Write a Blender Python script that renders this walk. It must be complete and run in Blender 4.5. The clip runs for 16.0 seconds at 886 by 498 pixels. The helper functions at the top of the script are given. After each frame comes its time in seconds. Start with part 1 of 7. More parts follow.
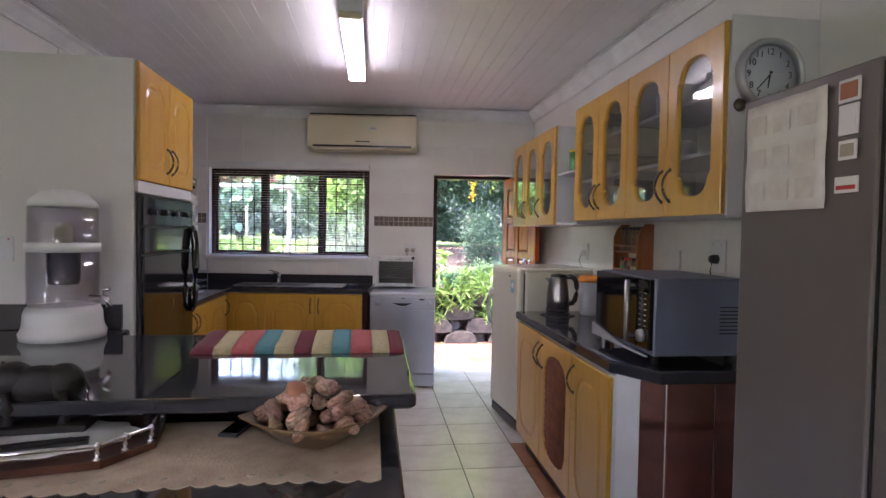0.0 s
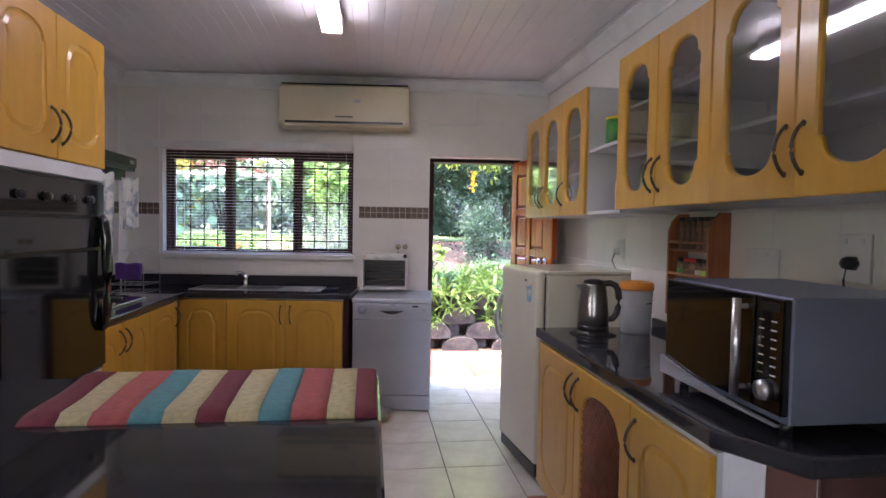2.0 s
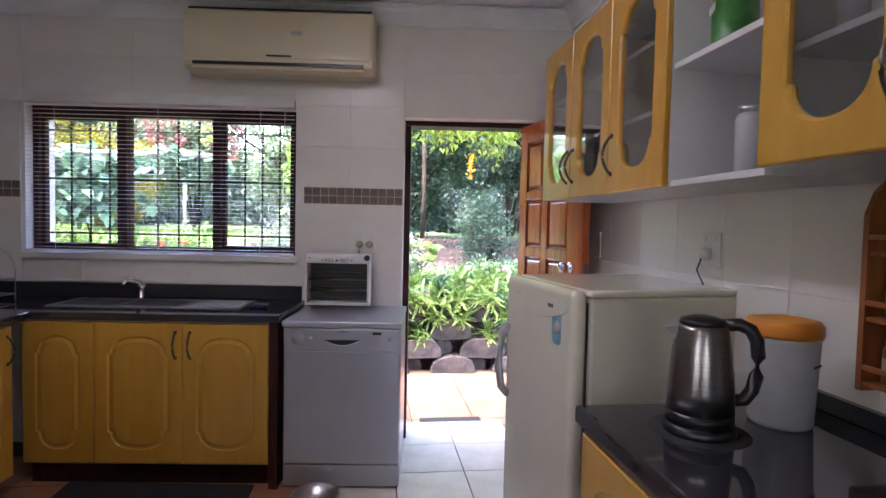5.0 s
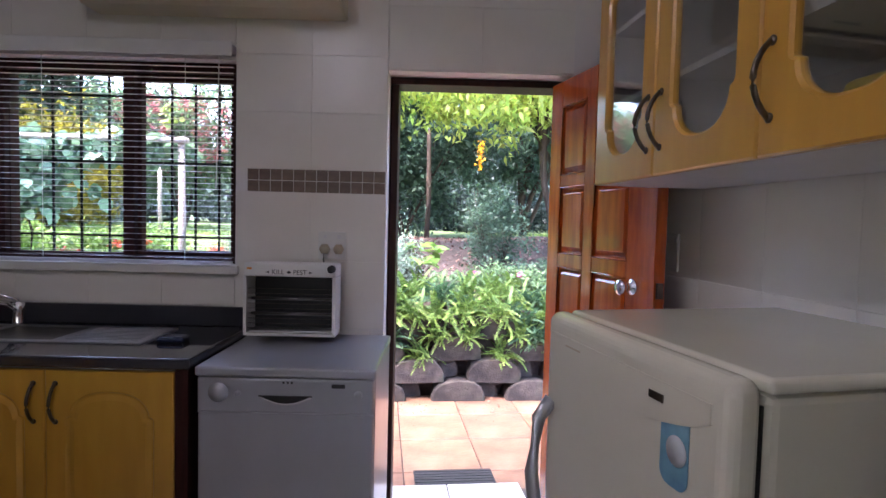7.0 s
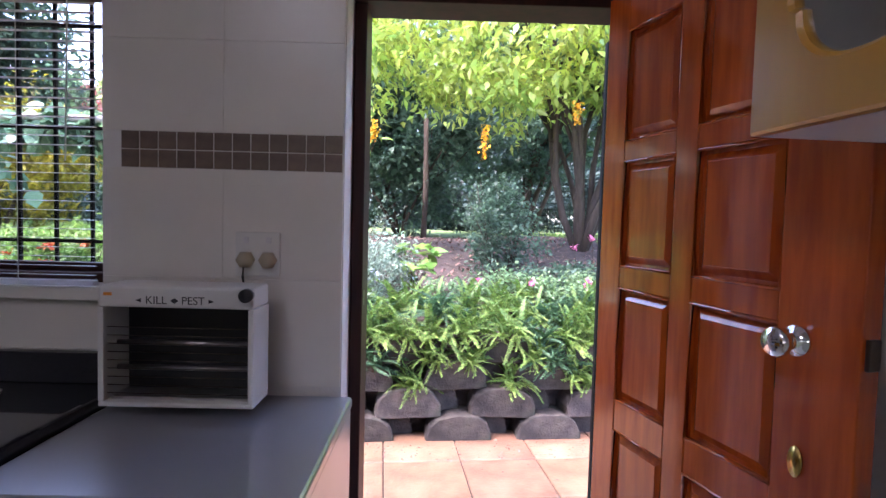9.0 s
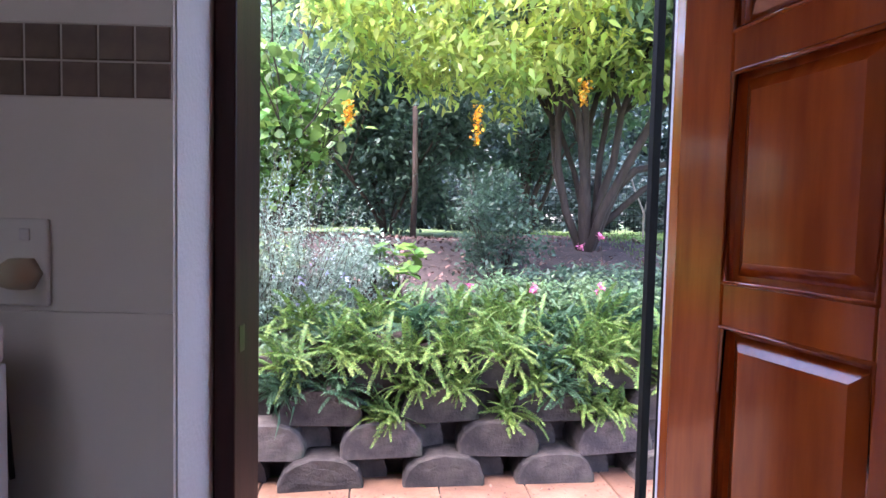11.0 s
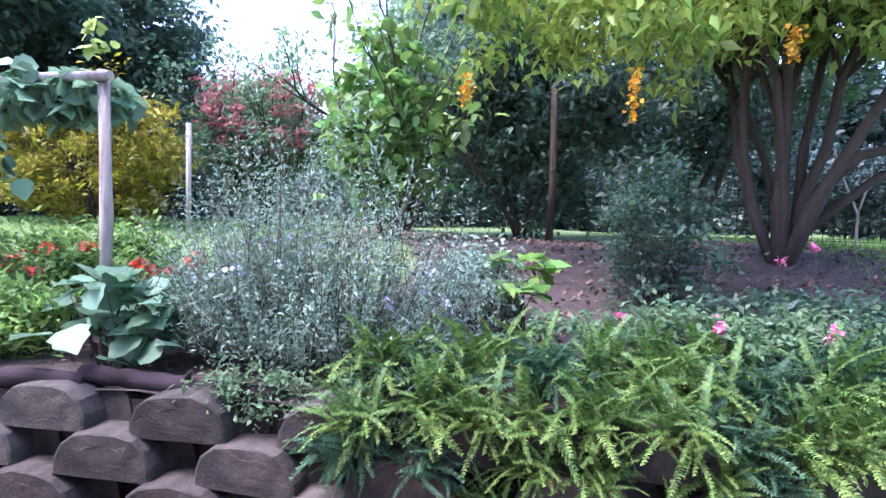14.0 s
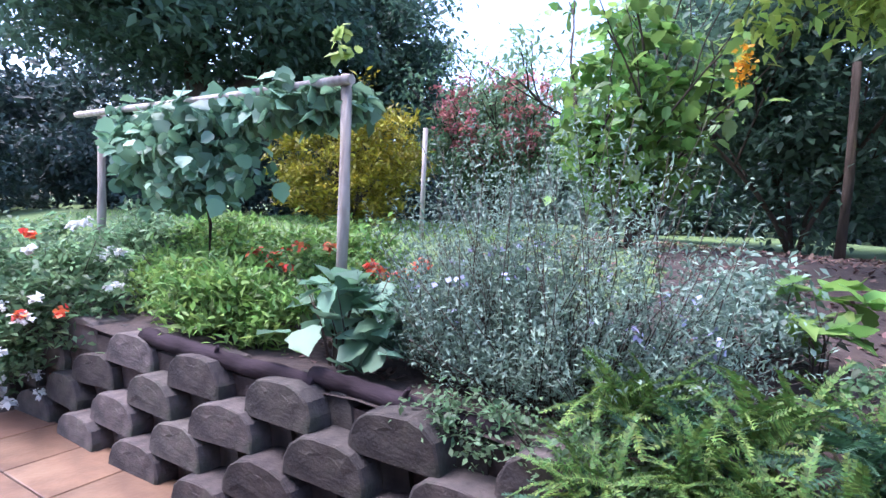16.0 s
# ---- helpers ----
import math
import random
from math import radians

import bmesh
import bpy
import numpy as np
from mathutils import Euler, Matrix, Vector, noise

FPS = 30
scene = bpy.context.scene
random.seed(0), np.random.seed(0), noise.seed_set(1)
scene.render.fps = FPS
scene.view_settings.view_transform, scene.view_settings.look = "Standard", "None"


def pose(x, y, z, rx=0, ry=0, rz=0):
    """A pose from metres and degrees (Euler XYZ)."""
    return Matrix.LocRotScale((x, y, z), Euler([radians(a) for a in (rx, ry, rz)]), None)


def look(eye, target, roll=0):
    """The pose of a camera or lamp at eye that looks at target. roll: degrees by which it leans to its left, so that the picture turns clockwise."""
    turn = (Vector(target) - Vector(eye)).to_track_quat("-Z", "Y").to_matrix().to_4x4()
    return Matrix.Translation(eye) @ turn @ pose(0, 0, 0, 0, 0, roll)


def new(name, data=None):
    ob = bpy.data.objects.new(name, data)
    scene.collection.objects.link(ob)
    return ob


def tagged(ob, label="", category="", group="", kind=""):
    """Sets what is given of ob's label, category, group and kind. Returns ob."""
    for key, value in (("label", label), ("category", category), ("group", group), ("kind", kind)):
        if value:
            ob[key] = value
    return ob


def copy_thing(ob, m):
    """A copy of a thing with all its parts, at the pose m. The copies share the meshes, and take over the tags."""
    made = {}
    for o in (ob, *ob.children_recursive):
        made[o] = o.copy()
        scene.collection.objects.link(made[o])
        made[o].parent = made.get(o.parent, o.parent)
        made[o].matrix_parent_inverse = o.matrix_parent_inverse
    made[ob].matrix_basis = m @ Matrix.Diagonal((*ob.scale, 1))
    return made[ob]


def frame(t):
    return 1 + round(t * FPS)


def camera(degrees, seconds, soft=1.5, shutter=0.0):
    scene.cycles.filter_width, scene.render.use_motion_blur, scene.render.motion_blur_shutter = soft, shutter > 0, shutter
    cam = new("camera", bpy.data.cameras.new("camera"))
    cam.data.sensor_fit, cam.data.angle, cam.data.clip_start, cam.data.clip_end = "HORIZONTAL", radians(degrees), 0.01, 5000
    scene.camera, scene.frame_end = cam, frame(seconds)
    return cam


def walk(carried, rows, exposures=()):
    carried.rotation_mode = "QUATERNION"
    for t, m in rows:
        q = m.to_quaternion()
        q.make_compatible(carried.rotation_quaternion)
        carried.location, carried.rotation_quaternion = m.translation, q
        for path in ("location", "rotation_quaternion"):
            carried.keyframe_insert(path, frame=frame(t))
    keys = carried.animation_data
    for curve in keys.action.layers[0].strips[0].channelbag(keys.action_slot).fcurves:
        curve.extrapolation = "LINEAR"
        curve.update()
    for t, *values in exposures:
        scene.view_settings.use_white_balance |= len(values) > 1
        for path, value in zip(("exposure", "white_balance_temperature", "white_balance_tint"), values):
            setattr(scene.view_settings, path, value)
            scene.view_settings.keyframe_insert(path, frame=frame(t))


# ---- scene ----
cam = camera(77.7, 16.0)
METRES, EYE, TILT, LEAN, TURN = 6.35, 1.43, -1.5, 0.0, -7.2
ROWS = [
    (0.0, 0.0, 0.0, 0.0, 0.0, -0.19, -1.03),
    (0.5, -0.0024, 0.0347, 0.0005, -0.02, -0.5, -1.06),
    (1.0, -0.0034, 0.0678, 0.0007, -0.06, -0.57, -1.05),
    (1.5, -0.0044, 0.1008, 0.0005, -0.11, -0.71, -1.02),
    (2.0, -0.0005, 0.1359, 0.0016, -0.28, -0.73, -1.02),
    (2.5, 0.014, 0.1719, 0.0016, -0.51, -0.88, -1.05),
    (3.0, 0.0275, 0.2039, 0.0017, -0.62, -0.99, -1.13),
    (3.5, 0.0307, 0.2353, 0.0005, -0.54, -1.01, -1.18),
    (4.0, 0.0276, 0.2746, 0.0009, -0.42, -0.94, -1.2),
    (6.5, 0.0244, 0.4665, 0.0016, 0.59, -1.31, -1.41),
    (7.0, 0.0286, 0.504, 0.0044, 0.84, -1.27, -1.47),
    (7.5, 0.0289, 0.5342, 0.0029, 1.03, -1.3, -1.43),
    (8.0, 0.0255, 0.5725, 0.0031, 1.01, -1.28, -1.43),
    (8.5, 0.0255, 0.6066, 0.0036, 0.92, -1.34, -1.47),
    (9.0, 0.0296, 0.6449, 0.0065, 0.81, -1.38, -1.53),
    (9.5, 0.0327, 0.674, 0.007, 0.64, -1.39, -1.54),
    (12.0, 0.045, 0.8218, 0.0036, 0.87, -1.33, -1.02),
    (12.5, 0.0426, 0.8513, 0.005, 2.99, -1.42, -1.11),
    (13.0, 0.0397, 0.8755, 0.0064, 6.23, -1.52, -1.4),
    (13.5, 0.0407, 0.8959, 0.0093, 10.13, -1.65, -1.74),
    (14.0, 0.0448, 0.9178, 0.0122, 15.28, -1.87, -2.03),
    (14.5, 0.0429, 0.9338, 0.0126, 21.81, -2.06, -2.52),
    (15.0, 0.0339, 0.9497, 0.0142, 27.51, -2.35, -2.88),
    (15.5, 0.0173, 0.9667, 0.0158, 32.88, -2.49, -3.22),
    (16.0, 0.0064, 0.9764, 0.0157, 38.38, -2.62, -3.56),
]
walk(cam, [(t, pose(0, 0, EYE, TILT, LEAN, TURN) @ pose(METRES * x, METRES * y, METRES * z, 90 + pitch, roll, yaw)) for t, x, y, z, yaw, pitch, roll in ROWS], exposures=[(0.0, 4.6, 6550, 27), (4.0, 4.6, 6500, 27), (6.5, 4.1, 6350, 27), (8.5, 3.75, 6250, 28), (9.5, 3.6, 6150, 29), (12.0, 3.2, 5950, 32), (12.5, 3.1, 5750, 32), (13.0, 3.0, 5650, 31), (13.5, 2.85, 5600, 30), (16.0, 2.38, 5600, 25)])
NT = math.degrees(math.atan(-0.1))
NWALL = pose(0, 5.62, 0, 0, 0, NT)

# ---- world, sun, lamps ----
world = bpy.data.worlds.new("world")
scene.world = world
world.use_nodes = True
wn = world.node_tree.nodes
sky = wn.new("ShaderNodeTexSky")
sky.sky_type = "NISHITA"
sky.sun_disc = False
sky.sun_elevation, sky.sun_rotation = radians(64), radians(-114)
sky.air_density, sky.dust_density, sky.ozone_density = 1.0, 2.5, 1.0
world.node_tree.links.new(sky.outputs["Color"], wn["Background"].inputs["Color"])
wn["Background"].inputs["Strength"].default_value = 0.15
sun = new("sun", bpy.data.lights.new("sun", "SUN"))
sun.data.energy, sun.data.angle, sun.data.color = 1.35, radians(28), (1.0, 0.96, 0.90)
sun.matrix_world = look((-4.5, -2.0, 10.0), (0, 0, 0))


def window_light(name, m, w, h, power, colour):
    d = bpy.data.lights.new(name, "AREA")
    d.shape, d.size, d.size_y, d.energy, d.color = "RECTANGLE", w, h, power, colour
    ob = new(name, d)
    ob.matrix_world = m
    return ob


# Lamps added to fill the room, as from unseen windows assumed behind the camera.
window_light("south_window_light", look((-0.7, -3.45, 1.55), (-0.7, 0, 1.3)), 1.0, 1.1, 0.22, (1.0, 0.95, 0.88))
window_light("west_window_light", look((-3.15, -0.6, 1.5), (0, -0.6, 1.4)), 2.2, 1.6, 0.25, (1.0, 0.95, 0.88))


# ---- materials ----
def material(name, colour, rough=0.5, metal=0.0, colour2=None, scale=5.0, bump=0.0, bump_scale=60.0, coat=0.0,
             stretch=(1, 1, 1), detail=4.0, spread=(0.35, 0.65), island=0.0, obrandom=0.0, rough_var=0.0, spec=0.5, transl=0.0, sheen=0.0, grime=None):
    mat = bpy.data.materials.new(name)
    mat.use_nodes = True
    nt = mat.node_tree
    n, l = nt.nodes, nt.links
    b = n["Principled BSDF"]
    b.inputs["Roughness"].default_value = rough
    b.inputs["Metallic"].default_value = metal
    b.inputs["Coat Weight"].default_value = coat
    b.inputs["Coat Roughness"].default_value = 0.08
    b.inputs["Specular IOR Level"].default_value = spec
    b.inputs["Sheen Weight"].default_value = sheen
    tc = n.new("ShaderNodeTexCoord")
    mp = n.new("ShaderNodeMapping")
    mp.inputs["Scale"].default_value = stretch
    l.new(tc.outputs["Object"], mp.inputs["Vector"])
    colour2 = colour2 or tuple(c * 0.86 for c in colour)
    nz = n.new("ShaderNodeTexNoise")
    nz.inputs["Scale"].default_value, nz.inputs["Detail"].default_value = scale, detail
    l.new(mp.outputs["Vector"], nz.inputs["Vector"])
    ramp = n.new("ShaderNodeValToRGB")
    ramp.color_ramp.elements[0].position, ramp.color_ramp.elements[1].position = spread
    ramp.color_ramp.elements[0].color = (*colour2, 1)
    ramp.color_ramp.elements[1].color = (*colour, 1)
    l.new(nz.outputs["Fac"], ramp.inputs["Fac"])
    out = ramp.outputs["Color"]
    if grime:
        nz3 = n.new("ShaderNodeTexNoise")
        nz3.inputs["Scale"].default_value, nz3.inputs["Detail"].default_value = grime[1], 6
        l.new(tc.outputs["Object"], nz3.inputs["Vector"])
        r3 = n.new("ShaderNodeMapRange")
        r3.inputs["From Min"].default_value, r3.inputs["From Max"].default_value = 0.5, 0.72
        r3.inputs["To Max"].default_value = grime[2]
        l.new(nz3.outputs["Fac"], r3.inputs["Value"])
        mx = n.new("ShaderNodeMix")
        mx.data_type = "RGBA"
        l.new(r3.outputs["Result"], mx.inputs["Factor"])
        l.new(out, mx.inputs["A"])
        mx.inputs["B"].default_value = (*grime[0], 1)
        out = mx.outputs["Result"]
    if island or obrandom:
        src = n.new("ShaderNodeNewGeometry").outputs["Random Per Island"] if island else n.new("ShaderNodeObjectInfo").outputs["Random"]
        amount = island or obrandom
        mr = n.new("ShaderNodeMapRange")
        mr.inputs["To Min"].default_value, mr.inputs["To Max"].default_value = 1 - amount, 1 + amount
        l.new(src, mr.inputs["Value"])
        hsv = n.new("ShaderNodeHueSaturation")
        l.new(mr.outputs["Result"], hsv.inputs["Value"])
        mh = n.new("ShaderNodeMapRange")
        mh.inputs["To Min"].default_value, mh.inputs["To Max"].default_value = 0.5 - amount * 0.06, 0.5 + amount * 0.04
        sp = n.new("ShaderNodeMath")
        sp.operation = "FRACT"
        ml = n.new("ShaderNodeMath")
        ml.operation = "MULTIPLY"
        ml.inputs[1].default_value = 17.3
        l.new(src, ml.inputs[0])
        l.new(ml.outputs[0], sp.inputs[0])
        l.new(sp.outputs[0], mh.inputs["Value"])
        l.new(mh.outputs["Result"], hsv.inputs["Hue"])
        l.new(out, hsv.inputs["Color"])
        out = hsv.outputs["Color"]
    l.new(out, b.inputs["Base Color"])
    if rough_var:
        nr = n.new("ShaderNodeTexNoise")
        nr.inputs["Scale"].default_value = 3.0
        l.new(tc.outputs["Object"], nr.inputs["Vector"])
        mr2 = n.new("ShaderNodeMapRange")
        mr2.inputs["To Min"].default_value, mr2.inputs["To Max"].default_value = max(0.02, rough - rough_var), rough + rough_var
        l.new(nr.outputs["Fac"], mr2.inputs["Value"])
        l.new(mr2.outputs["Result"], b.inputs["Roughness"])
    if bump:
        nb = n.new("ShaderNodeTexNoise")
        nb.inputs["Scale"].default_value, nb.inputs["Detail"].default_value = bump_scale, 5
        l.new(mp.outputs["Vector"], nb.inputs["Vector"])
        bp = n.new("ShaderNodeBump")
        bp.inputs["Strength"].default_value, bp.inputs["Distance"].default_value = bump, 0.01
        l.new(nb.outputs["Fac"], bp.inputs["Height"])
        l.new(bp.outputs["Normal"], b.inputs["Normal"])
    if transl:
        tr = n.new("ShaderNodeBsdfTranslucent")
        l.new(out, tr.inputs["Color"])
        ms = n.new("ShaderNodeMixShader")
        ms.inputs["Fac"].default_value = transl
        l.new(b.outputs["BSDF"], ms.inputs[1])
        l.new(tr.outputs["BSDF"], ms.inputs[2])
        l.new(ms.outputs["Shader"], n["Material Output"].inputs["Surface"])
    return mat


def glass_material(name, colour=(1, 1, 1), rough=0.0, gloss=0.12, clear=0.85):
    """Thin glass: clear film with a faint reflection."""
    mat = bpy.data.materials.new(name)
    mat.use_nodes = True
    n, l = mat.node_tree.nodes, mat.node_tree.links
    tr = n.new("ShaderNodeBsdfTransparent")
    tr.inputs["Color"].default_value = (*[c * clear for c in colour], 1)
    gl = n.new("ShaderNodeBsdfGlossy")
    gl.inputs["Roughness"].default_value = rough
    fr = n.new("ShaderNodeLayerWeight")
    fr.inputs["Blend"].default_value = 0.5
    pw = n.new("ShaderNodeMath")
    pw.operation = "POWER"
    pw.inputs[1].default_value = 4.0
    l.new(fr.outputs["Facing"], pw.inputs[0])
    mx = n.new("ShaderNodeMath")
    mx.operation = "MULTIPLY_ADD"
    mx.inputs[1].default_value, mx.inputs[2].default_value = 0.7, gloss
    l.new(pw.outputs[0], mx.inputs[0])
    ms = n.new("ShaderNodeMixShader")
    l.new(mx.outputs[0], ms.inputs["Fac"])
    l.new(tr.outputs["BSDF"], ms.inputs[1])
    l.new(gl.outputs["BSDF"], ms.inputs[2])
    l.new(ms.outputs["Shader"], n["Material Output"].inputs["Surface"])
    return mat


def glow_material(name, colour, strength):
    mat = material(name, (0.9, 0.9, 0.9), 0.4)
    b = mat.node_tree.nodes["Principled BSDF"]
    b.inputs["Emission Color"].default_value = (*colour, 1)
    b.inputs["Emission Strength"].default_value = strength
    return mat


M = {
    "wall": material("wall_paint", (0.72, 0.70, 0.68), 0.6, colour2=(0.66, 0.64, 0.62), scale=2.2, bump=0.15, bump_scale=120),
    "ceiling": material("ceiling_paint", (0.82, 0.80, 0.81), 0.35, scale=3, colour2=(0.78, 0.76, 0.77), bump=0.04),
    "cornice": material("cornice_paint", (0.76, 0.76, 0.76), 0.5, bump=0.05),
    "walltile": material("glazed_wall_tile", (0.72, 0.695, 0.65), 0.30, colour2=(0.67, 0.645, 0.60), scale=4, obrandom=0.012, bump=0.05, bump_scale=8),
    "mosaic": material("brown_mosaic_tile", (0.17, 0.12, 0.09), 0.4, colour2=(0.12, 0.085, 0.066), scale=30, obrandom=0.14, bump=0.1),
    "grout": material("grout", (0.68, 0.65, 0.60), 0.9, bump=0.2),
    "floortile": material("cream_floor_tile", (0.66, 0.62, 0.55), 0.22, colour2=(0.56, 0.52, 0.45), scale=7, obrandom=0.05, rough_var=0.08, bump=0.06, bump_scale=25),
    "darkgrout": material("dark_grout", (0.10, 0.085, 0.07), 0.9, bump=0.3),
    "terratile": material("terracotta_floor_tile", (0.36, 0.17, 0.08), 0.35, colour2=(0.28, 0.12, 0.06), scale=8, obrandom=0.1, bump=0.1),
    "redtile": material("brick_red_tile", (0.15, 0.055, 0.04), 0.4, colour2=(0.09, 0.035, 0.028), scale=7, obrandom=0.15, bump=0.1),
    "patiotile": material("salmon_patio_tile", (0.20, 0.112, 0.07), 0.45, colour2=(0.125, 0.068, 0.044), scale=6, obrandom=0.12, bump=0.25, bump_scale=40, grime=((0.22, 0.15, 0.10), 3.0, 0.5)),
    "wood": material("yellow_cabinet_wood", (0.55, 0.293, 0.040), 0.30, colour2=(0.50, 0.258, 0.033), scale=5, stretch=(4, 4, 0.7), bump=0.015, bump_scale=30, obrandom=0.05, coat=0.25),
    "redwood": material("varnished_red_wood", (0.58, 0.108, 0.012), 0.16, colour2=(0.38, 0.058, 0.007), scale=7, stretch=(5, 5, 0.6), bump=0.03, coat=0.6),
    "darkwood": material("dark_window_wood", (0.045, 0.012, 0.010), 0.45, spec=0.22, colour2=(0.022, 0.007, 0.006), scale=7, stretch=(5, 5, 0.6), bump=0.05, coat=0.0),
    "rackwood": material("rack_wood", (0.30, 0.10, 0.03), 0.4, colour2=(0.22, 0.07, 0.02), scale=8, stretch=(5, 5, 0.6), bump=0.05),
    "lattice": material("woven_lattice", (0.24, 0.075, 0.03), 0.45, colour2=(0.15, 0.045, 0.02), scale=20),
    "granite": material("black_granite", (0.012, 0.012, 0.015), 0.05, colour2=(0.03, 0.03, 0.036), scale=260, spread=(0.6, 0.75), rough_var=0.02, spec=0.8),
    "white": material("white_board", (0.66, 0.66, 0.68), 0.4, scale=3, bump=0.02),
    "whiteplastic": material("white_plastic", (0.72, 0.72, 0.70), 0.3, scale=4),
    "creamplastic": material("aged_cream_plastic", (0.70, 0.63, 0.44), 0.35, colour2=(0.64, 0.57, 0.40), scale=2),
    "enamel": material("cream_white_enamel", (0.66, 0.64, 0.53), 0.20, colour2=(0.61, 0.59, 0.49), scale=2, coat=0.3),
    "silver": material("silver_paint", (0.44, 0.455, 0.50), 0.28, 0.55, scale=3, colour2=(0.40, 0.41, 0.45)),
    "bluesilver": material("microwave_steel", (0.19, 0.22, 0.30), 0.4, 0.5, scale=3),
    "fridgegrey": material("grey_fridge_skin", (0.15, 0.125, 0.11), 0.38, 0.35, colour2=(0.14, 0.128, 0.125), scale=2.5, bump=0.05, bump_scale=250),
    "steel": material("stainless_steel", (0.60, 0.60, 0.61), 0.3, 1.0, colour2=(0.5, 0.5, 0.51), scale=20, stretch=(1, 1, 12)),
    "kettlesteel": material("brushed_dark_steel", (0.30, 0.29, 0.29), 0.28, 1.0, colour2=(0.24, 0.235, 0.235), scale=20, stretch=(1, 1, 12)),
    "chrome": material("chrome", (0.8, 0.8, 0.82), 0.08, 1.0),
    "pewter": material("antique_handle_metal", (0.14, 0.12, 0.10), 0.3, 1.0, colour2=(0.09, 0.075, 0.06), scale=30),
    "brass": material("brass", (0.65, 0.42, 0.13), 0.25, 1.0),
    "black": material("black_plastic", (0.015, 0.015, 0.016), 0.3),
    "blackglass": material("black_glass", (0.008, 0.008, 0.009), 0.05, coat=0.5),
    "rubber": material("black_mat_rubber", (0.02, 0.021, 0.023), 0.8, bump=0.4, bump_scale=200),
    "darkblue": material("dark_blue_enamel", (0.02, 0.028, 0.06), 0.25),
    "blind": material("grey_blind_slat", (0.82, 0.82, 0.86), 0.22, transl=0.4, coat=0.5),
    "iron": material("black_iron", (0.010, 0.011, 0.011), 0.75, spec=0.2),
    "glass": glass_material("window_glass", gloss=0.03, clear=0.95),
    "cabglass": glass_material("cabinet_glass", (0.92, 0.94, 0.94), rough=0.03, gloss=0.20, clear=0.97),
    "clearplastic": glass_material("clear_plastic", (0.95, 0.94, 0.97), 0.05, 0.08, 0.95),
    "tube": glow_material("tube_glow", (0.92, 0.94, 1.0), 1.45),
}


# ---- shapes ----
def box(x0, y0, z0, x1, y1, z1, bevel=0.0, bm=None, segments=2):
    new_bm = bmesh.new()
    bmesh.ops.create_cube(new_bm, size=1)
    for v in new_bm.verts:
        v.co = Vector(((v.co.x + 0.5) * (x1 - x0) + x0, (v.co.y + 0.5) * (y1 - y0) + y0, (v.co.z + 0.5) * (z1 - z0) + z0))
    if bevel:
        bmesh.ops.bevel(new_bm, geom=new_bm.edges[:], offset=min(bevel, abs(x1 - x0) * 0.45, abs(y1 - y0) * 0.45, abs(z1 - z0) * 0.45), segments=segments, affect="EDGES", profile=0.5)
    return merge(bm, new_bm)


def merge(bm, other):
    if bm is None:
        return other
    me = bpy.data.meshes.new("tmp")
    other.to_mesh(me)
    other.free()
    bm.from_mesh(me)
    bpy.data.meshes.remove(me)
    return bm


def turned(bm, m, into=None):
    bm.transform(m)
    return merge(into, bm)


def lathe(profile, segments=24, bm=None, m=None, caps=True):
    """A turned shape from (radius, height) points, round the z axis."""
    b = bmesh.new()
    rings = []
    for r, z in profile:
        if r < 1e-5:
            rings.append([b.verts.new((0, 0, z))])
        else:
            rings.append([b.verts.new((r * math.cos(2 * math.pi * i / segments), r * math.sin(2 * math.pi * i / segments), z)) for i in range(segments)])
    for a, c in zip(rings, rings[1:]):
        for i in range(segments):
            j = (i + 1) % segments
            if len(a) == 1 and len(c) > 1:
                b.faces.new((a[0], c[j], c[i]))
            elif len(c) == 1 and len(a) > 1:
                b.faces.new((a[i], a[j], c[0]))
            elif len(a) > 1:
                b.faces.new((a[i], a[j], c[j], c[i]))
    for ring, flip in ((rings[0], True), (rings[-1], False)):
        if caps and len(ring) > 2:
            b.faces.new(ring[::-1] if flip else ring)
    for f in b.faces:
        f.smooth = True
    if m is not None:
        b.transform(m)
    return merge(bm, b)


def tube(points, radius, bm=None, segments=8, closed=False, taper=1.0):
    """A round bar along points."""
    b = bmesh.new()
    pts = [Vector(p) for p in points]
    rings = []
    for i, p in enumerate(pts):
        if closed:
            d = pts[(i + 1) % len(pts)] - pts[i - 1]
        else:
            d = pts[min(i + 1, len(pts) - 1)] - pts[max(i - 1, 0)]
        q = d.to_track_quat("Z", "Y")
        r = radius * (1 + (taper - 1) * i / max(1, len(pts) - 1))
        rings.append([b.verts.new(p + q @ Vector((r * math.cos(2 * math.pi * k / segments), r * math.sin(2 * math.pi * k / segments), 0))) for k in range(segments)])
    pairs = list(zip(rings, rings[1:])) + ([(rings[-1], rings[0])] if closed else [])
    for a, c in pairs:
        for k in range(segments):
            j = (k + 1) % segments
            b.faces.new((a[k], a[j], c[j], c[k]))
    if not closed:
        b.faces.new(rings[0][::-1])
        b.faces.new(rings[-1])
    for f in b.faces:
        f.smooth = len(f.verts) == 4
    return merge(bm, b)


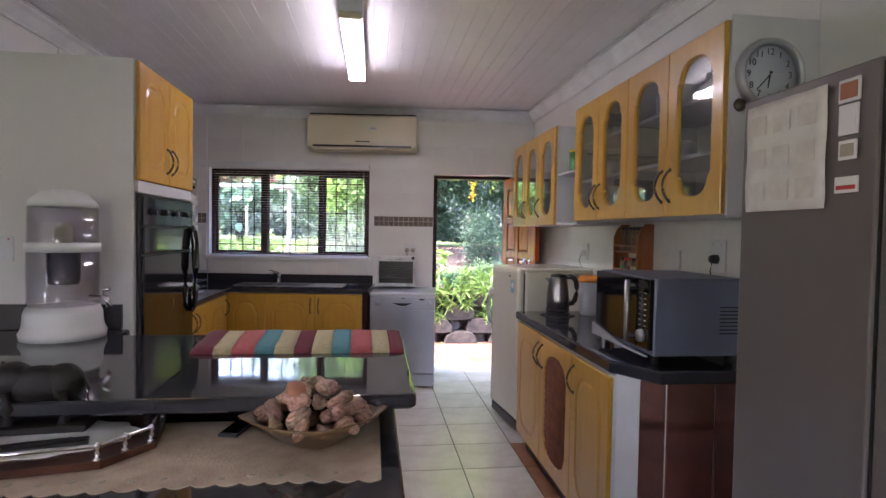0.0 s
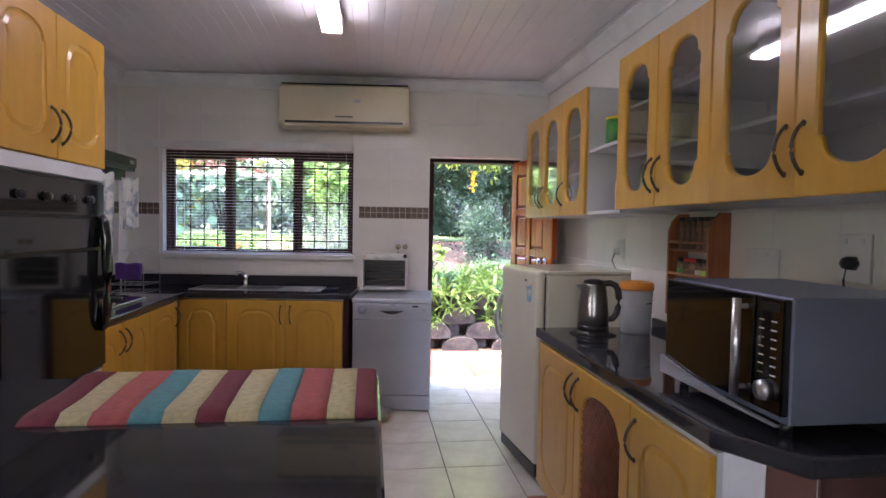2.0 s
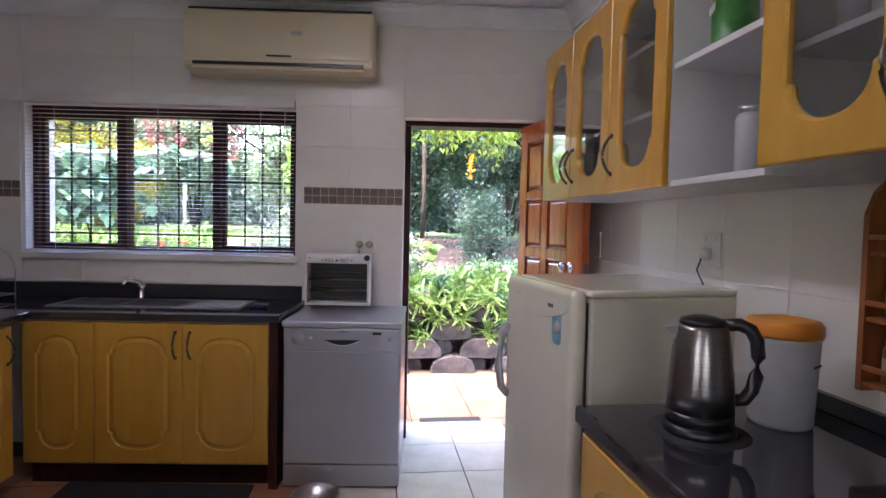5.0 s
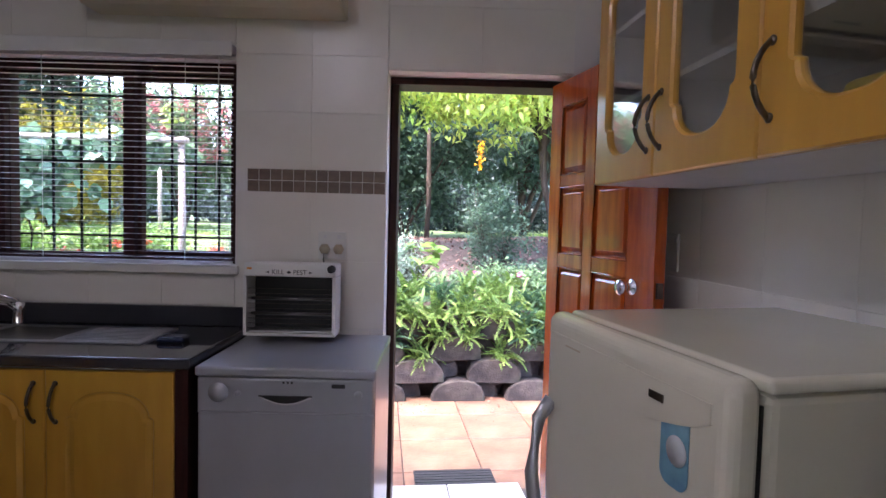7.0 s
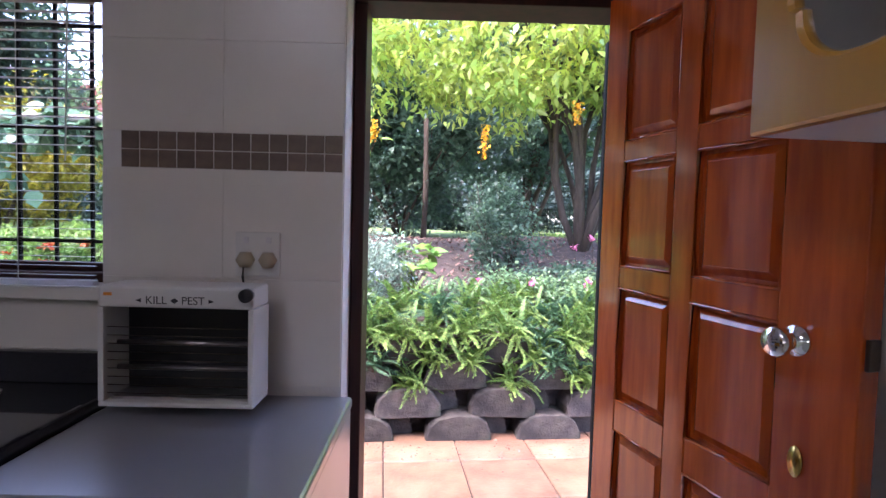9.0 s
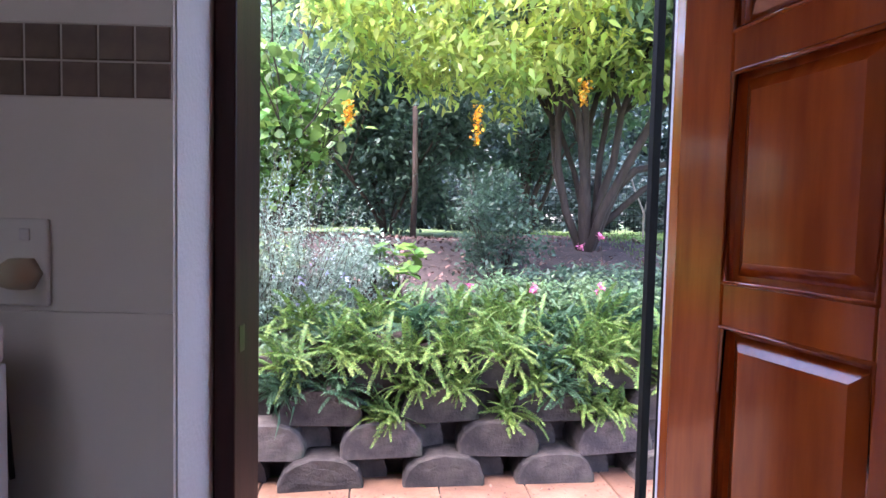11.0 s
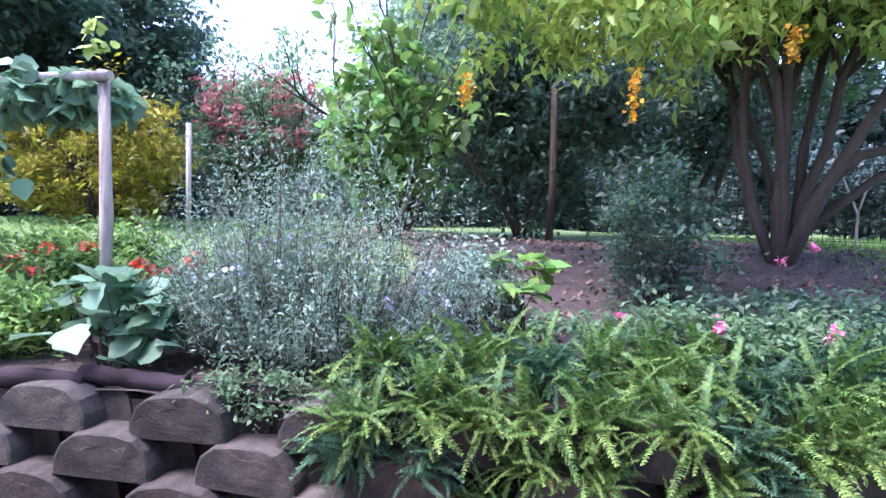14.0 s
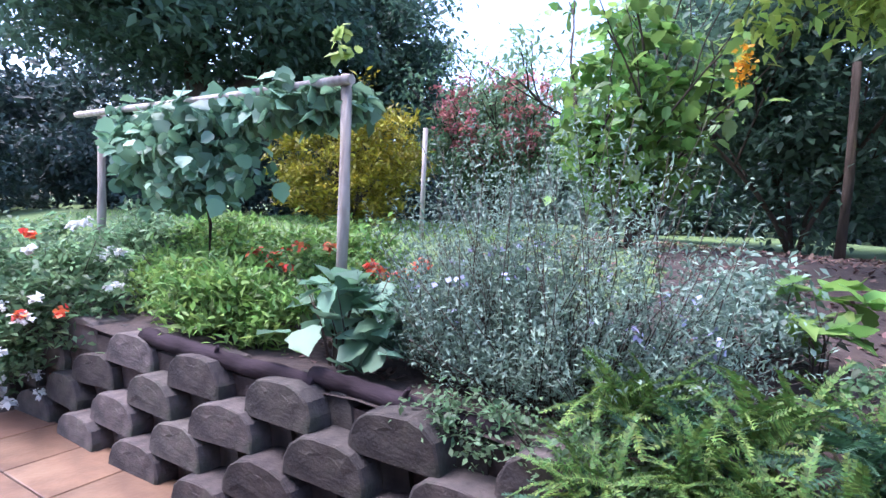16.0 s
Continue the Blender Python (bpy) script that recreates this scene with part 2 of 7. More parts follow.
def prism(outline, depth, bm=None, axis="y"):
    """A flat outline of (a, b) points given a thickness: in x and z along y, or in x and y along z."""
    b = bmesh.new()
    place = (lambda p, d: (p[0], d, p[1])) if axis == "y" else (lambda p, d: (p[0], p[1], d))
    lo = [b.verts.new(place(p, 0)) for p in outline]
    hi = [b.verts.new(place(p, depth)) for p in outline]
    b.faces.new(lo)
    b.faces.new(hi[::-1])
    n = len(outline)
    for i in range(n):
        j = (i + 1) % n
        b.faces.new((lo[j], lo[i], hi[i], hi[j]))
    bmesh.ops.recalc_face_normals(b, faces=b.faces[:])
    return merge(bm, b)


def part(name, bm, mat, parent=None, label="", smooth=False):
    me = bpy.data.meshes.new(name)
    bm.to_mesh(me)
    bm.free()
    me.materials.append(mat if not isinstance(mat, str) else M[mat])
    if smooth:
        me.shade_smooth()
    ob = new(name, me)
    if parent is not None:
        ob.parent = parent
    return tagged(ob, label)


def thing(name, m, label, category, group=""):
    ob = new(name)
    ob.matrix_world = m
    return tagged(ob, label, category, group)


def setting(name, bm, mat, m=None, label="", category=""):
    ob = part(name, bm, mat)
    if m is not None:
        ob.matrix_world = m
    return tagged(ob, label, category, "", "structure")


def pieces(name, me, mat, places, parent):
    """Separate pieces that share one mesh; places are matrices in the parent's frame."""
    me.materials.clear()
    me.materials.append(M[mat])
    for m in places:
        ob = new(name, me)
        ob.parent = parent
        ob.matrix_basis = m


def tile_mesh(name, w, h, d, bevel=0.0015):
    """A tile in x and z, its face at y = 0 towards -y, with chamfered edges."""
    me = bpy.data.meshes.new(name)
    w2, h2 = w / 2, h / 2
    a, b = w2 - bevel, h2 - bevel
    v = [(-a, 0, -b), (a, 0, -b), (a, 0, b), (-a, 0, b), (-w2, bevel, -h2), (w2, bevel, -h2), (w2, bevel, h2), (-w2, bevel, h2), (-w2, d, -h2), (w2, d, -h2), (w2, d, h2), (-w2, d, h2)]
    f = [(0, 1, 2, 3)] + [(i, 4 + i, 4 + (i + 1) % 4, (i + 1) % 4) for i in range(4)] + [(4 + i, 8 + i, 8 + (i + 1) % 4, 4 + (i + 1) % 4) for i in range(4)]
    me.from_pydata(v, [], f)
    me.update()
    return me


def wall_with_holes(length, height, thick, holes, x0=0.0):
    """A wall in x and z with y from 0 to thick, and holes (xa, za, xb, zb)."""
    xs = sorted({x0, x0 + length, *[h[0] for h in holes], *[h[2] for h in holes]})
    bm = bmesh.new()
    for a, b in zip(xs, xs[1:]):
        cut = sorted([(h[1], h[3]) for h in holes if h[0] <= a + 1e-6 and h[2] >= b - 1e-6])
        z = 0.0
        for lo, hi in cut + [(height, height)]:
            if lo - z > 1e-4:
                box(a, 0, z, b, thick, lo, bm=bm)
            z = hi
    bmesh.ops.remove_doubles(bm, verts=bm.verts[:], dist=1e-5)
    seen, kill = {}, []
    for f in bm.faces:
        key = tuple(round(c, 4) for c in f.calc_center_median())
        if key in seen:
            kill += [f, seen[key]]
        seen[key] = f
    bmesh.ops.delete(bm, geom=list(set(kill)), context="FACES")
    return bm


# ---- structure of the house ----
H = 2.67
setting("floor", box(-5.0, -5.0, -0.14, 2.2, 5.9, -0.006), "darkgrout", label="dark grout bed under cream floor tiles", category="floor")
WIN = (-1.65, 1.165, -0.05, 2.045)
DOOR = (0.60, -0.01, 1.395, 2.02)
wall_north = setting("wall_north", wall_with_holes(4.5, 3.0, 0.26, [WIN, DOOR], x0=-2.6), "wall", NWALL, "white painted kitchen wall with window and back door", "wall")
wall_east = setting("wall_east", box(1.60, 1.84, 0, 1.84, 5.44, 3.0), "wall", label="white painted kitchen wall behind the cabinets", category="wall")
setting("wall_east_front", box(1.60, -3.7, 0, 1.84, 1.836, 3.0), "wall", label="plain white painted wall", category="wall")
wall_west = setting("wall_west", box(-2.24, 2.87, 0, -2.0, 5.80, 3.0), "wall", label="white painted kitchen wall behind the hob", category="wall")
setting("wall_living_north", box(-3.4, 2.87, 0, -2.242, 3.0, 3.0), "wall", label="plain painted wall", category="wall")
# The openings in these two walls are unseen and assumed, to let light in.
wl = setting("wall_living_west", wall_with_holes(6.7, 3.0, 0.2, [(2.5, 1.0, 3.4, 2.1)], x0=0), "wall", pose(-3.2, -3.7, 0, 0, 0, 90), "painted wall with a wide window opening, added out of view", "wall")
ws = setting("wall_south", wall_with_holes(5.1, 3.0, 0.2, [(2.2, 1.0, 3.2, 2.1)], x0=0), "wall", pose(-3.4, -3.7, 0, 0, 0, 0), "painted wall with a window opening, added out of view", "wall")


def ceiling_mesh():
    bm = box(-3.6, -3.9, H, 1.84, 5.95, H + 0.15)
    w = 0.094
    x = -3.4
    while x < 1.7:
        box(x + 0.0008, -3.7, H - 0.006, x + w - 0.0008, 5.9, H - 0.001, 0.0018, bm=bm, segments=1)
        x += w
    return bm


setting("ceiling", ceiling_mesh(), "ceiling", label="white tongue and groove board ceiling", category="ceiling")


def cornice(length, m):
    pts = [(0, 0), (0.0, -0.10), (-0.012, -0.10), (-0.016, -0.085), (-0.03, -0.07), (-0.055, -0.035), (-0.075, -0.02), (-0.08, -0.008), (-0.095, -0.006), (-0.095, 0)]
    b = bmesh.new()
    lo = [b.verts.new((0, p[0], p[1])) for p in pts]
    hi = [b.verts.new((length, p[0], p[1])) for p in pts]
    b.faces.new(lo[::-1]), b.faces.new(hi)
    for i in range(len(pts)):
        j = (i + 1) % len(pts)
        b.faces.new((lo[i], lo[j], hi[j], hi[i]))
    bmesh.ops.recalc_face_normals(b, faces=b.faces[:])
    setting("cornice", b, "cornice", m, "moulded white ceiling cornice", "cornice")


cornice(3.75, NWALL @ pose(-2.05, -0.003, H - 0.014))
cornice(5.6, pose(1.597, 5.44, H - 0.014, 0, 0, -90))
cornice(2.9, pose(-1.997, 2.88, H - 0.014, 0, 0, 90))


# ---- window ----
def make_window():
    x0, z0, x1, z1 = WIN
    win = tagged(new("window_1"), "dark wooden casement window with three lights and burglar bars", "window", kind="structure")
    win.matrix_world = NWALL
    fr = box(x0, 0.06, z0, x1, 0.16, z0 + 0.028, 0.004)
    box(x0, 0.06, z1 - 0.045, x1, 0.16, z1, 0.004, bm=fr)
    for a, b in ((x0, x0 + 0.035), (x1 - 0.035, x1)):
        box(a, 0.062, z0 + 0.028, b, 0.158, z1 - 0.045, 0.004, bm=fr)
    part("window_frame", fr, "darkwood", win)
    mull = ((-1.142, -1.090), (-0.572, -0.522))
    for a, b in mull:
        part("mullion", box(a, 0.064, z0 + 0.028, b, 0.156, z1 - 0.045, 0.004), "darkwood", win)
    for k, (a, b) in enumerate(((x0 + 0.035, -1.142), (-1.090, -0.572), (-0.522, x1 - 0.035))):
        e, low, high = (0.006, 0.008, 0.008) if k == 1 else (0.020, 0.024, 0.032)
        zl, zh = z0 + 0.029, z1 - 0.046
        sash = box(a + 0.001, 0.09, zl, a + e, 0.13, zh, 0.002)
        box(b - e, 0.09, zl, b - 0.001, 0.13, zh, 0.002, bm=sash)
        box(a + e, 0.09, zl, b - e, 0.13, zl + low, 0.002, bm=sash)
        box(a + e, 0.09, zh - high, b - e, 0.13, zh, 0.002, bm=sash)
        s = part("sash", sash, "darkwood", win)
        pane = part("pane", box(a + e, 0.108, zl + low, b - e, 0.112, zh - high), "glass", s)
        pane.visible_shadow = False
        for i in range(1, 4):
            x = a + (b - a) * i / 4
            part("burglar_bar", box(x - 0.0045, 0.182, z0 + 0.002, x + 0.0045, 0.191, z1 - 0.002), "iron", s)
    for z in (z0 + 0.11, z0 + 0.45, z1 - 0.13):
        part("cross_bar", box(x0 + 0.002, 0.17, z - 0.005, x1 - 0.002, 0.181, z + 0.005), "iron", win)
    setting("window_sill", box(x0 - 0.02, -0.03, z0 - 0.038, x1 + 0.02, 0.058, z0 - 0.001, 0.004), "walltile", NWALL, "white tiled window sill", "sill")


make_window()


def make_blind():
    x0, z0, x1, z1 = WIN
    bl = thing("venetian_blind", NWALL @ pose(0, 0, 0), "grey venetian blind with its slats open, hung before the kitchen window", "blind")
    part("head_rail", box(x0 - 0.09, -0.05, z1 + 0.012, x1 + 0.0, -0.004, z1 + 0.052, 0.004), "blind", bl)
    part("valance", box(x0 - 0.09, -0.058, z1 + 0.0, x1 + 0.0, -0.052, z1 + 0.062, 0.002), "whiteplastic", bl)
    slat = bmesh.new()
    pr = [(-0.008, 0), (-0.004, 0.001), (0, 0.0014), (0.004, 0.001), (0.008, 0)]
    la = [slat.verts.new((x0 + 0.02, y, z)) for y, z in pr]
    lb = [slat.verts.new((x1 - 0.004, y, z)) for y, z in pr]
    for i in range(4):
        slat.faces.new((la[i], lb[i], lb[i + 1], la[i + 1]))
    me = bpy.data.meshes.new("slat")
    slat.to_mesh(me)
    slat.free()
    n = 35
    step = (z1 - z0 - 0.02) / n
    pieces("slat", me, "blind", [pose(0, -0.028, z0 + 0.03 + step * i, -3) for i in range(n)], bl)
    part("bottom_rail", box(x0 + 0.02, -0.042, z0 + 0.003, x1 - 0.004, -0.016, z0 + 0.018, 0.003), "blind", bl)
    for x in (x0 + 0.2, (x0 + x1) / 2, x1 - 0.2):
        cord = tube([(x, -0.0415, z0 + 0.01), (x, -0.0415, z1 + 0.015)], 0.0012, segments=5)
        part("cord", cord, "whiteplastic", bl)
    part("pull_cord", tube([(x1 - 0.05, -0.062, z1), (x1 - 0.055, -0.062, z1 - 0.3), (x1 - 0.06, -0.062, z1 - 0.55)], 0.002, segments=5), "whiteplastic", bl)


make_blind()


# ---- back door ----
def make_door():
    x0, _, x1, z1 = DOOR
    fr = tagged(new("door_frame"), "dark red wooden frame of the back door", "door frame", kind="structure")
    fr.matrix_world = NWALL
    part("jamb", box(x0 + 0.002, 0.118, 0.0, x0 + 0.038, 0.242, z1 - 0.032, 0.003), "darkwood", fr)
    part("jamb", box(x1 - 0.032, 0.065, 0.0, x1 - 0.002, 0.178, z1 - 0.032, 0.003), "redwood", fr)
    part("head", box(x0 + 0.002, 0.10, z1 - 0.032, x1 - 0.002, 0.242, z1 - 0.002, 0.003), "darkwood", fr)
    part("strike_plate", box(x0 + 0.038, 0.135, 1.105, x0 + 0.0395, 0.160, 1.150, 0.0006), "pewter", fr)
    part("threshold", box(x0 + 0.038, 0.02, -0.03, x1 - 0.03, 0.235, -0.002, 0.004), "terratile", fr)
    w, h, t = 0.72, 1.975, 0.042
    leaf = tagged(new("door_1"), "varnished red-brown panelled wooden door, open against the fridge side", "door", kind="structure")
    leaf.matrix_world = pose(1.360, 5.52, 0.008, 0, 0, -80.2)
    # local x from hinge to lock, y through the leaf, z up
    sx = [-0.020, 0.075, 0.275, 0.345, 0.568, w]
    rails = [(0.0, 0.16), (0.43, 0.50), (0.807, 0.89), (1.19, 1.25), (1.525, 1.58), (1.865, h)]
    for a, b in ((sx[0], sx[1]), (sx[2], sx[3]), (sx[4], sx[5])):
        part("stile", box(a, -t, 0, b, 0, h, 0.003), "redwood", leaf)
    for za, zb in rails:
        for a, b in ((sx[1], sx[2]), (sx[3], sx[4])):
            part("rail", box(a, -t + 0.001, za, b, -0.001, zb, 0.003), "redwood", leaf)
    for (z0, z1b) in zip([r[1] for r in rails], [r[0] for r in rails[1:]]):
        for a, b in ((sx[1], sx[2]), (sx[3], sx[4])):
            bm = bmesh.new()
            for side in (0, 1):
                ys = [-t * 0.5 + (-1 if side == 0 else 1) * d for d in (0.004, 0.004, 0.0165)]
                rings = []
                for inset, y in zip((0.0, 0.010, 0.028), ys):
                    rings.append([bm.verts.new(p) for p in ((a + inset, y, z0 + inset), (b - inset, y, z0 + inset), (b - inset, y, z1b - inset), (a + inset, y, z1b - inset))])
                for r, q in zip(rings, rings[1:]):
                    for i in range(4):
                        j = (i + 1) % 4
                        bm.faces.new((r[i], r[j], q[j], q[i]) if side == 0 else (r[j], r[i], q[i], q[j]))
                bm.faces.new(rings[-1] if side == 0 else rings[-1][::-1])
            part("panel", bm, "redwood", leaf)
            mould = bmesh.new()
            for y in (-t + 0.004, -0.004):
                tube([(a, y, z0), (b, y, z0), (b, y, z1b), (a, y, z1b)], 0.006, mould, 6, closed=True)
            part("moulding", mould, "redwood", leaf)
    for s in (-1, 1):
        y = -t if s < 0 else 0.0
        kn = lathe([(0.0, 0), (0.027, 0.0), (0.027, 0.005), (0.016, 0.009), (0.012, 0.018), (0.012, 0.028), (0.019, 0.032), (0.026, 0.040), (0.027, 0.049), (0.023, 0.057), (0.0, 0.061)], 20, m=pose(0.61, y, 1.165, 90 if s < 0 else -90))
        part("door_knob", kn, "chrome", leaf, "round chrome door knob")
        part("key_plate", lathe([(0, 0), (0.02, 0), (0.02, 0.004), (0, 0.005)], 16, m=pose(0.62, y, 0.955, 90 if s < 0 else -90) @ Matrix.Diagonal((0.7, 1.4, 1, 1))), "brass", leaf)
    part("latch", box(w, -0.035, 1.14, w + 0.008, -0.01, 1.19, 0.002), "pewter", leaf)
    for z in (0.2, 1.0, 1.75):
        part("hinge", tube([(-0.022, 0.004, z), (-0.022, 0.004, z + 0.09)], 0.006), "pewter", leaf)


make_door()


# ---- cabinet doors ----
def arch_outline(w, h, mx, mz, n=12):
    """The outline with ogee corners of a panel in a door w by h."""
    a, b = w / 2 - mx, h / 2 - mz
    rise = min(0.11, b * 0.3)
    step = 0.016
    q = [(a, 0.0), (a, (b - rise) * 0.5), (a, b - rise - 0.012), (a - 0.004, b - rise - 0.002), (a - step, b - rise + 0.004)]
    for i in range(1, n + 1):
        t = math.pi / 2 * i / n
        q.append(((a - step) * math.cos(t) ** 0.85 if i < n else 0.0, b - rise + 0.004 + (rise - 0.004) * math.sin(t)))
    top = q + [(-x, z) for x, z in q[-2::-1]]
    out = top + [(x, -z) for x, z in top[-2:0:-1]]
    return [(x + w / 2, z + h / 2) for x, z in out]


def rect_ring(outline, w, h):
    """The point on the door's edge that lies outward from each point of the outline, with the corners in it."""
    cx, cz = w / 2, h / 2
    res = []
    for x, z in outline:
        dx, dz = x - cx, z - cz
        k = min((w / 2) / abs(dx) if abs(dx) > 1e-9 else 1e9, (h / 2) / abs(dz) if abs(dz) > 1e-9 else 1e9)
        res.append([cx + dx * k, cz + dz * k])
    for px, pz in ((0, 0), (w, 0), (w, h), (0, h)):
        i = min(range(len(res)), key=lambda i: (res[i][0] - px) ** 2 + (res[i][1] - pz) ** 2)
        res[i] = [px, pz]
    return res


def inset(outline, d, w, h):
    n, res = len(outline), []
    for i in range(n):
        a, b = Vector(outline[i - 1]), Vector(outline[(i + 1) % n])
        t = (b - a).normalized()
        res.append((outline[i][0] - t.y * d, outline[i][1] + t.x * d))
    return res


def ring_faces(bm, a, b):
    n = len(a)
    for i in range(n):
        j = (i + 1) % n
        bm.faces.new((a[i], a[j], b[j], b[i]))


def door_mesh(w, h, opening=False, mx=0.065, mz=0.07, t=0.019):
    """A routed board door: front at y=0 towards -y, back at y=t."""
    bm = bmesh.new()
    out = arch_outline(w, h, mx, mz)
    rect = rect_ring(out, w, h)
    e = 0.004

    def ring(pts, y):
        return [bm.verts.new((x, y, z)) for x, z in pts]
    shrink = [(min(max(x, e), w - e), min(max(z, e), h - e)) for x, z in rect]
    r0 = ring(rect, t)
    r1 = ring(rect, e)
    r2 = ring(shrink, 0)
    r3 = ring(out, 0)
    ring_faces(bm, r0, r1), ring_faces(bm, r1, r2), ring_faces(bm, r2, r3)
    if opening:
        r4 = ring(inset(out, 0.006, w, h), 0.006)
        r5 = ring(inset(out, 0.008, w, h), t)
        ring_faces(bm, r3, r4), ring_faces(bm, r4, r5), ring_faces(bm, r5, r0)
    else:
        r4 = ring(inset(out, 0.005, w, h), 0.005)
        r5 = ring(inset(out, 0.012, w, h), 0.006)
        r6 = ring(inset(out, 0.03, w, h), 0.0005)
        ring_faces(bm, r3, r4), ring_faces(bm, r4, r5), ring_faces(bm, r5, r6)
        c = bm.verts.new((w / 2, 0.0005, h / 2))
        for i in range(len(r6)):
            bm.faces.new((r6[i], r6[(i + 1) % len(r6)], c))
        bm.faces.new(r0[::-1])
    bmesh.ops.recalc_face_normals(bm, faces=bm.faces[:])
    return bm


def handle_mesh(x, z, length=0.13, flip=1):
    """A bowed bar handle on the door front."""
    pts = []
    for i in range(11):
        u = i / 10
        pts.append((x, -0.004 - 0.030 * math.sin(math.pi * u) ** 0.8, z + (u - 0.5) * length))
    bm = tube(pts, 0.0055, segments=8)
    for s in (-1, 1):
        lathe([(0, 0), (0.009, 0), (0.009, 0.003), (0.005, 0.006), (0, 0.006)], 10, bm, pose(x, 0, z + s * length / 2, 90))
    return bm


def add_door(parent, x, z, w, h, opening=False, handle=None, handle_z=None, label=""):
    d = part("door", door_mesh(w - 0.003, h, opening), "wood", parent, label)
    d.location = (x + 0.0015, -0.021, z)
    if opening:
        g = part("pane", box(0.03, 0.012, 0.03, w - 0.033, 0.015, h - 0.03), "cabglass", d)
    if handle is not None:
        part("handle", handle_mesh(handle, h / 2 if handle_z is None else handle_z), "pewter", d, "bowed antique metal handle")
    return d


def base_unit(m, w, doors, label, group, depth=0.54, top=0.861, plinth=0.12):
    c = thing("base_cabinet", m, label, "kitchen cabinet", group)
    bm = box(0.001, 0, plinth, w - 0.001, depth, plinth + 0.016)
    box(0.001, depth - 0.006, plinth + 0.016, w - 0.001, depth, top, bm=bm)
    box(0.001, 0, top - 0.016, w - 0.001, depth - 0.006, top, bm=bm)
    for x in (0.001, w - 0.017):
        box(x, 0, plinth + 0.016, x + 0.016, depth - 0.006, top - 0.016, bm=bm)
    part("carcass", bm, "white", c)
    part("plinth", box(0.0, 0.05, 0.0, w, 0.066, plinth - 0.001), "darkwood", c)
    x = 0
    for dw, side in doors:
        hx = None if side is None else (0.035 if side < 0 else dw - 0.038)
        add_door(c, x, plinth + 0.01, dw, top - plinth - 0.02, False, hx, top - plinth - 0.02 - 0.11)
        x += dw
    return c


def wall_unit(m, w, doors, h, depth, label, group):
    c = thing("wall_cabinet", m, label, "wall cabinet", group)
    bm = box(0, 0, 0, w, depth, 0.016)
    box(0, 0, h - 0.016, w, depth, h, bm=bm)
    box(0, depth - 0.006, 0.016, w, depth, h - 0.016, bm=bm)
    for x in (0, w - 0.016):
        box(x, 0, 0.016, x + 0.016, depth - 0.006, h - 0.016, bm=bm)
    part("carcass", bm, "white", c)
    for z in (h * 0.34, h * 0.66):
        part("shelf", box(0.017, 0.02, z, w - 0.017, depth - 0.008, z + 0.015), "white", c)
    x = 0
    for dw, side in doors:
        add_door(c, x, 0.0, dw, h, True, 0.03 if side < 0 else dw - 0.033, 0.13)
        x += dw
    return c


# right-hand side
EAST = lambda y, z=0.0, x=0.98: pose(x, y, z, 0, 0, -90)
gb = "base cabinets under the right-hand worktop"
base_unit(EAST(3.54), 0.50, [(0.50, 1)], "yellow wooden base cabinet with an arched door beside the white fridge", gb, 0.57)
lat = base_unit(EAST(3.04), 0.49, [], "yellow wooden base cabinet whose door holds a red woven lattice", gb, 0.57)
ld = add_door(lat, 0, 0.13, 0.49, 0.722, True, 0.035, 0.61)
for ch in list(ld.children):
    if ch.name.startswith("pane"):
        bpy.data.objects.remove(ch)


def lattice_mesh(w, h):
    bm = box(0.03, 0.014, 0.03, w - 0.03, 0.016, h - 0.03)
    for s in (-1, 1):
        k = -h
        while k < w + h:
            pts = []
            for z in (0.03, h - 0.03):
                pts.append((k + (z if s > 0 else h - z) * 0.72, z))
            (xa, za), (xb, zb) = pts
            # clip to the door's width
            def clip(x, xa=xa, za=za, xb=xb, zb=zb):
                return za + (zb - za) * (x - xa) / (xb - xa)
            lo, hi = 0.035, w - 0.035
            P, Q = [xa, za], [xb, zb]
            if max(xa, xb) > lo and min(xa, xb) < hi:
                for R_ in (P, Q):
                    if R_[0] < lo:
                        R_[1], R_[0] = clip(lo), lo
                    if R_[0] > hi:
                        R_[1], R_[0] = clip(hi), hi
                if abs(P[1] - Q[1]) > 0.02:
                    y = 0.0115 if s > 0 else 0.0085
                    tube([(P[0], y, P[1]), (Q[0], y, Q[1])], 0.0042 if s < 0 else 0.003, bm, 4)
            k += 0.026 if s < 0 else 0.05
    return bm


part("lattice", lattice_mesh(0.487, 0.722), "lattice", ld, "red-brown diagonal lattice")
base_unit(EAST(2.55), 0.43, [(0.43, -1)], "yellow wooden base cabinet with an arched door near the tiled end", gb, 0.57)
PANEL_A, PANEL_B, TILE_B = (0.992, 2.115), (1.058, 2.050), (1.118, 1.962)
setting("end_panel", prism([PANEL_A, PANEL_B, (PANEL_B[0] + 0.02, PANEL_B[1] + 0.02), (PANEL_A[0] + 0.02, PANEL_A[1] + 0.003)], 0.867, axis="z"), "white", label="white end board of the worktop run", category="panel")
endwall = setting("tiled_end_wall", prism([(PANEL_B[0] + 0.003, PANEL_B[1] - 0.001), (TILE_B[0] + 0.003, TILE_B[1] + 0.006), (1.598, 1.968), (1.598, 2.05), (1.085, 2.06)], 0.867, axis="z"), "grout", label="end of the counter clad in dark red tiles", category="wall")


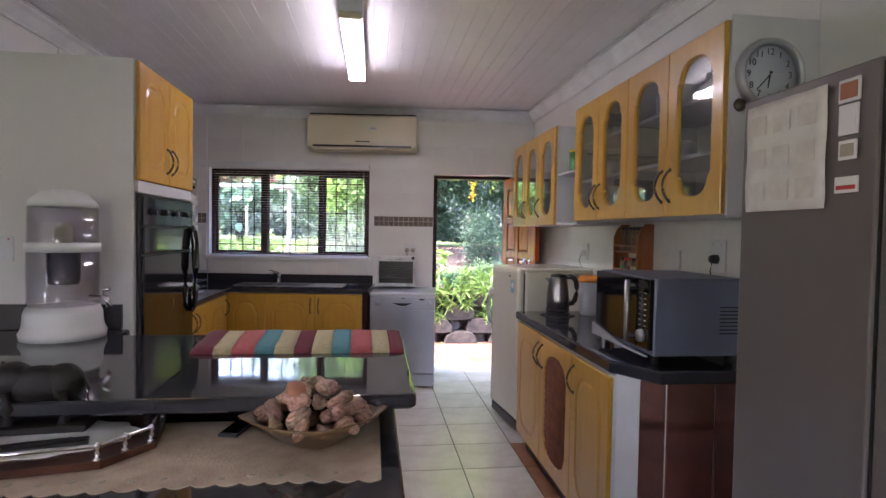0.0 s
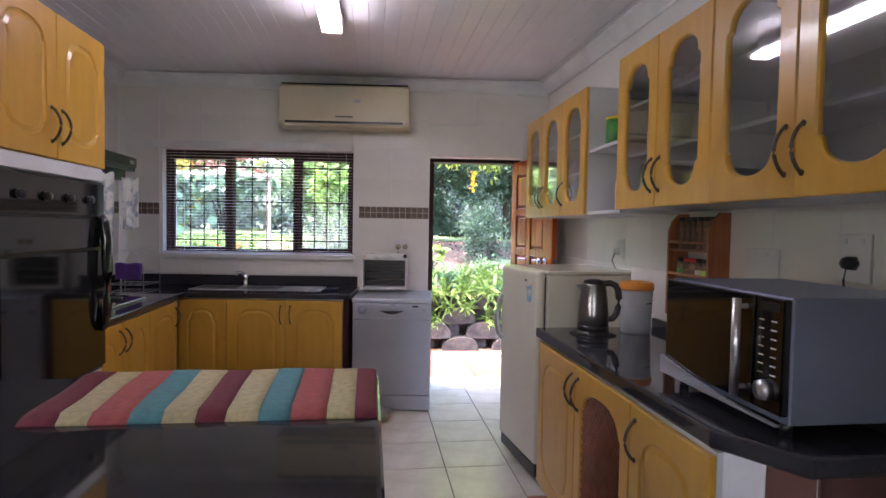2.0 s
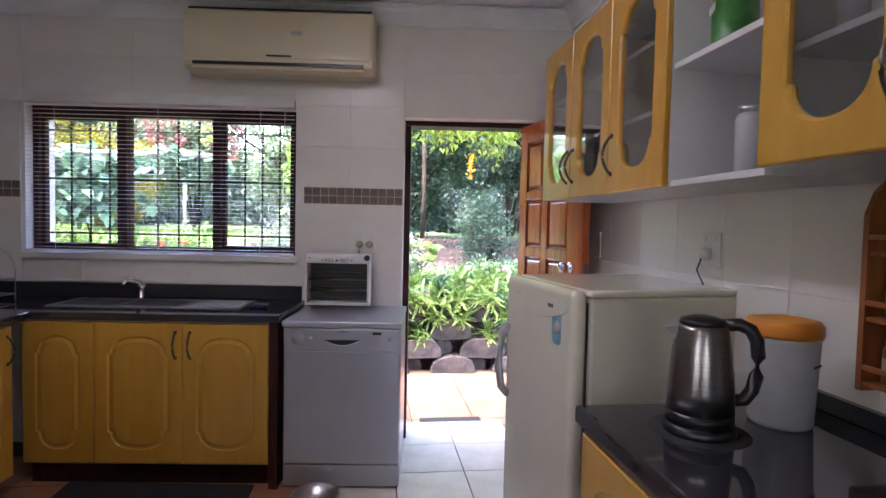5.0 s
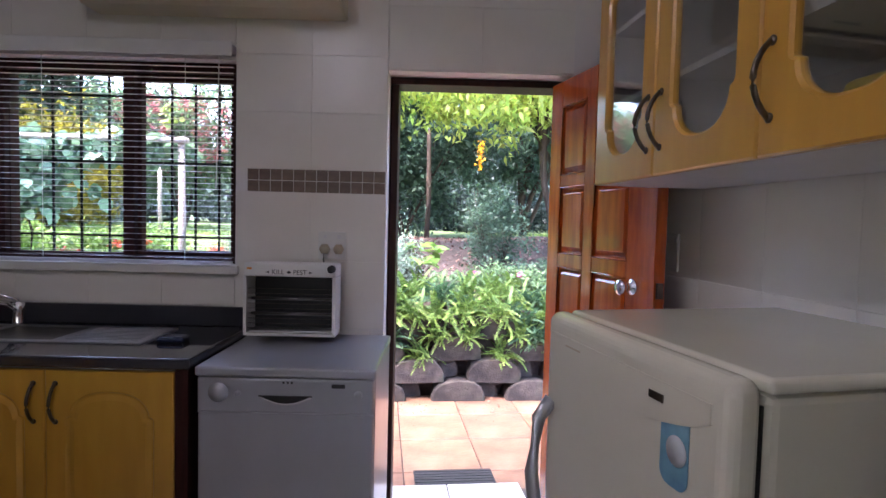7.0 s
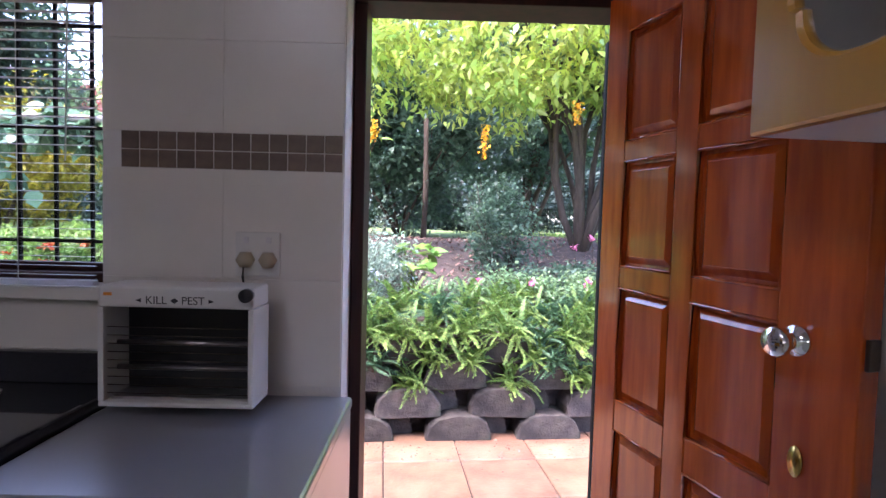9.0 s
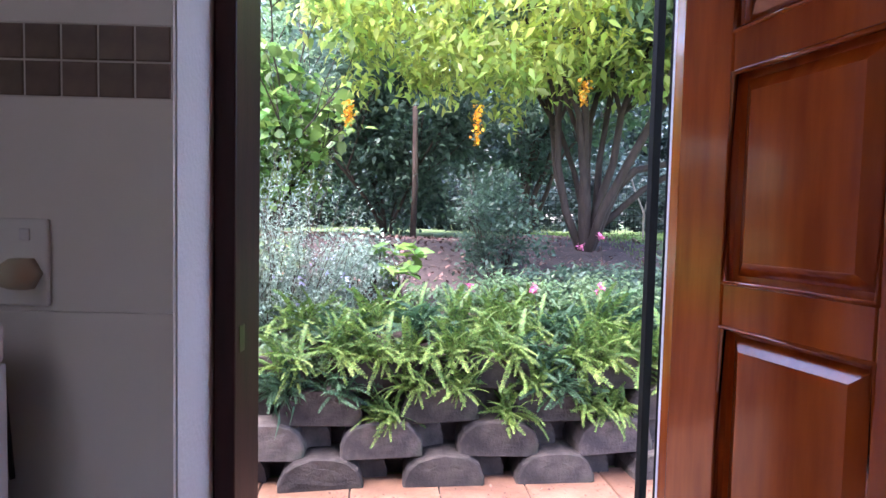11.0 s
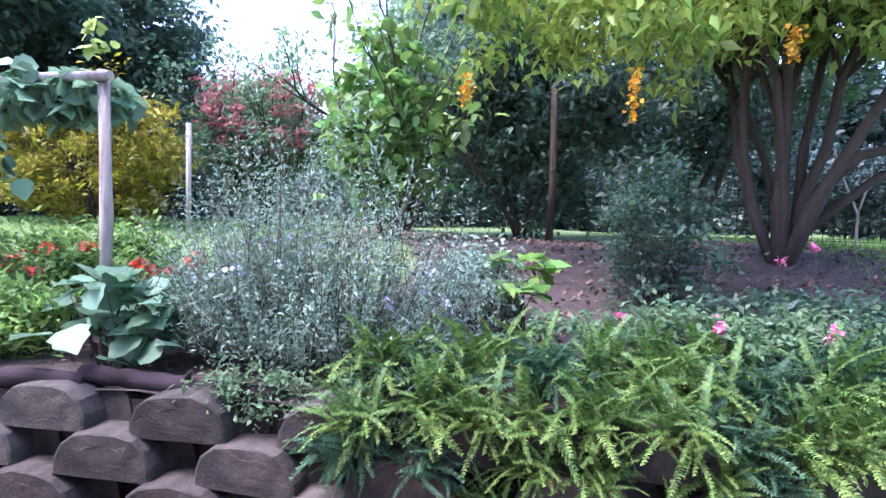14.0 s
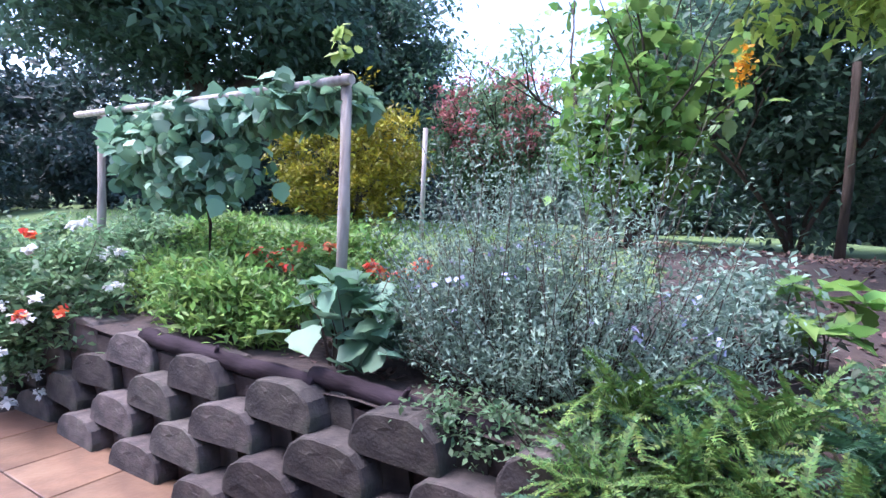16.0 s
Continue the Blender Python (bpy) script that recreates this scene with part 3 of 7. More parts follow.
def slab(outline, z0, z1, bevel=0.012):
    bm = prism(outline, z1 - z0, axis="z")
    bm.transform(Matrix.Translation((0, 0, z0)))
    es = [e for e in bm.edges if abs(e.verts[0].co.z - e.verts[1].co.z) < 1e-5]
    bmesh.ops.bevel(bm, geom=es, offset=bevel, segments=3, affect="EDGES", profile=0.6)
    return bm


def rounded(points, radii, n=8):
    out = []
    for i, (p, r) in enumerate(zip(points, radii)):
        p = Vector(p)
        if r <= 0:
            out.append(tuple(p))
            continue
        a, b = (Vector(points[i - 1]) - p).normalized(), (Vector(points[(i + 1) % len(points)]) - p).normalized()
        s, e, c = p + a * r, p + b * r, p + (a + b) * r
        for k in range(n + 1):
            t = k / n * math.pi / 2
            out.append(tuple(c - b * r * math.cos(t) - a * r * math.sin(t)))
    return out


setting("worktop_east", slab(rounded([(1.085, 1.94), (1.598, 1.94), (1.598, 3.56), (0.948, 3.56), (0.965, 2.135)], [0.0, 0, 0, 0, 0]), 0.868, 0.918, 0.012), "granite", label="polished black granite worktop along the right-hand wall", category="worktop")
setting("upstand_east", box(1.572, 3.0, 0.919, 1.598, 3.56, 0.965, 0.003), "granite", label="low black granite upstand", category="upstand")

UE = lambda y, z=1.515: pose(1.252, y, z, 0, 0, -90)
gu = "glazed wall cabinets over the right-hand worktop"
UN = wall_unit(UE(3.30), 0.71, [(0.355, 1), (0.355, -1)], 0.69, 0.343, "yellow wooden wall cabinet with two glass doors, glasses on its shelves", gu)
UF = wall_unit(UE(2.588), 0.75, [(0.375, 1), (0.375, -1)], 0.69, 0.343, "yellow wooden wall cabinet with two glass doors, crockery on its shelves", gu)
US = wall_unit(UE(4.80, 1.50), 0.365, [(0.365, 1)], 0.68, 0.343, "small yellow wall cabinet with one glass door near the back door", gu)
UT = wall_unit(UE(4.433, 1.50), 0.745, [(0.3725, -1), (0.3725, -1)], 0.68, 0.343, "yellow wooden wall cabinet with two glass doors over the white fridge", gu)
op = thing("open_shelf_unit", UE(3.686, 1.50), "narrow open white shelf unit between the glazed cabinets", "shelf")
part("back_board", box(0.001, 0.335, 0, 0.383, 0.343, 0.66), "white", op)
for z in (0.0, 0.33):
    part("shelf", box(0.001, 0.004, z, 0.383, 0.334, z + 0.017, 0.001), "white", op)

# tall oven housing
OV = thing("oven_housing", pose(-1.145, 2.822, 0, 0, 0, 90), "tall yellow kitchen unit housing an oven below cupboard doors", "kitchen cabinet")
part("carcass", box(0, 0, 0.0, 0.79, 0.60, 2.235, 0.002), "white", OV)
add_door(OV, 0.0, 1.66, 0.395, 0.57, False, 0.357, 0.13)
add_door(OV, 0.395, 1.66, 0.395, 0.57, False, 0.035, 0.13)
part("trim_strip", box(0.0, -0.016, 1.60, 0.77, -0.001, 1.655), "white", OV)
setting("wall_oven_side", box(-1.998, 2.809, 0.0, -1.147, 2.820, 2.235), "wall", label="low grey-white partition beside the oven housing", category="wall")

ov = thing("oven", pose(-1.145, 2.822, 0, 0, 0, 90), "black glass double oven built into the tall unit", "oven")
part("front_panel", box(0.01, -0.022, 0.74, 0.76, -0.001, 1.595, 0.004), "black", ov)
part("control_panel", box(0.02, -0.032, 1.44, 0.75, -0.0225, 1.585, 0.003), "blackglass", ov)
part("upper_door", box(0.02, -0.036, 1.30, 0.75, -0.0225, 1.43, 0.004), "blackglass", ov)
d = part("oven_door", box(0.02, -0.036, 0.76, 0.75, -0.0225, 1.29, 0.004), "blackglass", ov)
for k in range(4):
    part("knob", lathe([(0, 0), (0.018, 0), (0.016, 0.02), (0, 0.022)], 14, m=pose(0.13 + 0.16 * k, -0.032, 1.51, 90)), "black", ov)
part("oven_handle", tube([(0.70, -0.036, 0.93), (0.70, -0.054, 0.96), (0.70, -0.064, 1.05), (0.70, -0.068, 1.19), (0.70, -0.064, 1.33), (0.70, -0.054, 1.41), (0.70, -0.036, 1.44)], 0.022, segments=12), "blackglass", ov)

# left run and sink run
gw = "base cabinets of the left-hand and sink run"
WEST = lambda y: pose(-1.30, y, 0, 0, 0, 90)
base_unit(WEST(3.62), 0.53, [(0.53, 1)], "yellow wooden base cabinet next to the oven housing", gw, 0.57)
base_unit(WEST(4.157), 0.38, [(0.38, -1)], "yellow wooden base cabinet under the hob", gw, 0.57)
base_unit(WEST(4.537), 0.50, [(0.50, 1)], "yellow wooden base cabinet beside the sink corner", gw, 0.57)
NB = lambda x: NWALL @ pose(x, -0.555, 0)
base_unit(NB(-1.27), 0.355, [(0.355, None)], "yellow wooden corner cabinet under the window", gw, 0.545)
base_unit(NB(-0.914), 0.873, [(0.443, 1), (0.43, -1)], "yellow wooden sink cabinet with two arched doors", gw, 0.545)
setting("end_board", box(-0.039, -0.575, 0.0, 0.005, -0.003, 0.861, 0.002), "darkwood", NWALL, "dark end board beside the dishwasher", "panel")
c, s_ = math.cos(radians(NT)), math.sin(radians(NT))


def nw(u, v):
    p = NWALL @ Vector((u, v, 0))
    return (p.x, p.y)


inner = Vector(nw(-1.245, -0.59))
setting("worktop_west", slab([(-1.998, 3.616), (-1.27, 3.616), (-1.27, inner.y + 0.0), nw(0.016, -0.59), nw(0.016, -0.003), (-1.998, nw(-2.03, -0.003)[1])], 0.862, 0.90, 0.010), "granite", label="polished black granite worktop along the hob and sink", category="worktop")
setting("upstand_north", box(-1.98, -0.028, 0.901, -0.002, -0.003, 0.985, 0.003), "granite", NWALL, "low black granite upstand under the window", "upstand")
setting("upstand_west", box(-1.997, 3.63, 0.901, -1.972, 5.76, 0.985, 0.003), "granite", label="low black granite upstand", category="upstand")

# island
isl = thing("kitchen_island", pose(0, 0, 0), "black granite topped kitchen island with a lower ledge", "kitchen island")
part("worktop", slab(rounded([(-2.6, 1.64), (0.137, 1.64), (0.137, 2.65), (-1.16, 2.65), (-1.16, 2.806), (-2.6, 2.806)], [0, 0.03, 0.05, 0, 0, 0]), 0.895, 0.94, 0.016), "granite", isl)
part("base", box(-2.5, 1.98, 0.0, 0.02, 2.55, 0.894), "darkwood", isl)
part("lower_ledge", slab(rounded([(-2.6, 1.10), (0.08, 1.10), (0.08, 1.978), (-2.6, 1.978)], [0, 0.03, 0, 0]), 0.79, 0.83, 0.014), "granite", isl)
part("ledge_support", box(-2.5, 1.25, 0.0, 0.03, 1.975, 0.789), "white", isl)

# dishwasher
dw = thing("dishwasher", NWALL @ pose(0.028, -0.560, 0) @ Matrix.Diagonal((1, 1, 0.97, 1)), "silver freestanding dishwasher beside the back door", "dishwasher")
part("body", box(0, 0.02, 0.012, 0.60, 0.56, 0.865, 0.004), "silver", dw)
part("top", box(-0.004, -0.015, 0.866, 0.604, 0.562, 0.90, 0.008), "silver", dw)
part("door_panel", box(0.003, -0.004, 0.135, 0.597, 0.019, 0.735, 0.008), "silver", dw)
cp = part("control_panel", box(0.003, -0.008, 0.738, 0.597, 0.019, 0.863, 0.008), "silver", dw)
part("plinth", box(0.003, 0.004, 0.012, 0.597, 0.019, 0.128, 0.004), "silver", dw)
part("knob", lathe([(0, 0), (0.034, 0), (0.034, 0.003), (0.028, 0.004), (0.026, 0.016), (0, 0.018)], 28, m=pose(0.075, -0.008, 0.81, 90)), "silver", cp)
part("button", lathe([(0, 0), (0.010, 0), (0.009, 0.005), (0, 0.006)], 14, m=pose(0.14, -0.008, 0.808, 90)), "silver", cp)
part("button", lathe([(0, 0), (0.014, 0), (0.012, 0.006), (0, 0.007)], 14, m=pose(0.545, -0.008, 0.81, 90)), "silver", cp)
hg = [(0.21 + 0.18 * i / 12, 0.80 - 0.024 * math.sin(math.pi * i / 12)) for i in range(13)] + [(0.39, 0.803), (0.21, 0.803)]
part("handle_recess", turned(prism(hg, 0.004), pose(0, -0.0125, 0)), "black", cp)
# Thin steel tube added as the highlight along the recess's lower edge.
lip = tube([(0.215 + 0.17 * i / 14, -0.012, 0.797 - 0.025 * math.sin(math.pi * i / 14)) for i in range(15)], 0.0035, segments=8)
part("handle_lip", lip, "steel", cp, "bright curved lip added as a highlight under the handle recess")
sag = [(0.003 + 0.594 * i / 20, 0.738 - 0.018 * math.sin(math.pi * i / 20)) for i in range(21)]
part("lower_bow", turned(prism(sag + [(0.597, 0.739), (0.003, 0.739)], 0.010), pose(0, -0.0075, 0)), "silver", cp, "bowed lower edge of the control panel")
for k in range(3):
    part("indicator", box(0.29 + 0.014 * k, -0.010, 0.845, 0.297 + 0.014 * k, -0.0078, 0.852), "black", cp)
part("badge", box(0.455, -0.0105, 0.832, 0.50, -0.0078, 0.846), "black", cp)

# white fridge
wf = thing("small_fridge", pose(1.018, 3.775, 0, 0, 0, 7), "white upright fridge with rounded door edges beside the back door", "fridge")
part("body", box(0.055, 0.0, 0.03, 0.60, 0.55, 1.165, 0.012), "enamel", wf)
part("top_cap", box(0.052, -0.002, 1.1655, 0.604, 0.552, 1.188, 0.018, segments=4), "enamel", wf)
part("fridge_door", box(-0.004, 0.0, 0.10, 0.050, 0.55, 1.188, 0.038, segments=5), "enamel", wf)
brow = [(0.03, 1.150), (0.52, 1.150)] + [(0.52 - 0.49 * i / 14, 1.120 - 0.046 * math.sin(math.pi * i / 14) ** 0.7) for i in range(15)]
bb_ = turned(prism([(-y, z) for y, z in brow], 0.009), pose(0, 0, 0, 0, 0, 90))
bb_.transform(Matrix.Scale(-1, 4, (0, 1, 0)) if min(v.co.y for v in bb_.verts) < -0.01 else Matrix.Identity(4))
bmesh.ops.recalc_face_normals(bb_, faces=bb_.faces[:])
lift = -0.0068 - min(v.co.x for v in bb_.verts)
bb_.transform(Matrix.Translation((lift, 0, 0)))
bmesh.ops.bevel(bb_, geom=[e for e in bb_.edges if abs(e.verts[0].co.x - e.verts[1].co.x) < 1e-5 and e.verts[0].co.x < -0.004], offset=0.0026, segments=3, affect="EDGES")
part("door_head", bb_, "enamel", wf, "moulded head strip of the fridge door")
part("seal", box(0.0505, 0.012, 0.11, 0.0545, 0.538, 1.15), "black", wf)
part("kick_plate", box(0.01, 0.01, 0.03, 0.054, 0.54, 0.095, 0.004), "black", wf)
part("handle", tube([(-0.004, 0.515, 0.72), (-0.03, 0.52, 0.75), (-0.042, 0.522, 0.84), (-0.03, 0.52, 0.96), (-0.004, 0.515, 1.0)], 0.016), "silver", wf)
for y in (0.03, 0.5):
    for x in (0.09, 0.55):
        part("foot", lathe([(0, 0), (0.016, 0), (0.016, 0.03), (0, 0.03)], 12, m=pose(x, y, 0)), "black", wf)

# grey fridge
bf = thing("tall_fridge", pose(0, 0, 0), "tall dark grey fridge with magnets on its side", "fridge")
part("body", box(1.0, 0.99, 0.02, 1.585, 1.40, 1.80, 0.006), "fridgegrey", bf)
part("seal", box(1.006, 0.982, 0.05, 1.58, 0.9895, 1.79), "black", bf)
part("lower_door", box(1.0, 0.915, 0.05, 1.585, 0.981, 0.72, 0.012), "fridgegrey", bf)
part("upper_door", box(1.0, 0.915, 0.735, 1.585, 0.981, 1.795, 0.012), "fridgegrey", bf)

# air conditioner
ac = thing("air_conditioner", NWALL @ pose(-0.632, -0.20, 2.218), "aged cream split air conditioner high on the wall over the window", "air conditioner")
prof = [(0.0, 0.035), (0.012, 0.02), (0.06, 0.0), (0.2, 0.0), (0.2, 0.345), (0.03, 0.345), (0.008, 0.333), (0.0, 0.31)]
b_ = bmesh.new()
lo = [b_.verts.new((0, y, z)) for y, z in prof]
hi = [b_.verts.new((1.055, y, z)) for y, z in prof]
b_.faces.new(lo), b_.faces.new(hi[::-1])
for i in range(len(prof)):
    j = (i + 1) % len(prof)
    b_.faces.new((lo[j], lo[i], hi[i], hi[j]))
bmesh.ops.recalc_face_normals(b_, faces=b_.faces[:])
bmesh.ops.bevel(b_, geom=b_.edges[:], offset=0.006, segments=2, affect="EDGES")
part("housing", b_, "creamplastic", ac)
# Black strip stands in for the shaded gap over the housing.
part("top_intake", box(0.012, 0.03, 0.3455, 1.043, 0.195, 0.358, 0.003), "black", ac, "black strip put in for the dark gap above the housing")
part("front_panel", box(0.008, -0.006, 0.07, 1.047, -0.001, 0.325, 0.003), "creamplastic", ac)
part("air_outlet", box(0.05, -0.004, 0.030, 1.005, 0.004, 0.048), "black", ac)
part("vane", turned(box(0.05, 0, 0, 1.005, 0.006, 0.020, 0.002), pose(0, -0.006, 0.008, -35)), "creamplastic", ac)
part("display", box(0.46, -0.0085, 0.078, 0.60, -0.0065, 0.088), "black", ac)
part("badge", box(0.60, -0.0085, 0.20, 0.66, -0.0065, 0.222), "silver", ac)

# fluorescent lamp
fl = thing("fluorescent_light", pose(-0.14, 2.985, H - 0.013), "long fluorescent ceiling light, switched on", "ceiling light")
part("base_plate", box(-0.064, 0.0, -0.064, 0.064, 1.27, -0.0, 0.006), "white", fl)
for y in (0.0, 1.242):
    part("end_cap", box(-0.062, y, -0.100, 0.062, y + 0.028, -0.0645, 0.008), "creamplastic", fl)
part("diffuser", box(-0.057, 0.0285, -0.096, 0.057, 1.2415, -0.0645, 0.010, segments=3), "tube", fl)


# ---- ground outside ----
def garden_height(x, y):
    """The raised bed and lawn behind the retaining wall."""
    k = min(1.0, max(0.0, (y - 8.1) / 3.2))
    z = 0.50 + 0.60 * k * k * (3 - 2 * k)
    z += 0.03 * math.sin(x * 1.3 + y * 0.7) * min(1, max(0, (y - 8.2)))
    if y > 12:
        z += 0.004 * (y - 12)
    return z


def ground_mesh():
    xs = sorted({-150, -100, -60, -40, -28, *[-20 + i * 0.5 for i in range(81)], 28, 40, 60, 100, 150})
    ys = sorted({-150, -80, -40, -20, -5, 0, 5.86, 7, 7.86, 8.03, *[8.1 + 0.3 * i for i in range(50)], 25, 30, 40, 60, 100, 150})
    bm = bmesh.new()
    g = {}
    for i, x in enumerate(xs):
        for j, y in enumerate(ys):
            g[i, j] = bm.verts.new((x, y, -0.19 if y < 8.05 else garden_height(x, y)))
    for i in range(len(xs) - 1):
        for j in range(len(ys) - 1):
            f = bm.faces.new((g[i, j], g[i + 1, j], g[i + 1, j + 1], g[i, j + 1]))
            f.smooth = ys[j] > 8
    return bm


M["soil"] = material("mulch_and_grass", (0.12, 0.19, 0.055), 0.9, colour2=(0.085, 0.13, 0.045), scale=1.2, bump=0.6, bump_scale=40)
M["mulch"] = material("brown_mulch", (0.060, 0.042, 0.038), 0.95, colour2=(0.035, 0.024, 0.023), scale=5, bump=0.9, bump_scale=30, grime=((0.10, 0.07, 0.055), 22.0, 0.4))
setting("ground", ground_mesh(), "soil", label="garden ground, mostly green lawn", category="ground")
M["block"] = material("weathered_concrete_block", (0.112, 0.093, 0.084), 0.9, spec=0.2, colour2=(0.046, 0.040, 0.040), scale=5, bump=0.6, bump_scale=60, obrandom=0.38, spread=(0.38, 0.6), grime=((0.05, 0.055, 0.04), 7.0, 0.8))
M["log"] = material("dark_log_bark", (0.040, 0.028, 0.034), 0.95, spec=0.15, colour2=(0.014, 0.009, 0.011), scale=9, bump=0.6, bump_scale=50, stretch=(0.3, 1, 1))
M["post"] = material("weathered_post", (0.42, 0.37, 0.33), 0.85, colour2=(0.27, 0.22, 0.19), scale=7, bump=0.4, stretch=(3, 3, 0.5))
M["bark"] = material("brown_bark", (0.060, 0.040, 0.030), 0.9, colour2=(0.035, 0.024, 0.018), scale=9, bump=0.6, bump_scale=40, stretch=(3, 3, 0.6))


def foliage(name, c, c2, island=0.4, transl=0.35, rough=0.5):
    M[name] = material(name, c, rough, colour2=c2, scale=0.9, island=island, transl=transl, spread=(0.3, 0.7))


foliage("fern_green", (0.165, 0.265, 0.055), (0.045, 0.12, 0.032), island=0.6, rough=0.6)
# Darker, cooler copy of the fern green, with shade mixed into it.
foliage("fern_cool_shade", (0.065, 0.145, 0.07), (0.025, 0.07, 0.042), island=0.6, rough=0.65)
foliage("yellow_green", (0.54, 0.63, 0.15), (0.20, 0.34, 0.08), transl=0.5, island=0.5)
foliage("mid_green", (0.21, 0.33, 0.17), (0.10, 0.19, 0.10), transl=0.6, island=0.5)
foliage("dark_green", (0.09, 0.155, 0.11), (0.05, 0.10, 0.07), transl=0.5)
# Leaf colour lightened to paint in the haze of distance.
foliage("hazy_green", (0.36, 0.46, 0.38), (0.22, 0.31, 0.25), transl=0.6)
# Near-black leaf colour that carries the shade of the side woods.
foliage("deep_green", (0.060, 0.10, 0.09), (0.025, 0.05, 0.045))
foliage("blue_green", (0.27, 0.37, 0.29), (0.12, 0.19, 0.15), island=0.45)
foliage("pumpkin_green", (0.20, 0.33, 0.20), (0.10, 0.21, 0.145), island=0.45)
foliage("vine_green", (0.10, 0.20, 0.11), (0.06, 0.14, 0.09))
foliage("pale_lime", (0.36, 0.44, 0.14), (0.22, 0.33, 0.08), transl=0.45)
foliage("golden", (0.40, 0.34, 0.03), (0.17, 0.18, 0.02))
foliage("red_leaf", (0.60, 0.22, 0.20), (0.32, 0.11, 0.11), transl=0.4)
foliage("bright_green", (0.22, 0.36, 0.09), (0.11, 0.23, 0.06), transl=0.45, island=0.5)
foliage("pink_flower", (0.75, 0.25, 0.42), (0.6, 0.15, 0.3), transl=0.3)
foliage("orange_flower", (0.85, 0.20, 0.08), (0.75, 0.13, 0.05), transl=0.3)
foliage("white_flower", (0.8, 0.8, 0.78), (0.7, 0.7, 0.7), transl=0.3)
foliage("lilac_flower", (0.5, 0.5, 0.75), (0.4, 0.4, 0.65), transl=0.3)
foliage("amber_flower", (0.75, 0.40, 0.02), (0.6, 0.3, 0.02), transl=0.3)

RNG = np.random.default_rng(7)


def leaves_object(name, centres, size, mat, parent=None, aspect=0.5, droop=0.3, kind="", up=0.5, lobed=False):
    """Many small folded leaves in one mesh at the given places."""
    n = len(centres)
    lobed = lobed or (size > 0.1 and aspect >= 0.55)
    c = np.asarray(centres, float)
    az = RNG.uniform(0, 2 * np.pi, n)
    el = RNG.normal(-droop, 0.5, n)
    d = np.stack([np.cos(az) * np.cos(el), np.sin(az) * np.cos(el), np.sin(el)], 1)
    tilt = RNG.normal(0, 1.0 - up, (n, 3)) + [0, 0, 1.0]
    side = np.cross(d, tilt)
    side /= np.linalg.norm(side, axis=1, keepdims=True) + 1e-9
    nor = np.cross(side, d)
    s = (size * RNG.uniform(0.6, 1.35, n))[:, None]
    w = s * aspect * 0.5
    if lobed:
        out = [(0.0, 0.0, 0.0), (0.02, 0.55, 0.03), (0.30, 1.0, 0.07), (0.45, 0.80, 0.03), (0.62, 0.86, 0.02), (0.80, 0.40, -0.05), (1.0, 0.0, -0.16)]
        row = out + [(u, -q, h) for u, q, h in out[5:0:-1]] + [(0.42, 0.0, -0.03)]
        tri = [(12, k, (k + 1) % 12) for k in range(12)]
    else:
        row = [(0, 0, 0), (0.4, 1, 0.06), (0.5, 0, -0.03), (0.4, -1, 0.06), (1.0, 0, -0.12)]
        tri = [(0, 1, 4, 2), (0, 2, 4, 3)]
    m = len(row)
    v = np.empty((n, m, 3))
    for k, (u, q, h) in enumerate(row):
        v[:, k] = c + d * s * u + side * w * q + nor * s * h
    tri = np.array(tri)
    f, e = tri.shape
    faces = np.arange(n)[:, None, None] * m + tri[None]
    me = bpy.data.meshes.new(name)
    me.vertices.add(n * m)
    me.vertices.foreach_set("co", v.reshape(-1).astype(np.float32))
    me.loops.add(n * f * e)
    me.loops.foreach_set("vertex_index", faces.reshape(-1).astype(np.int32))
    me.polygons.add(n * f)
    me.polygons.foreach_set("loop_start", np.arange(0, n * f * e, e, dtype=np.int32))
    me.materials.append(M[mat])
    me.update(calc_edges=True)
    ob = new(name, me)
    if parent is not None:
        ob.parent = parent
    if kind:
        ob["kind"] = kind
    return ob


def clumps(centre, radii, n_clumps, per, clump_r, shell=0.55, flat=0.7):
    """Places of leaves in clumps over an uneven crown."""
    out = []
    for _ in range(n_clumps):
        d = RNG.normal(0, 1, 3)
        d /= np.linalg.norm(d)
        r = shell + (1 - shell) * RNG.random() ** 0.6
        r *= RNG.uniform(0.8, 1.15)
        c = np.array(centre) + d * r * np.array(radii)
        q = RNG.normal(0, 1, (per, 3)) * clump_r * RNG.uniform(0.6, 1.3) * np.array([1, 1, flat])
        out.append(c + q * 0.6)
    return np.concatenate(out)


def limb(bm, p, d, length, r, depth, rng, ends, curl=0.25):
    pts = [Vector(p)]
    d = Vector(d).normalized()
    for _ in range(5):
        d = (d + Vector((rng.uniform(-curl, curl), rng.uniform(-curl, curl), rng.uniform(-0.08, 0.2)))).normalized()
        pts.append(pts[-1] + d * length / 5)
    tube(pts, r, bm, 7 if r > 0.02 else 5, taper=0.55)
    ends.append(pts[-1])
    if depth > 0:
        for k in range(rng.choice((2, 3))):
            a = pts[rng.choice((2, 3, 4, 5))]
            nd = (d + Vector((rng.uniform(-0.9, 0.9), rng.uniform(-0.9, 0.9), rng.uniform(-0.2, 0.5)))).normalized()
            limb(bm, a, nd, length * 0.68, r * 0.55, depth - 1, rng, ends, curl)


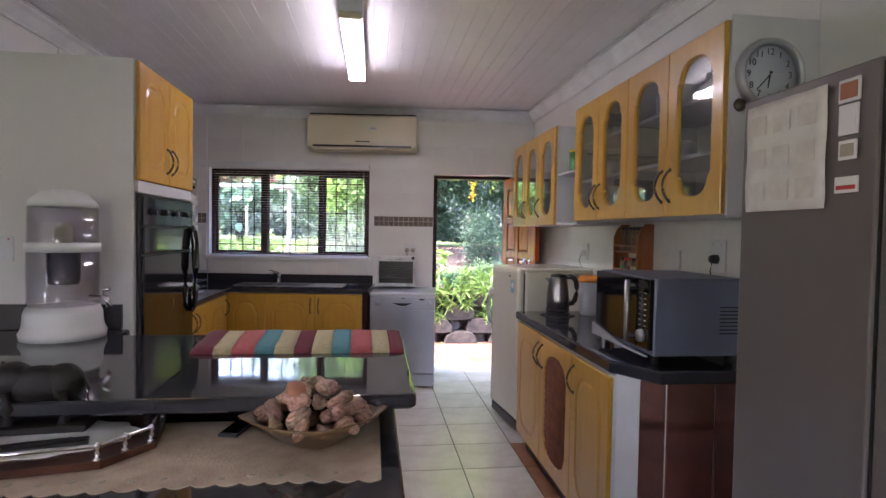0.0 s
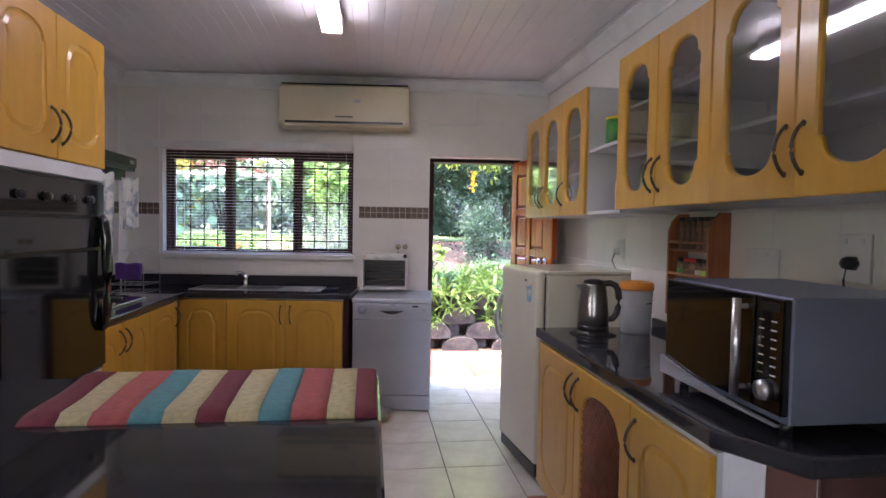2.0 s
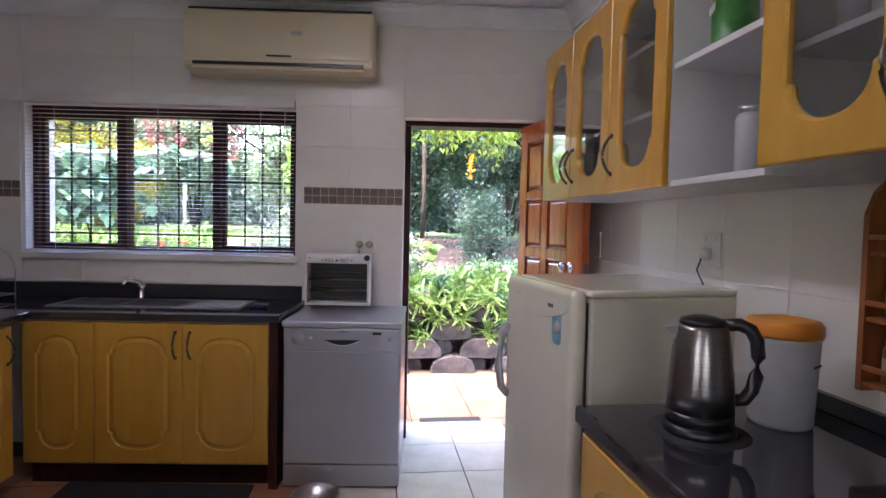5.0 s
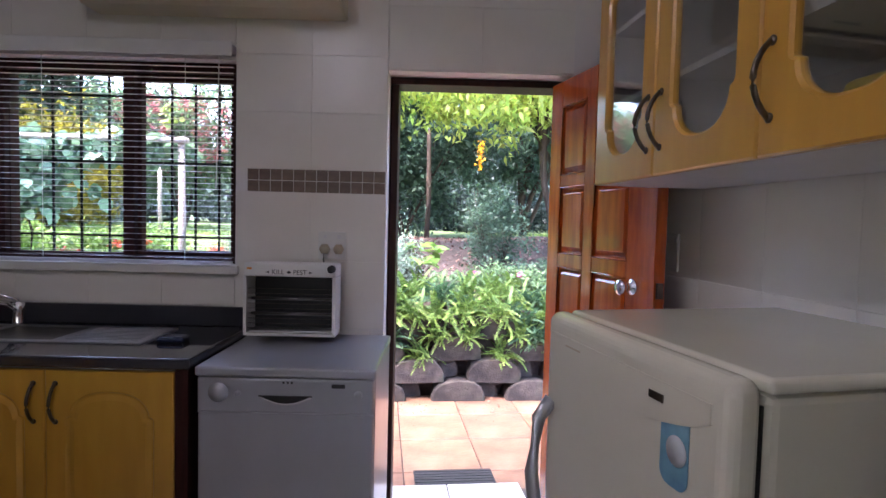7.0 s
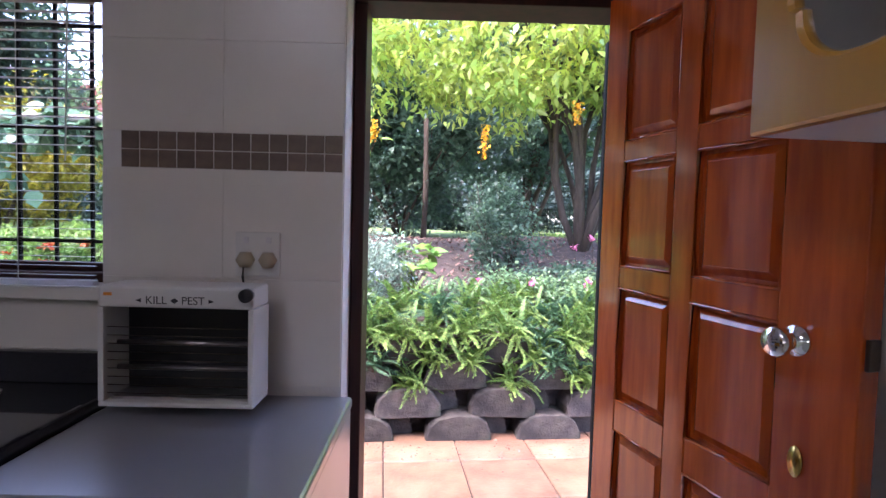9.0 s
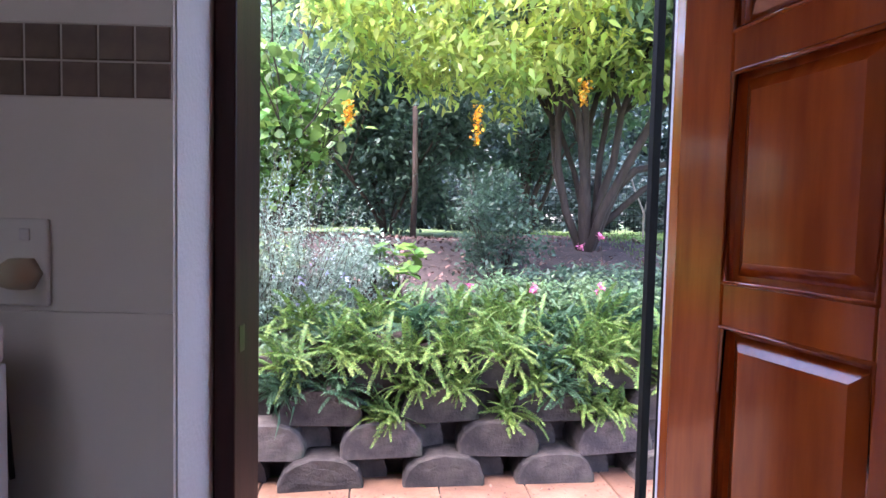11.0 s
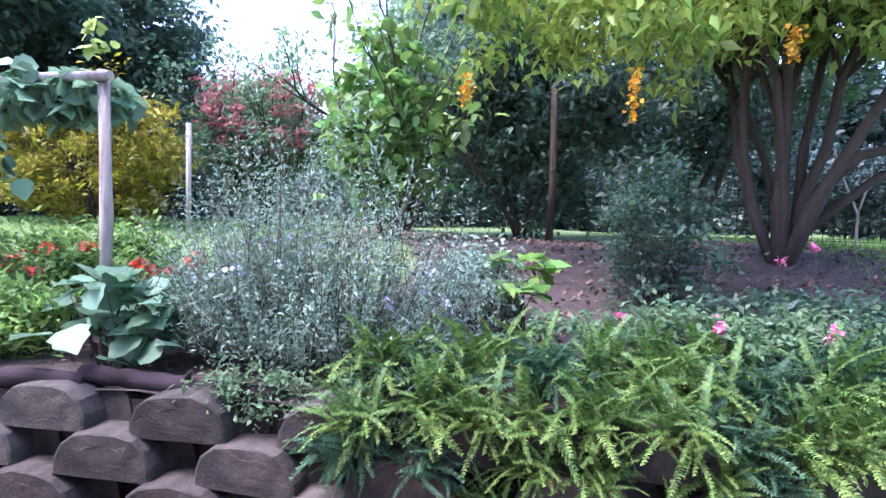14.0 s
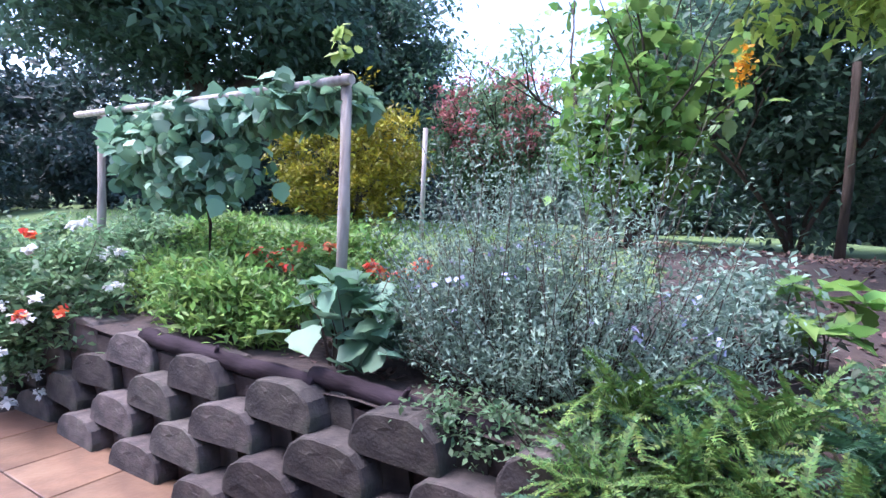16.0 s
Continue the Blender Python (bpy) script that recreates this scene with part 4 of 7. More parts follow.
def tree(name, base, height, crown_r, stems, leaf, leaf_size, mat, label, crown_c=None, n=160, per=60, depth=2, clump_r=0.35, r=0.07, lean=(0, 0), seed=1, category="tree", aspect=0.5, droop=0.3, shell=0.5):
    rng = random.Random(seed)
    z = garden_height(base[0], base[1]) - 0.03
    t = thing(name, pose(base[0], base[1], z), label, category)
    bm, ends = bmesh.new(), []
    for k in range(stems):
        a = 2 * math.pi * k / stems + rng.uniform(-0.4, 0.4)
        sp = 0.28 if stems > 1 else 0.03
        limb(bm, (0.04 * math.cos(a) * (stems > 1), 0.04 * math.sin(a) * (stems > 1), 0), (sp * math.cos(a) + lean[0], sp * math.sin(a) + lean[1], 1), height * 0.62, r * rng.uniform(0.7, 1.0), depth, rng, ends)
    part("trunk", bm, "bark", t)
    cc = crown_c or (lean[0] * height * 0.5, lean[1] * height * 0.5, height * 0.68)
    pts = clumps(cc, crown_r, n, per, clump_r, shell)
    lim = [np.array(e) for e in ends]
    if lim:
        extra = np.concatenate([e + RNG.normal(0, clump_r * 0.6, (per // 2, 3)) for e in lim])
        pts = np.concatenate([pts, extra])
    leaves_object("crown", pts, leaf_size, mat, t, aspect, droop)
    return t


# retaining wall
def block_mesh(rng):
    w, h = 0.235, 0.205
    pts = [(-w, 0.0), (-w * 0.98, h * 0.35), (-w * 0.86, h * 0.68), (-w * 0.62, h * 0.90), (-w * 0.3, h * 0.99), (0.0, h), (w * 0.3, h * 0.99), (w * 0.62, h * 0.90), (w * 0.86, h * 0.68), (w * 0.98, h * 0.35), (w, 0.0)]
    b = bmesh.new()
    rings = []
    lump = [rng.uniform(-0.007, 0.006) for _ in pts]
    for k, y in ((0.5, 0.0), (0.93, 0.0), (0.985, 0.008), (1.0, 0.04), (0.97, 0.26)):
        rings.append([b.verts.new(((x + (q if 0 < i < 10 else 0)) * k + rng.uniform(-0.003, 0.003), y + rng.uniform(-0.003, 0.003) * (y < 0.2), 0.1 + (z + q - 0.1) * k)) for i, ((x, z), q) in enumerate(zip(pts, lump))])
    b.faces.new(rings[0]), b.faces.new(rings[-1][::-1])
    for a, c in zip(rings, rings[1:]):
        ring_faces(b, c, a)
    w2 = [(x * 0.42 + 0.27, z * 0.86) for x, z in pts]
    wing = prism(w2, 0.10)
    wing.transform(Matrix.Translation((0, 0.13, 0)))
    merge(b, wing)
    bmesh.ops.recalc_face_normals(b, faces=b.faces[:])
    me = bpy.data.meshes.new("block")
    for f in b.faces:
        f.smooth = False
    b.to_mesh(me)
    b.free()
    return me


def retaining_wall():
    w = thing("retaining_wall", pose(0, 0, 0), "stepped retaining wall of round-topped weathered concrete blocks, half hidden by ferns", "retaining wall")
    rng = random.Random(4)
    kinds = [block_mesh(rng) for _ in range(6)]
    places = []
    for row in range(4):
        z, y0 = -0.185 + 0.178 * row, 7.74 + 0.05 * row
        start = 1.25 if row % 2 == 0 else 0.92
        for k in range(-8, 6):
            x = start + 0.675 * k
            y = y0 + (0.06 * (-1.2 - x) if x < -1.2 else 0.0) + rng.uniform(-0.012, 0.012)
            places.append(pose(x + rng.uniform(-0.02, 0.02), y, z, rng.uniform(-3, 1), rng.uniform(-2, 2), rng.uniform(-4, 4)))
    for k, me in enumerate(kinds):
        pieces("block", me, "block", places[k::6], w)
    bk = box(-4.9, 8.02, -0.2, 5.0, 8.15, 0.475)
    part("backfill", bk, "mulch", w)


retaining_wall()

def border_log(points, radius, label, seed):
    """A rough log with a wavering outline and broken ends."""
    rng = random.Random(seed)
    fine = []
    for p, q in zip(points, points[1:]):
        for i in range(9):
            fine.append(Vector(p).lerp(Vector(q), i / 9) + Vector((0, rng.uniform(-0.006, 0.006), rng.uniform(-0.005, 0.005))))
    fine.append(Vector(points[-1]))
    bm = tube(fine, radius, segments=11, taper=0.86)
    for v in bm.verts:
        v.co.y += rng.uniform(-0.004, 0.004)
        v.co.z += rng.uniform(-0.004, 0.004)
    k = len(fine) // 2
    tube([fine[k], fine[k] + Vector((0.03, -0.02, 0.05)), fine[k] + Vector((0.05, -0.03, 0.075))], 0.016, bm, 7, taper=0.6)
    lg = thing("border_log", pose(0, 0, 0), label, "log", "logs edging the bed")
    part("log", bm, "log", lg)


border_log([(-2.38, 8.04, 0.545), (-1.7, 8.02, 0.535), (-0.98, 8.03, 0.53)], 0.052, "long dark weathered log along the top of the block wall", 3)
border_log([(-1.02, 8.05, 0.565), (-0.5, 8.06, 0.545), (-0.02, 8.07, 0.525)], 0.045, "shorter split purplish log overlapping the long one", 5)


# ---- ferns and flower beds ----
def frond_template(bend, n=24):
    """One arching frond along x, bending sideways, with narrow toothed leaflets that narrow to its tip."""
    v, f = [], []

    def at(u):
        return np.array([u - 0.12 * abs(bend) * u * u, bend * u * u, 0.42 * u - 0.66 * u * u])
    for i in range(n):
        u = 0.05 + 0.95 * i / n
        p, q = at(u), at(min(1.0, u + 0.026))
        L = 0.088 * math.sin(math.pi * (0.10 + 0.86 * (1 - i / n))) ** 0.75 * (1 + 0.16 * math.sin(i * 2.7 + bend * 9))
        for s in (-1, 1):
            k = len(v)
            lift = 0.25 * math.sin(i * 1.9 + s)
            tip = (p + q) / 2 + np.array([0.034, s * L, (-0.3 + lift) * L])
            mid1 = p + np.array([0.004, s * L * 0.55, -0.03 * L])
            mid2 = q + np.array([0.016, s * L * 0.50, 0.05 * L])
            v += [p, mid1, tip, mid2, q]
            f += [(k, k + 1, k + 3, k + 4), (k + 1, k + 2, k + 3)] if s > 0 else [(k + 4, k + 3, k + 1, k), (k + 3, k + 2, k + 1)]
    k = len(v)
    for i in range(7):
        p = at(i / 6)
        v += [p + np.array([0, 0.007, 0.004]), p + np.array([0, -0.007, 0.004])]
    for i in range(6):
        a = k + 2 * i
        f.append((a, a + 1, a + 3, a + 2))
    return np.array(v), f


FRONDS = [frond_template(b) for b in (-0.35, -0.12, 0.1, 0.4)]


def fern(name, x, y, z, fronds, size, rng, mat="fern_green", out_dir=-90, label=""):
    t = thing(name, pose(x, y, z), label or "green sword fern spilling over the block wall", "fern", "ferns along the retaining wall")
    vs, fs = [], []
    for k in range(fronds):
        a = rng.uniform(0, 2 * math.pi) if rng.random() < 0.45 else radians(out_dir + rng.gauss(0, 50))
        el = rng.uniform(-0.35, 1.3)
        s = size * rng.choice((0.55, 0.7, 0.85, 1.0, 1.1, 1.3))
        m = (Matrix.Rotation(a, 4, "Z") @ Matrix.Rotation(-el, 4, "Y") @ Matrix.Rotation(rng.gauss(0, 0.75), 4, "X"))
        R_ = np.array(m.to_3x3())
        FV, FF = rng.choice(FRONDS)
        p = (FV * s * np.array([1, rng.uniform(0.8, 1.15), rng.uniform(0.6, 1.3)])) @ R_.T + np.array([rng.gauss(0, 0.05), rng.gauss(0, 0.04), rng.uniform(0, 0.06)])
        off = sum(len(q) for q in vs)
        vs.append(p)
        fs += [tuple(i + off for i in g) for g in FF]
    me = bpy.data.meshes.new("fronds")
    me.from_pydata(np.concatenate(vs).tolist(), [], fs)
    me.materials.append(M[mat])
    me.update()
    ob = new("fronds", me)
    ob.parent = t
    part("crown_root", lathe([(0, -0.03), (0.04, -0.03), (0.025, 0.03), (0, 0.04)], 8), "bark", t)
    return t


def ferns():
    rng = random.Random(11)
    proto = [fern("fern", 0, -50, 0, 62, 0.235, rng) for _ in range(4)]
    cool = [fern("fern", 0, -50, 0, 62, 0.235, rng, "fern_cool_shade", label="deeper green sword fern among the roses, shade put into its colour") for _ in range(3)]
    spots = []
    for x in np.arange(0.42, 4.6, 0.235):
        spots.append((x + rng.uniform(-0.06, 0.06), 7.93 + rng.uniform(-0.05, 0.05), 0.50 + rng.uniform(-0.04, 0.06), rng.uniform(0.85, 1.1)))
        spots.append((x + rng.uniform(-0.1, 0.1), 8.16 + rng.uniform(-0.05, 0.08), 0.58 + rng.uniform(-0.02, 0.08), rng.uniform(0.9, 1.2)))
        if x > 1.1:
            spots.append((x + rng.uniform(-0.1, 0.1), 8.45 + rng.uniform(-0.08, 0.1), 0.60 + rng.uniform(-0.02, 0.06), rng.uniform(0.8, 1.1)))
    for x, z in ((0.66, 0.33), (0.95, 0.18), (1.35, 0.34), (1.62, 0.2), (1.95, 0.33), (2.3, 0.2), (2.65, 0.34), (3.1, 0.3), (0.35, 0.36), (1.1, 0.36), (1.8, 0.36), (2.1, 0.25)):
        spots.append((x, 7.86, z, 0.75))
    used = set()
    for i, (x, y, z, s) in enumerate(spots):
        m = pose(x, y, z, 0, 0, rng.uniform(-25, 25)) @ Matrix.Diagonal((s, s, s, 1))
        # Dark copies paint the shade past x 2.3; every fourth fern elsewhere varies.
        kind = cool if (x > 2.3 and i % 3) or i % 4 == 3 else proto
        src = kind[i % len(kind)]
        if src.name in used:
            c = copy_thing(src, pose(0, 0, 0))
            c.matrix_world = m
        else:
            used.add(src.name)
            src.matrix_world = m


ferns()


def bush(name, centre, radii, mat, leaf, n, per, clump_r, label, category="bush", aspect=0.5, stems=14, droop=0.1, shell=0.35, stem_mat="bark", base_z=None, seed=3, up=0.5):
    rng = random.Random(seed)
    x, y, z = centre
    gz = garden_height(x, y) - 0.02 if base_z is None else base_z
    t = thing(name, pose(x, y, gz), label, category)
    bm = bmesh.new()
    for k in range(stems):
        a = rng.uniform(0, 2 * math.pi)
        q = (math.cos(a) * radii[0] * rng.uniform(0.3, 0.9), math.sin(a) * radii[1] * rng.uniform(0.3, 0.9), z - gz + radii[2] * rng.uniform(0.0, 0.9))
        b0 = (q[0] * 0.25, q[1] * 0.25, 0)
        mid = (q[0] * 0.55 + rng.uniform(-0.04, 0.04), q[1] * 0.55, q[2] * 0.55)
        tube([b0, mid, q], 0.006, bm, 5, taper=0.4)
    tagged(part("stem_growth", bm, stem_mat, t), kind="stuff")
    leaves_object("leaves", clumps((0, 0, z - gz), radii, n, per, clump_r, shell), leaf, mat, t, aspect, droop, up=up)
    return t


def sprays(name, centre, radii, mat, label, n=260, seed=5, leaf=0.022, category="bush"):
    """A bush of upright thin twigs, each set with short narrow leaves."""
    rng = random.Random(seed)
    x, y, z = centre
    gz = garden_height(x, y) - 0.02
    t = thing(name, pose(x, y, gz), label, category)
    bm = bmesh.new()
    pts = []
    for k in range(n):
        a = rng.uniform(0, 2 * math.pi)
        r = rng.random() ** 0.6
        bx, by = math.cos(a) * radii[0] * r, math.sin(a) * radii[1] * r
        h = radii[2] * (1.15 - 0.55 * r * r) * rng.choice((0.45, 0.6, 0.7, 0.8, 0.9, 1.0, 1.2, 1.55)) * 2
        out = 0.5 * r
        q = [(bx * 0.6, by * 0.6, 0.0), (bx * 0.9 + rng.uniform(-0.05, 0.05), by * 0.9, h * 0.5), (bx * (1 + out * 0.3) + rng.uniform(-0.2, 0.2), by * (1 + out * 0.3) + rng.uniform(-0.06, 0.06), h)]
        if k % 4 == 0:
            tube(q, 0.0035, bm, 4, taper=0.4)
        for j in range(40):
            u = 0.2 + 0.8 * j / 39
            p0, p1, p2 = (np.array(v) for v in q)
            p = (1 - u) ** 2 * p0 + 2 * u * (1 - u) * p1 + u * u * p2 + RNG.normal(0, 0.012, 3)
            pts.append(p)
    tagged(part("stem_growth", bm, "bark", t), kind="stuff")
    leaves_object("leaves", np.array(pts), leaf, mat, t, 0.3, -0.5)
    return t


B1 = sprays("rosemary_bush", (-0.05, 8.55, 0.95), (0.85, 0.42, 0.40), "blue_green", "wide blue-green rosemary-like bush with upright twigs and tiny pale flowers", n=900, leaf=0.033)
leaves_object("lilac_blossom", clumps((0, 0, 0.5), (0.8, 0.4, 0.3), 60, 3, 0.02, 0.6), 0.03, "lilac_flower", B1, 0.9, kind="stuff")
sprays("rosemary_bush", (-0.62, 8.75, 0.95), (0.5, 0.4, 0.34), "blue_green", "sprawling edge of grey-green twigs behind the log", n=340, leaf=0.028, seed=8)
bush("trailing_plant", (0.15, 8.06, 0.52), (0.62, 0.14, 0.14), "mid_green", 0.035, 50, 60, 0.08, "trailing small-leaved plant over the top of the block wall", "plant", stems=10, base_z=0.47)
bush("tufted_grass", (0.38, 7.92, 0.40), (0.12, 0.08, 0.11), "vine_green", 0.13, 20, 14, 0.05, "dark tuft of strappy grass between the blocks", "grass tuft", aspect=0.08, stems=4, base_z=0.34, droop=0.4)
bush("slender_shrub", (1.93, 9.6, 1.35), (0.46, 0.42, 0.58), "dark_green", 0.05, 100, 44, 0.12, "slender dark green shrub growing in the brown mulch", "shrub", stems=12, seed=9)
bush("leafy_seedling", (1.02, 9.05, 0.98), (0.17, 0.15, 0.16), "bright_green", 0.15, 12, 3, 0.05, "young plant with broad light green leaves", "plant", aspect=0.6, stems=6, seed=10, shell=0.7, up=0.8)
bush("blue_shrub", (0.75, 9.1, 0.95), (0.3, 0.25, 0.25), "blue_green", 0.05, 40, 40, 0.1, "small blue-green shrub beside the mulch", "shrub", seed=12)
bush("pumpkin_plant", (-1.12, 8.36, 0.80), (0.36, 0.22, 0.24), "pumpkin_green", 0.15, 26, 4, 0.09, "pumpkin plant with big pale green leaves", "plant", aspect=1.0, stems=10, seed=13, shell=0.3, up=0.7, droop=0.1)
bush("bedding_plant", (-2.15, 8.42, 0.74), (0.75, 0.26, 0.22), "bright_green", 0.075, 130, 50, 0.10, "mass of bright green leafy bedding plants behind the log", "plants", aspect=0.35, stems=20, seed=14, droop=-0.5)
bush("bedding_plant", (-3.0, 8.7, 0.75), (0.6, 0.35, 0.24), "bright_green", 0.075, 90, 50, 0.10, "fresh green bedding plants at the lawn's edge", "plants", aspect=0.35, stems=20, seed=15, droop=-0.5)
F1 = bush("flowering_bush", (-4.0, 8.15, 0.52), (0.95, 0.6, 0.66), "mid_green", 0.07, 260, 60, 0.13, "dense green bush with white and orange-red flowers", "bush", seed=16, base_z=-0.18, shell=0.5, stems=20)
leaves_object("white_blossom", clumps((0.1, -0.1, 0.75), (0.95, 0.6, 0.66), 34, 26, 0.03, 0.98), 0.045, "white_flower", F1, 0.9, kind="stuff")
leaves_object("red_blossom", clumps((0.1, -0.1, 0.75), (0.95, 0.6, 0.6), 12, 26, 0.028, 0.98), 0.045, "orange_flower", F1, 0.9, kind="stuff")
F2 = bush("geranium_clump", (-1.9, 9.0, 0.92), (0.7, 0.25, 0.2), "bright_green", 0.06, 50, 40, 0.09, "loose clump of plants with orange-red flower heads", "plants", seed=17)
leaves_object("red_blossom", clumps((0.0, 0.0, 0.42), (0.9, 0.25, 0.12), 14, 26, 0.032, 0.8), 0.045, "orange_flower", F2, 0.9, kind="stuff")
for bx, by, bz, sd in ((3.2, 8.85, 0.80, 51), (4.4, 8.9, 0.82, 52), (2.7, 9.05, 0.80, 53)):
    bush("border_shrub", (bx, by, bz), (0.75, 0.28, 0.19), "dark_green" if sd % 2 else "mid_green", 0.06, 90, 45, 0.10, "low dark green border shrub behind the ferns", "shrub", seed=sd)
for bx, by, bz, sd in ((-3.3, 9.35, 1.0, 61), (-2.2, 9.5, 0.98, 62), (-4.3, 9.2, 0.95, 63)):
    bush("bedding_plant", (bx, by, bz), (0.7, 0.3, 0.26), "mid_green" if sd == 63 else "bright_green", 0.07, 90, 45, 0.10, "taller leafy bedding plants under the arbour", "plants", aspect=0.4, stems=16, seed=sd, droop=-0.4)
R1 = bush("rose_bush", (2.2, 8.62, 0.80), (1.0, 0.25, 0.15), "mid_green", 0.05, 90, 45, 0.09, "low rose bushes with pink blooms above the ferns", "rose bush", seed=18)


def bloom(x, y, z, k=1.0):
    t = thing("pink_rose", pose(x, y, z), "single open pink rose bloom", "flower", "pink blooms")
    gz = garden_height(x, y) - 0.02
    petals = RNG.normal(0, 0.012 * k, (26, 3))
    leaves_object("petals", petals, 0.032 * k, "pink_flower", t, 0.9, -0.2)
    part("stem", tube([(0, 0, -0.005), (0.02, 0.01, (gz - z) * 0.5), (0, 0, gz - z)], 0.003, segments=5), "bark", t)


for x, y, z in ((1.534, 8.68, 0.86), (1.94, 8.40, 0.88), (2.35, 8.30, 0.90), (2.05, 8.75, 0.86), (2.9, 9.6, 1.22), (2.75, 9.7, 1.12), (1.75, 8.75, 0.84), (3.1, 8.6, 0.95)):
    bloom(x, y, z)

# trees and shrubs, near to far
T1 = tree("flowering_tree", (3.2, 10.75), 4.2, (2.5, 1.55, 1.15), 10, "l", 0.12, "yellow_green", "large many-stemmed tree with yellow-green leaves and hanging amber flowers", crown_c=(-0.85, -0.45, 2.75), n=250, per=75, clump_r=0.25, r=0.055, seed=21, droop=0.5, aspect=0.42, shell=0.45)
part("low_branch", tube([(0.1, 0, 0.5), (0.5, -0.1, 0.95), (0.95, -0.1, 1.05), (1.35, -0.2, 1.55), (1.7, -0.3, 1.8)], 0.05, segments=8, taper=0.5), "bark", T1)
part("low_branch", tube([(0.15, 0, 0.3), (0.7, 0.1, 0.75), (1.4, 0.1, 1.15), (2.1, 0.2, 1.3)], 0.045, segments=8, taper=0.5), "bark", T1)
for (x, y, z, s) in ((1.62, 9.3, 2.30, 1.0), (0.55, 9.6, 2.35, 0.6), (2.6, 9.5, 2.62, 0.7)):
    q = np.stack([RNG.normal(0, 0.022, 90), RNG.normal(0, 0.022, 90), -RNG.random(90) * 0.34 * s], 1) + np.array([x - 3.15, y - 10.75, z - garden_height(3.15, 10.75) + 0.03])
    leaves_object("flower_raceme", q, 0.035, "amber_flower", T1, 0.8, kind="stuff")
# Right and inner crown in duller green than the rest: shade painted as colour.
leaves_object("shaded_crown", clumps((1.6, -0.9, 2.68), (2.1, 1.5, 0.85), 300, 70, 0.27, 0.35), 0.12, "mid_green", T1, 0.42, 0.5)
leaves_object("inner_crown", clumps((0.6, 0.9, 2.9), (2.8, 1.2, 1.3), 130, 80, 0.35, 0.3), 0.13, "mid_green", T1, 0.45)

T2 = tree("quince_tree", (-0.35, 11.3), 2.6, (0.6, 0.5, 0.8), 4, "l", 0.13, "bright_green", "small tree with large round light green leaves", crown_c=(0, 0, 1.2), n=80, per=16, clump_r=0.16, r=0.03, seed=22, aspect=0.75, droop=0.3, shell=0.5)
tree("golden_bush", (-4.55, 12.3), 1.7, (1.15, 0.9, 0.86), 5, "l", 0.10, "golden", "rounded bush with golden yellow-green leaves", crown_c=(0, 0, 0.92), n=300, per=40, clump_r=0.13, r=0.03, seed=23, aspect=0.35, droop=-0.4, shell=0.75, category="bush")
T3 = tree("flame_bush", (-3.5, 15.0), 2.6, (1.25, 1.1, 1.0), 6, "l", 0.10, "mid_green", "tall bush with red-tinged leaves on its crown", crown_c=(0, 0, 1.5), n=150, per=60, clump_r=0.2, r=0.04, seed=24, category="bush")
leaves_object("red_leaves", clumps((0, -0.1, 1.95), (1.15, 1.0, 0.80), 120, 40, 0.11, 0.9), 0.09, "red_leaf", T3, 0.45)
T4 = tree("flame_bush", (7.4, 14.2), 1.3, (0.7, 0.6, 0.55), 5, "l", 0.14, "dark_green", "low shrub with crimson leaves near the fence", crown_c=(0, 0, 0.9), n=50, per=40, clump_r=0.16, r=0.03, seed=25, category="bush", aspect=0.3)
leaves_object("red_leaves", clumps((0, 0, 1.0), (0.7, 0.6, 0.45), 34, 36, 0.12, 0.8), 0.13, "red_leaf", T4, 0.35)
# First tree uses the darker green to paint the shade behind the bed.
tree("dark_tree", (1.0, 13.6), 3.4, (1.5, 1.1, 1.7), 5, "l", 0.12, "dark_green", "evergreen tree behind the mulch bed, shade put into its dark leaves", crown_c=(0, 0, 1.9), n=170, per=85, clump_r=0.26, r=0.035, seed=26, shell=0.3)
tree("dark_tree", (-0.9, 14.6), 3.0, (1.3, 1.1, 1.5), 5, "l", 0.12, "mid_green", "bushy evergreen tree beyond the lawn", crown_c=(0, 0, 1.6), n=150, per=80, clump_r=0.25, r=0.06, seed=27, shell=0.35)
tree("dark_tree", (3.6, 14.8), 3.6, (2.0, 1.2, 1.6), 5, "l", 0.12, "dark_green", "dark trees behind the fence", crown_c=(0, 0, 2.4), n=170, per=80, clump_r=0.3, r=0.07, seed=28, shell=0.3)
tree("big_shade_tree", (-11.0, 14.5), 9.0, (4.8, 4.2, 2.8), 1, "l", 0.24, "dark_green", "huge dark shade tree with a thick trunk", crown_c=(0.3, -0.8, 5.7), n=350, per=95, clump_r=0.6, r=0.42, seed=29, shell=0.3, depth=3)
tree("shade_tree", (-11.8, 20.0), 8.0, (3.6, 3.0, 2.8), 1, "l", 0.24, "dark_green", "tall spreading tree at the back of the lawn", crown_c=(0.6, 0, 5.0), n=300, per=90, clump_r=0.55, r=0.25, seed=30, shell=0.3, depth=3)
tree("shade_tree", (-11.5, 27.0), 6.0, (3.4, 3.0, 2.2), 1, "l", 0.25, "mid_green", "leafy tree beyond the garden", crown_c=(1.6, 0, 3.2), n=200, per=80, clump_r=0.55, r=0.2, seed=31, shell=0.3)
tree("shade_tree", (-1.0, 22.5), 8.0, (2.6, 2.6, 3.6), 1, "l", 0.24, "mid_green", "tall pale green tree behind the garden", crown_c=(0.4, 0, 5.0), n=300, per=85, clump_r=0.5, r=0.2, seed=32, shell=0.3, depth=3)


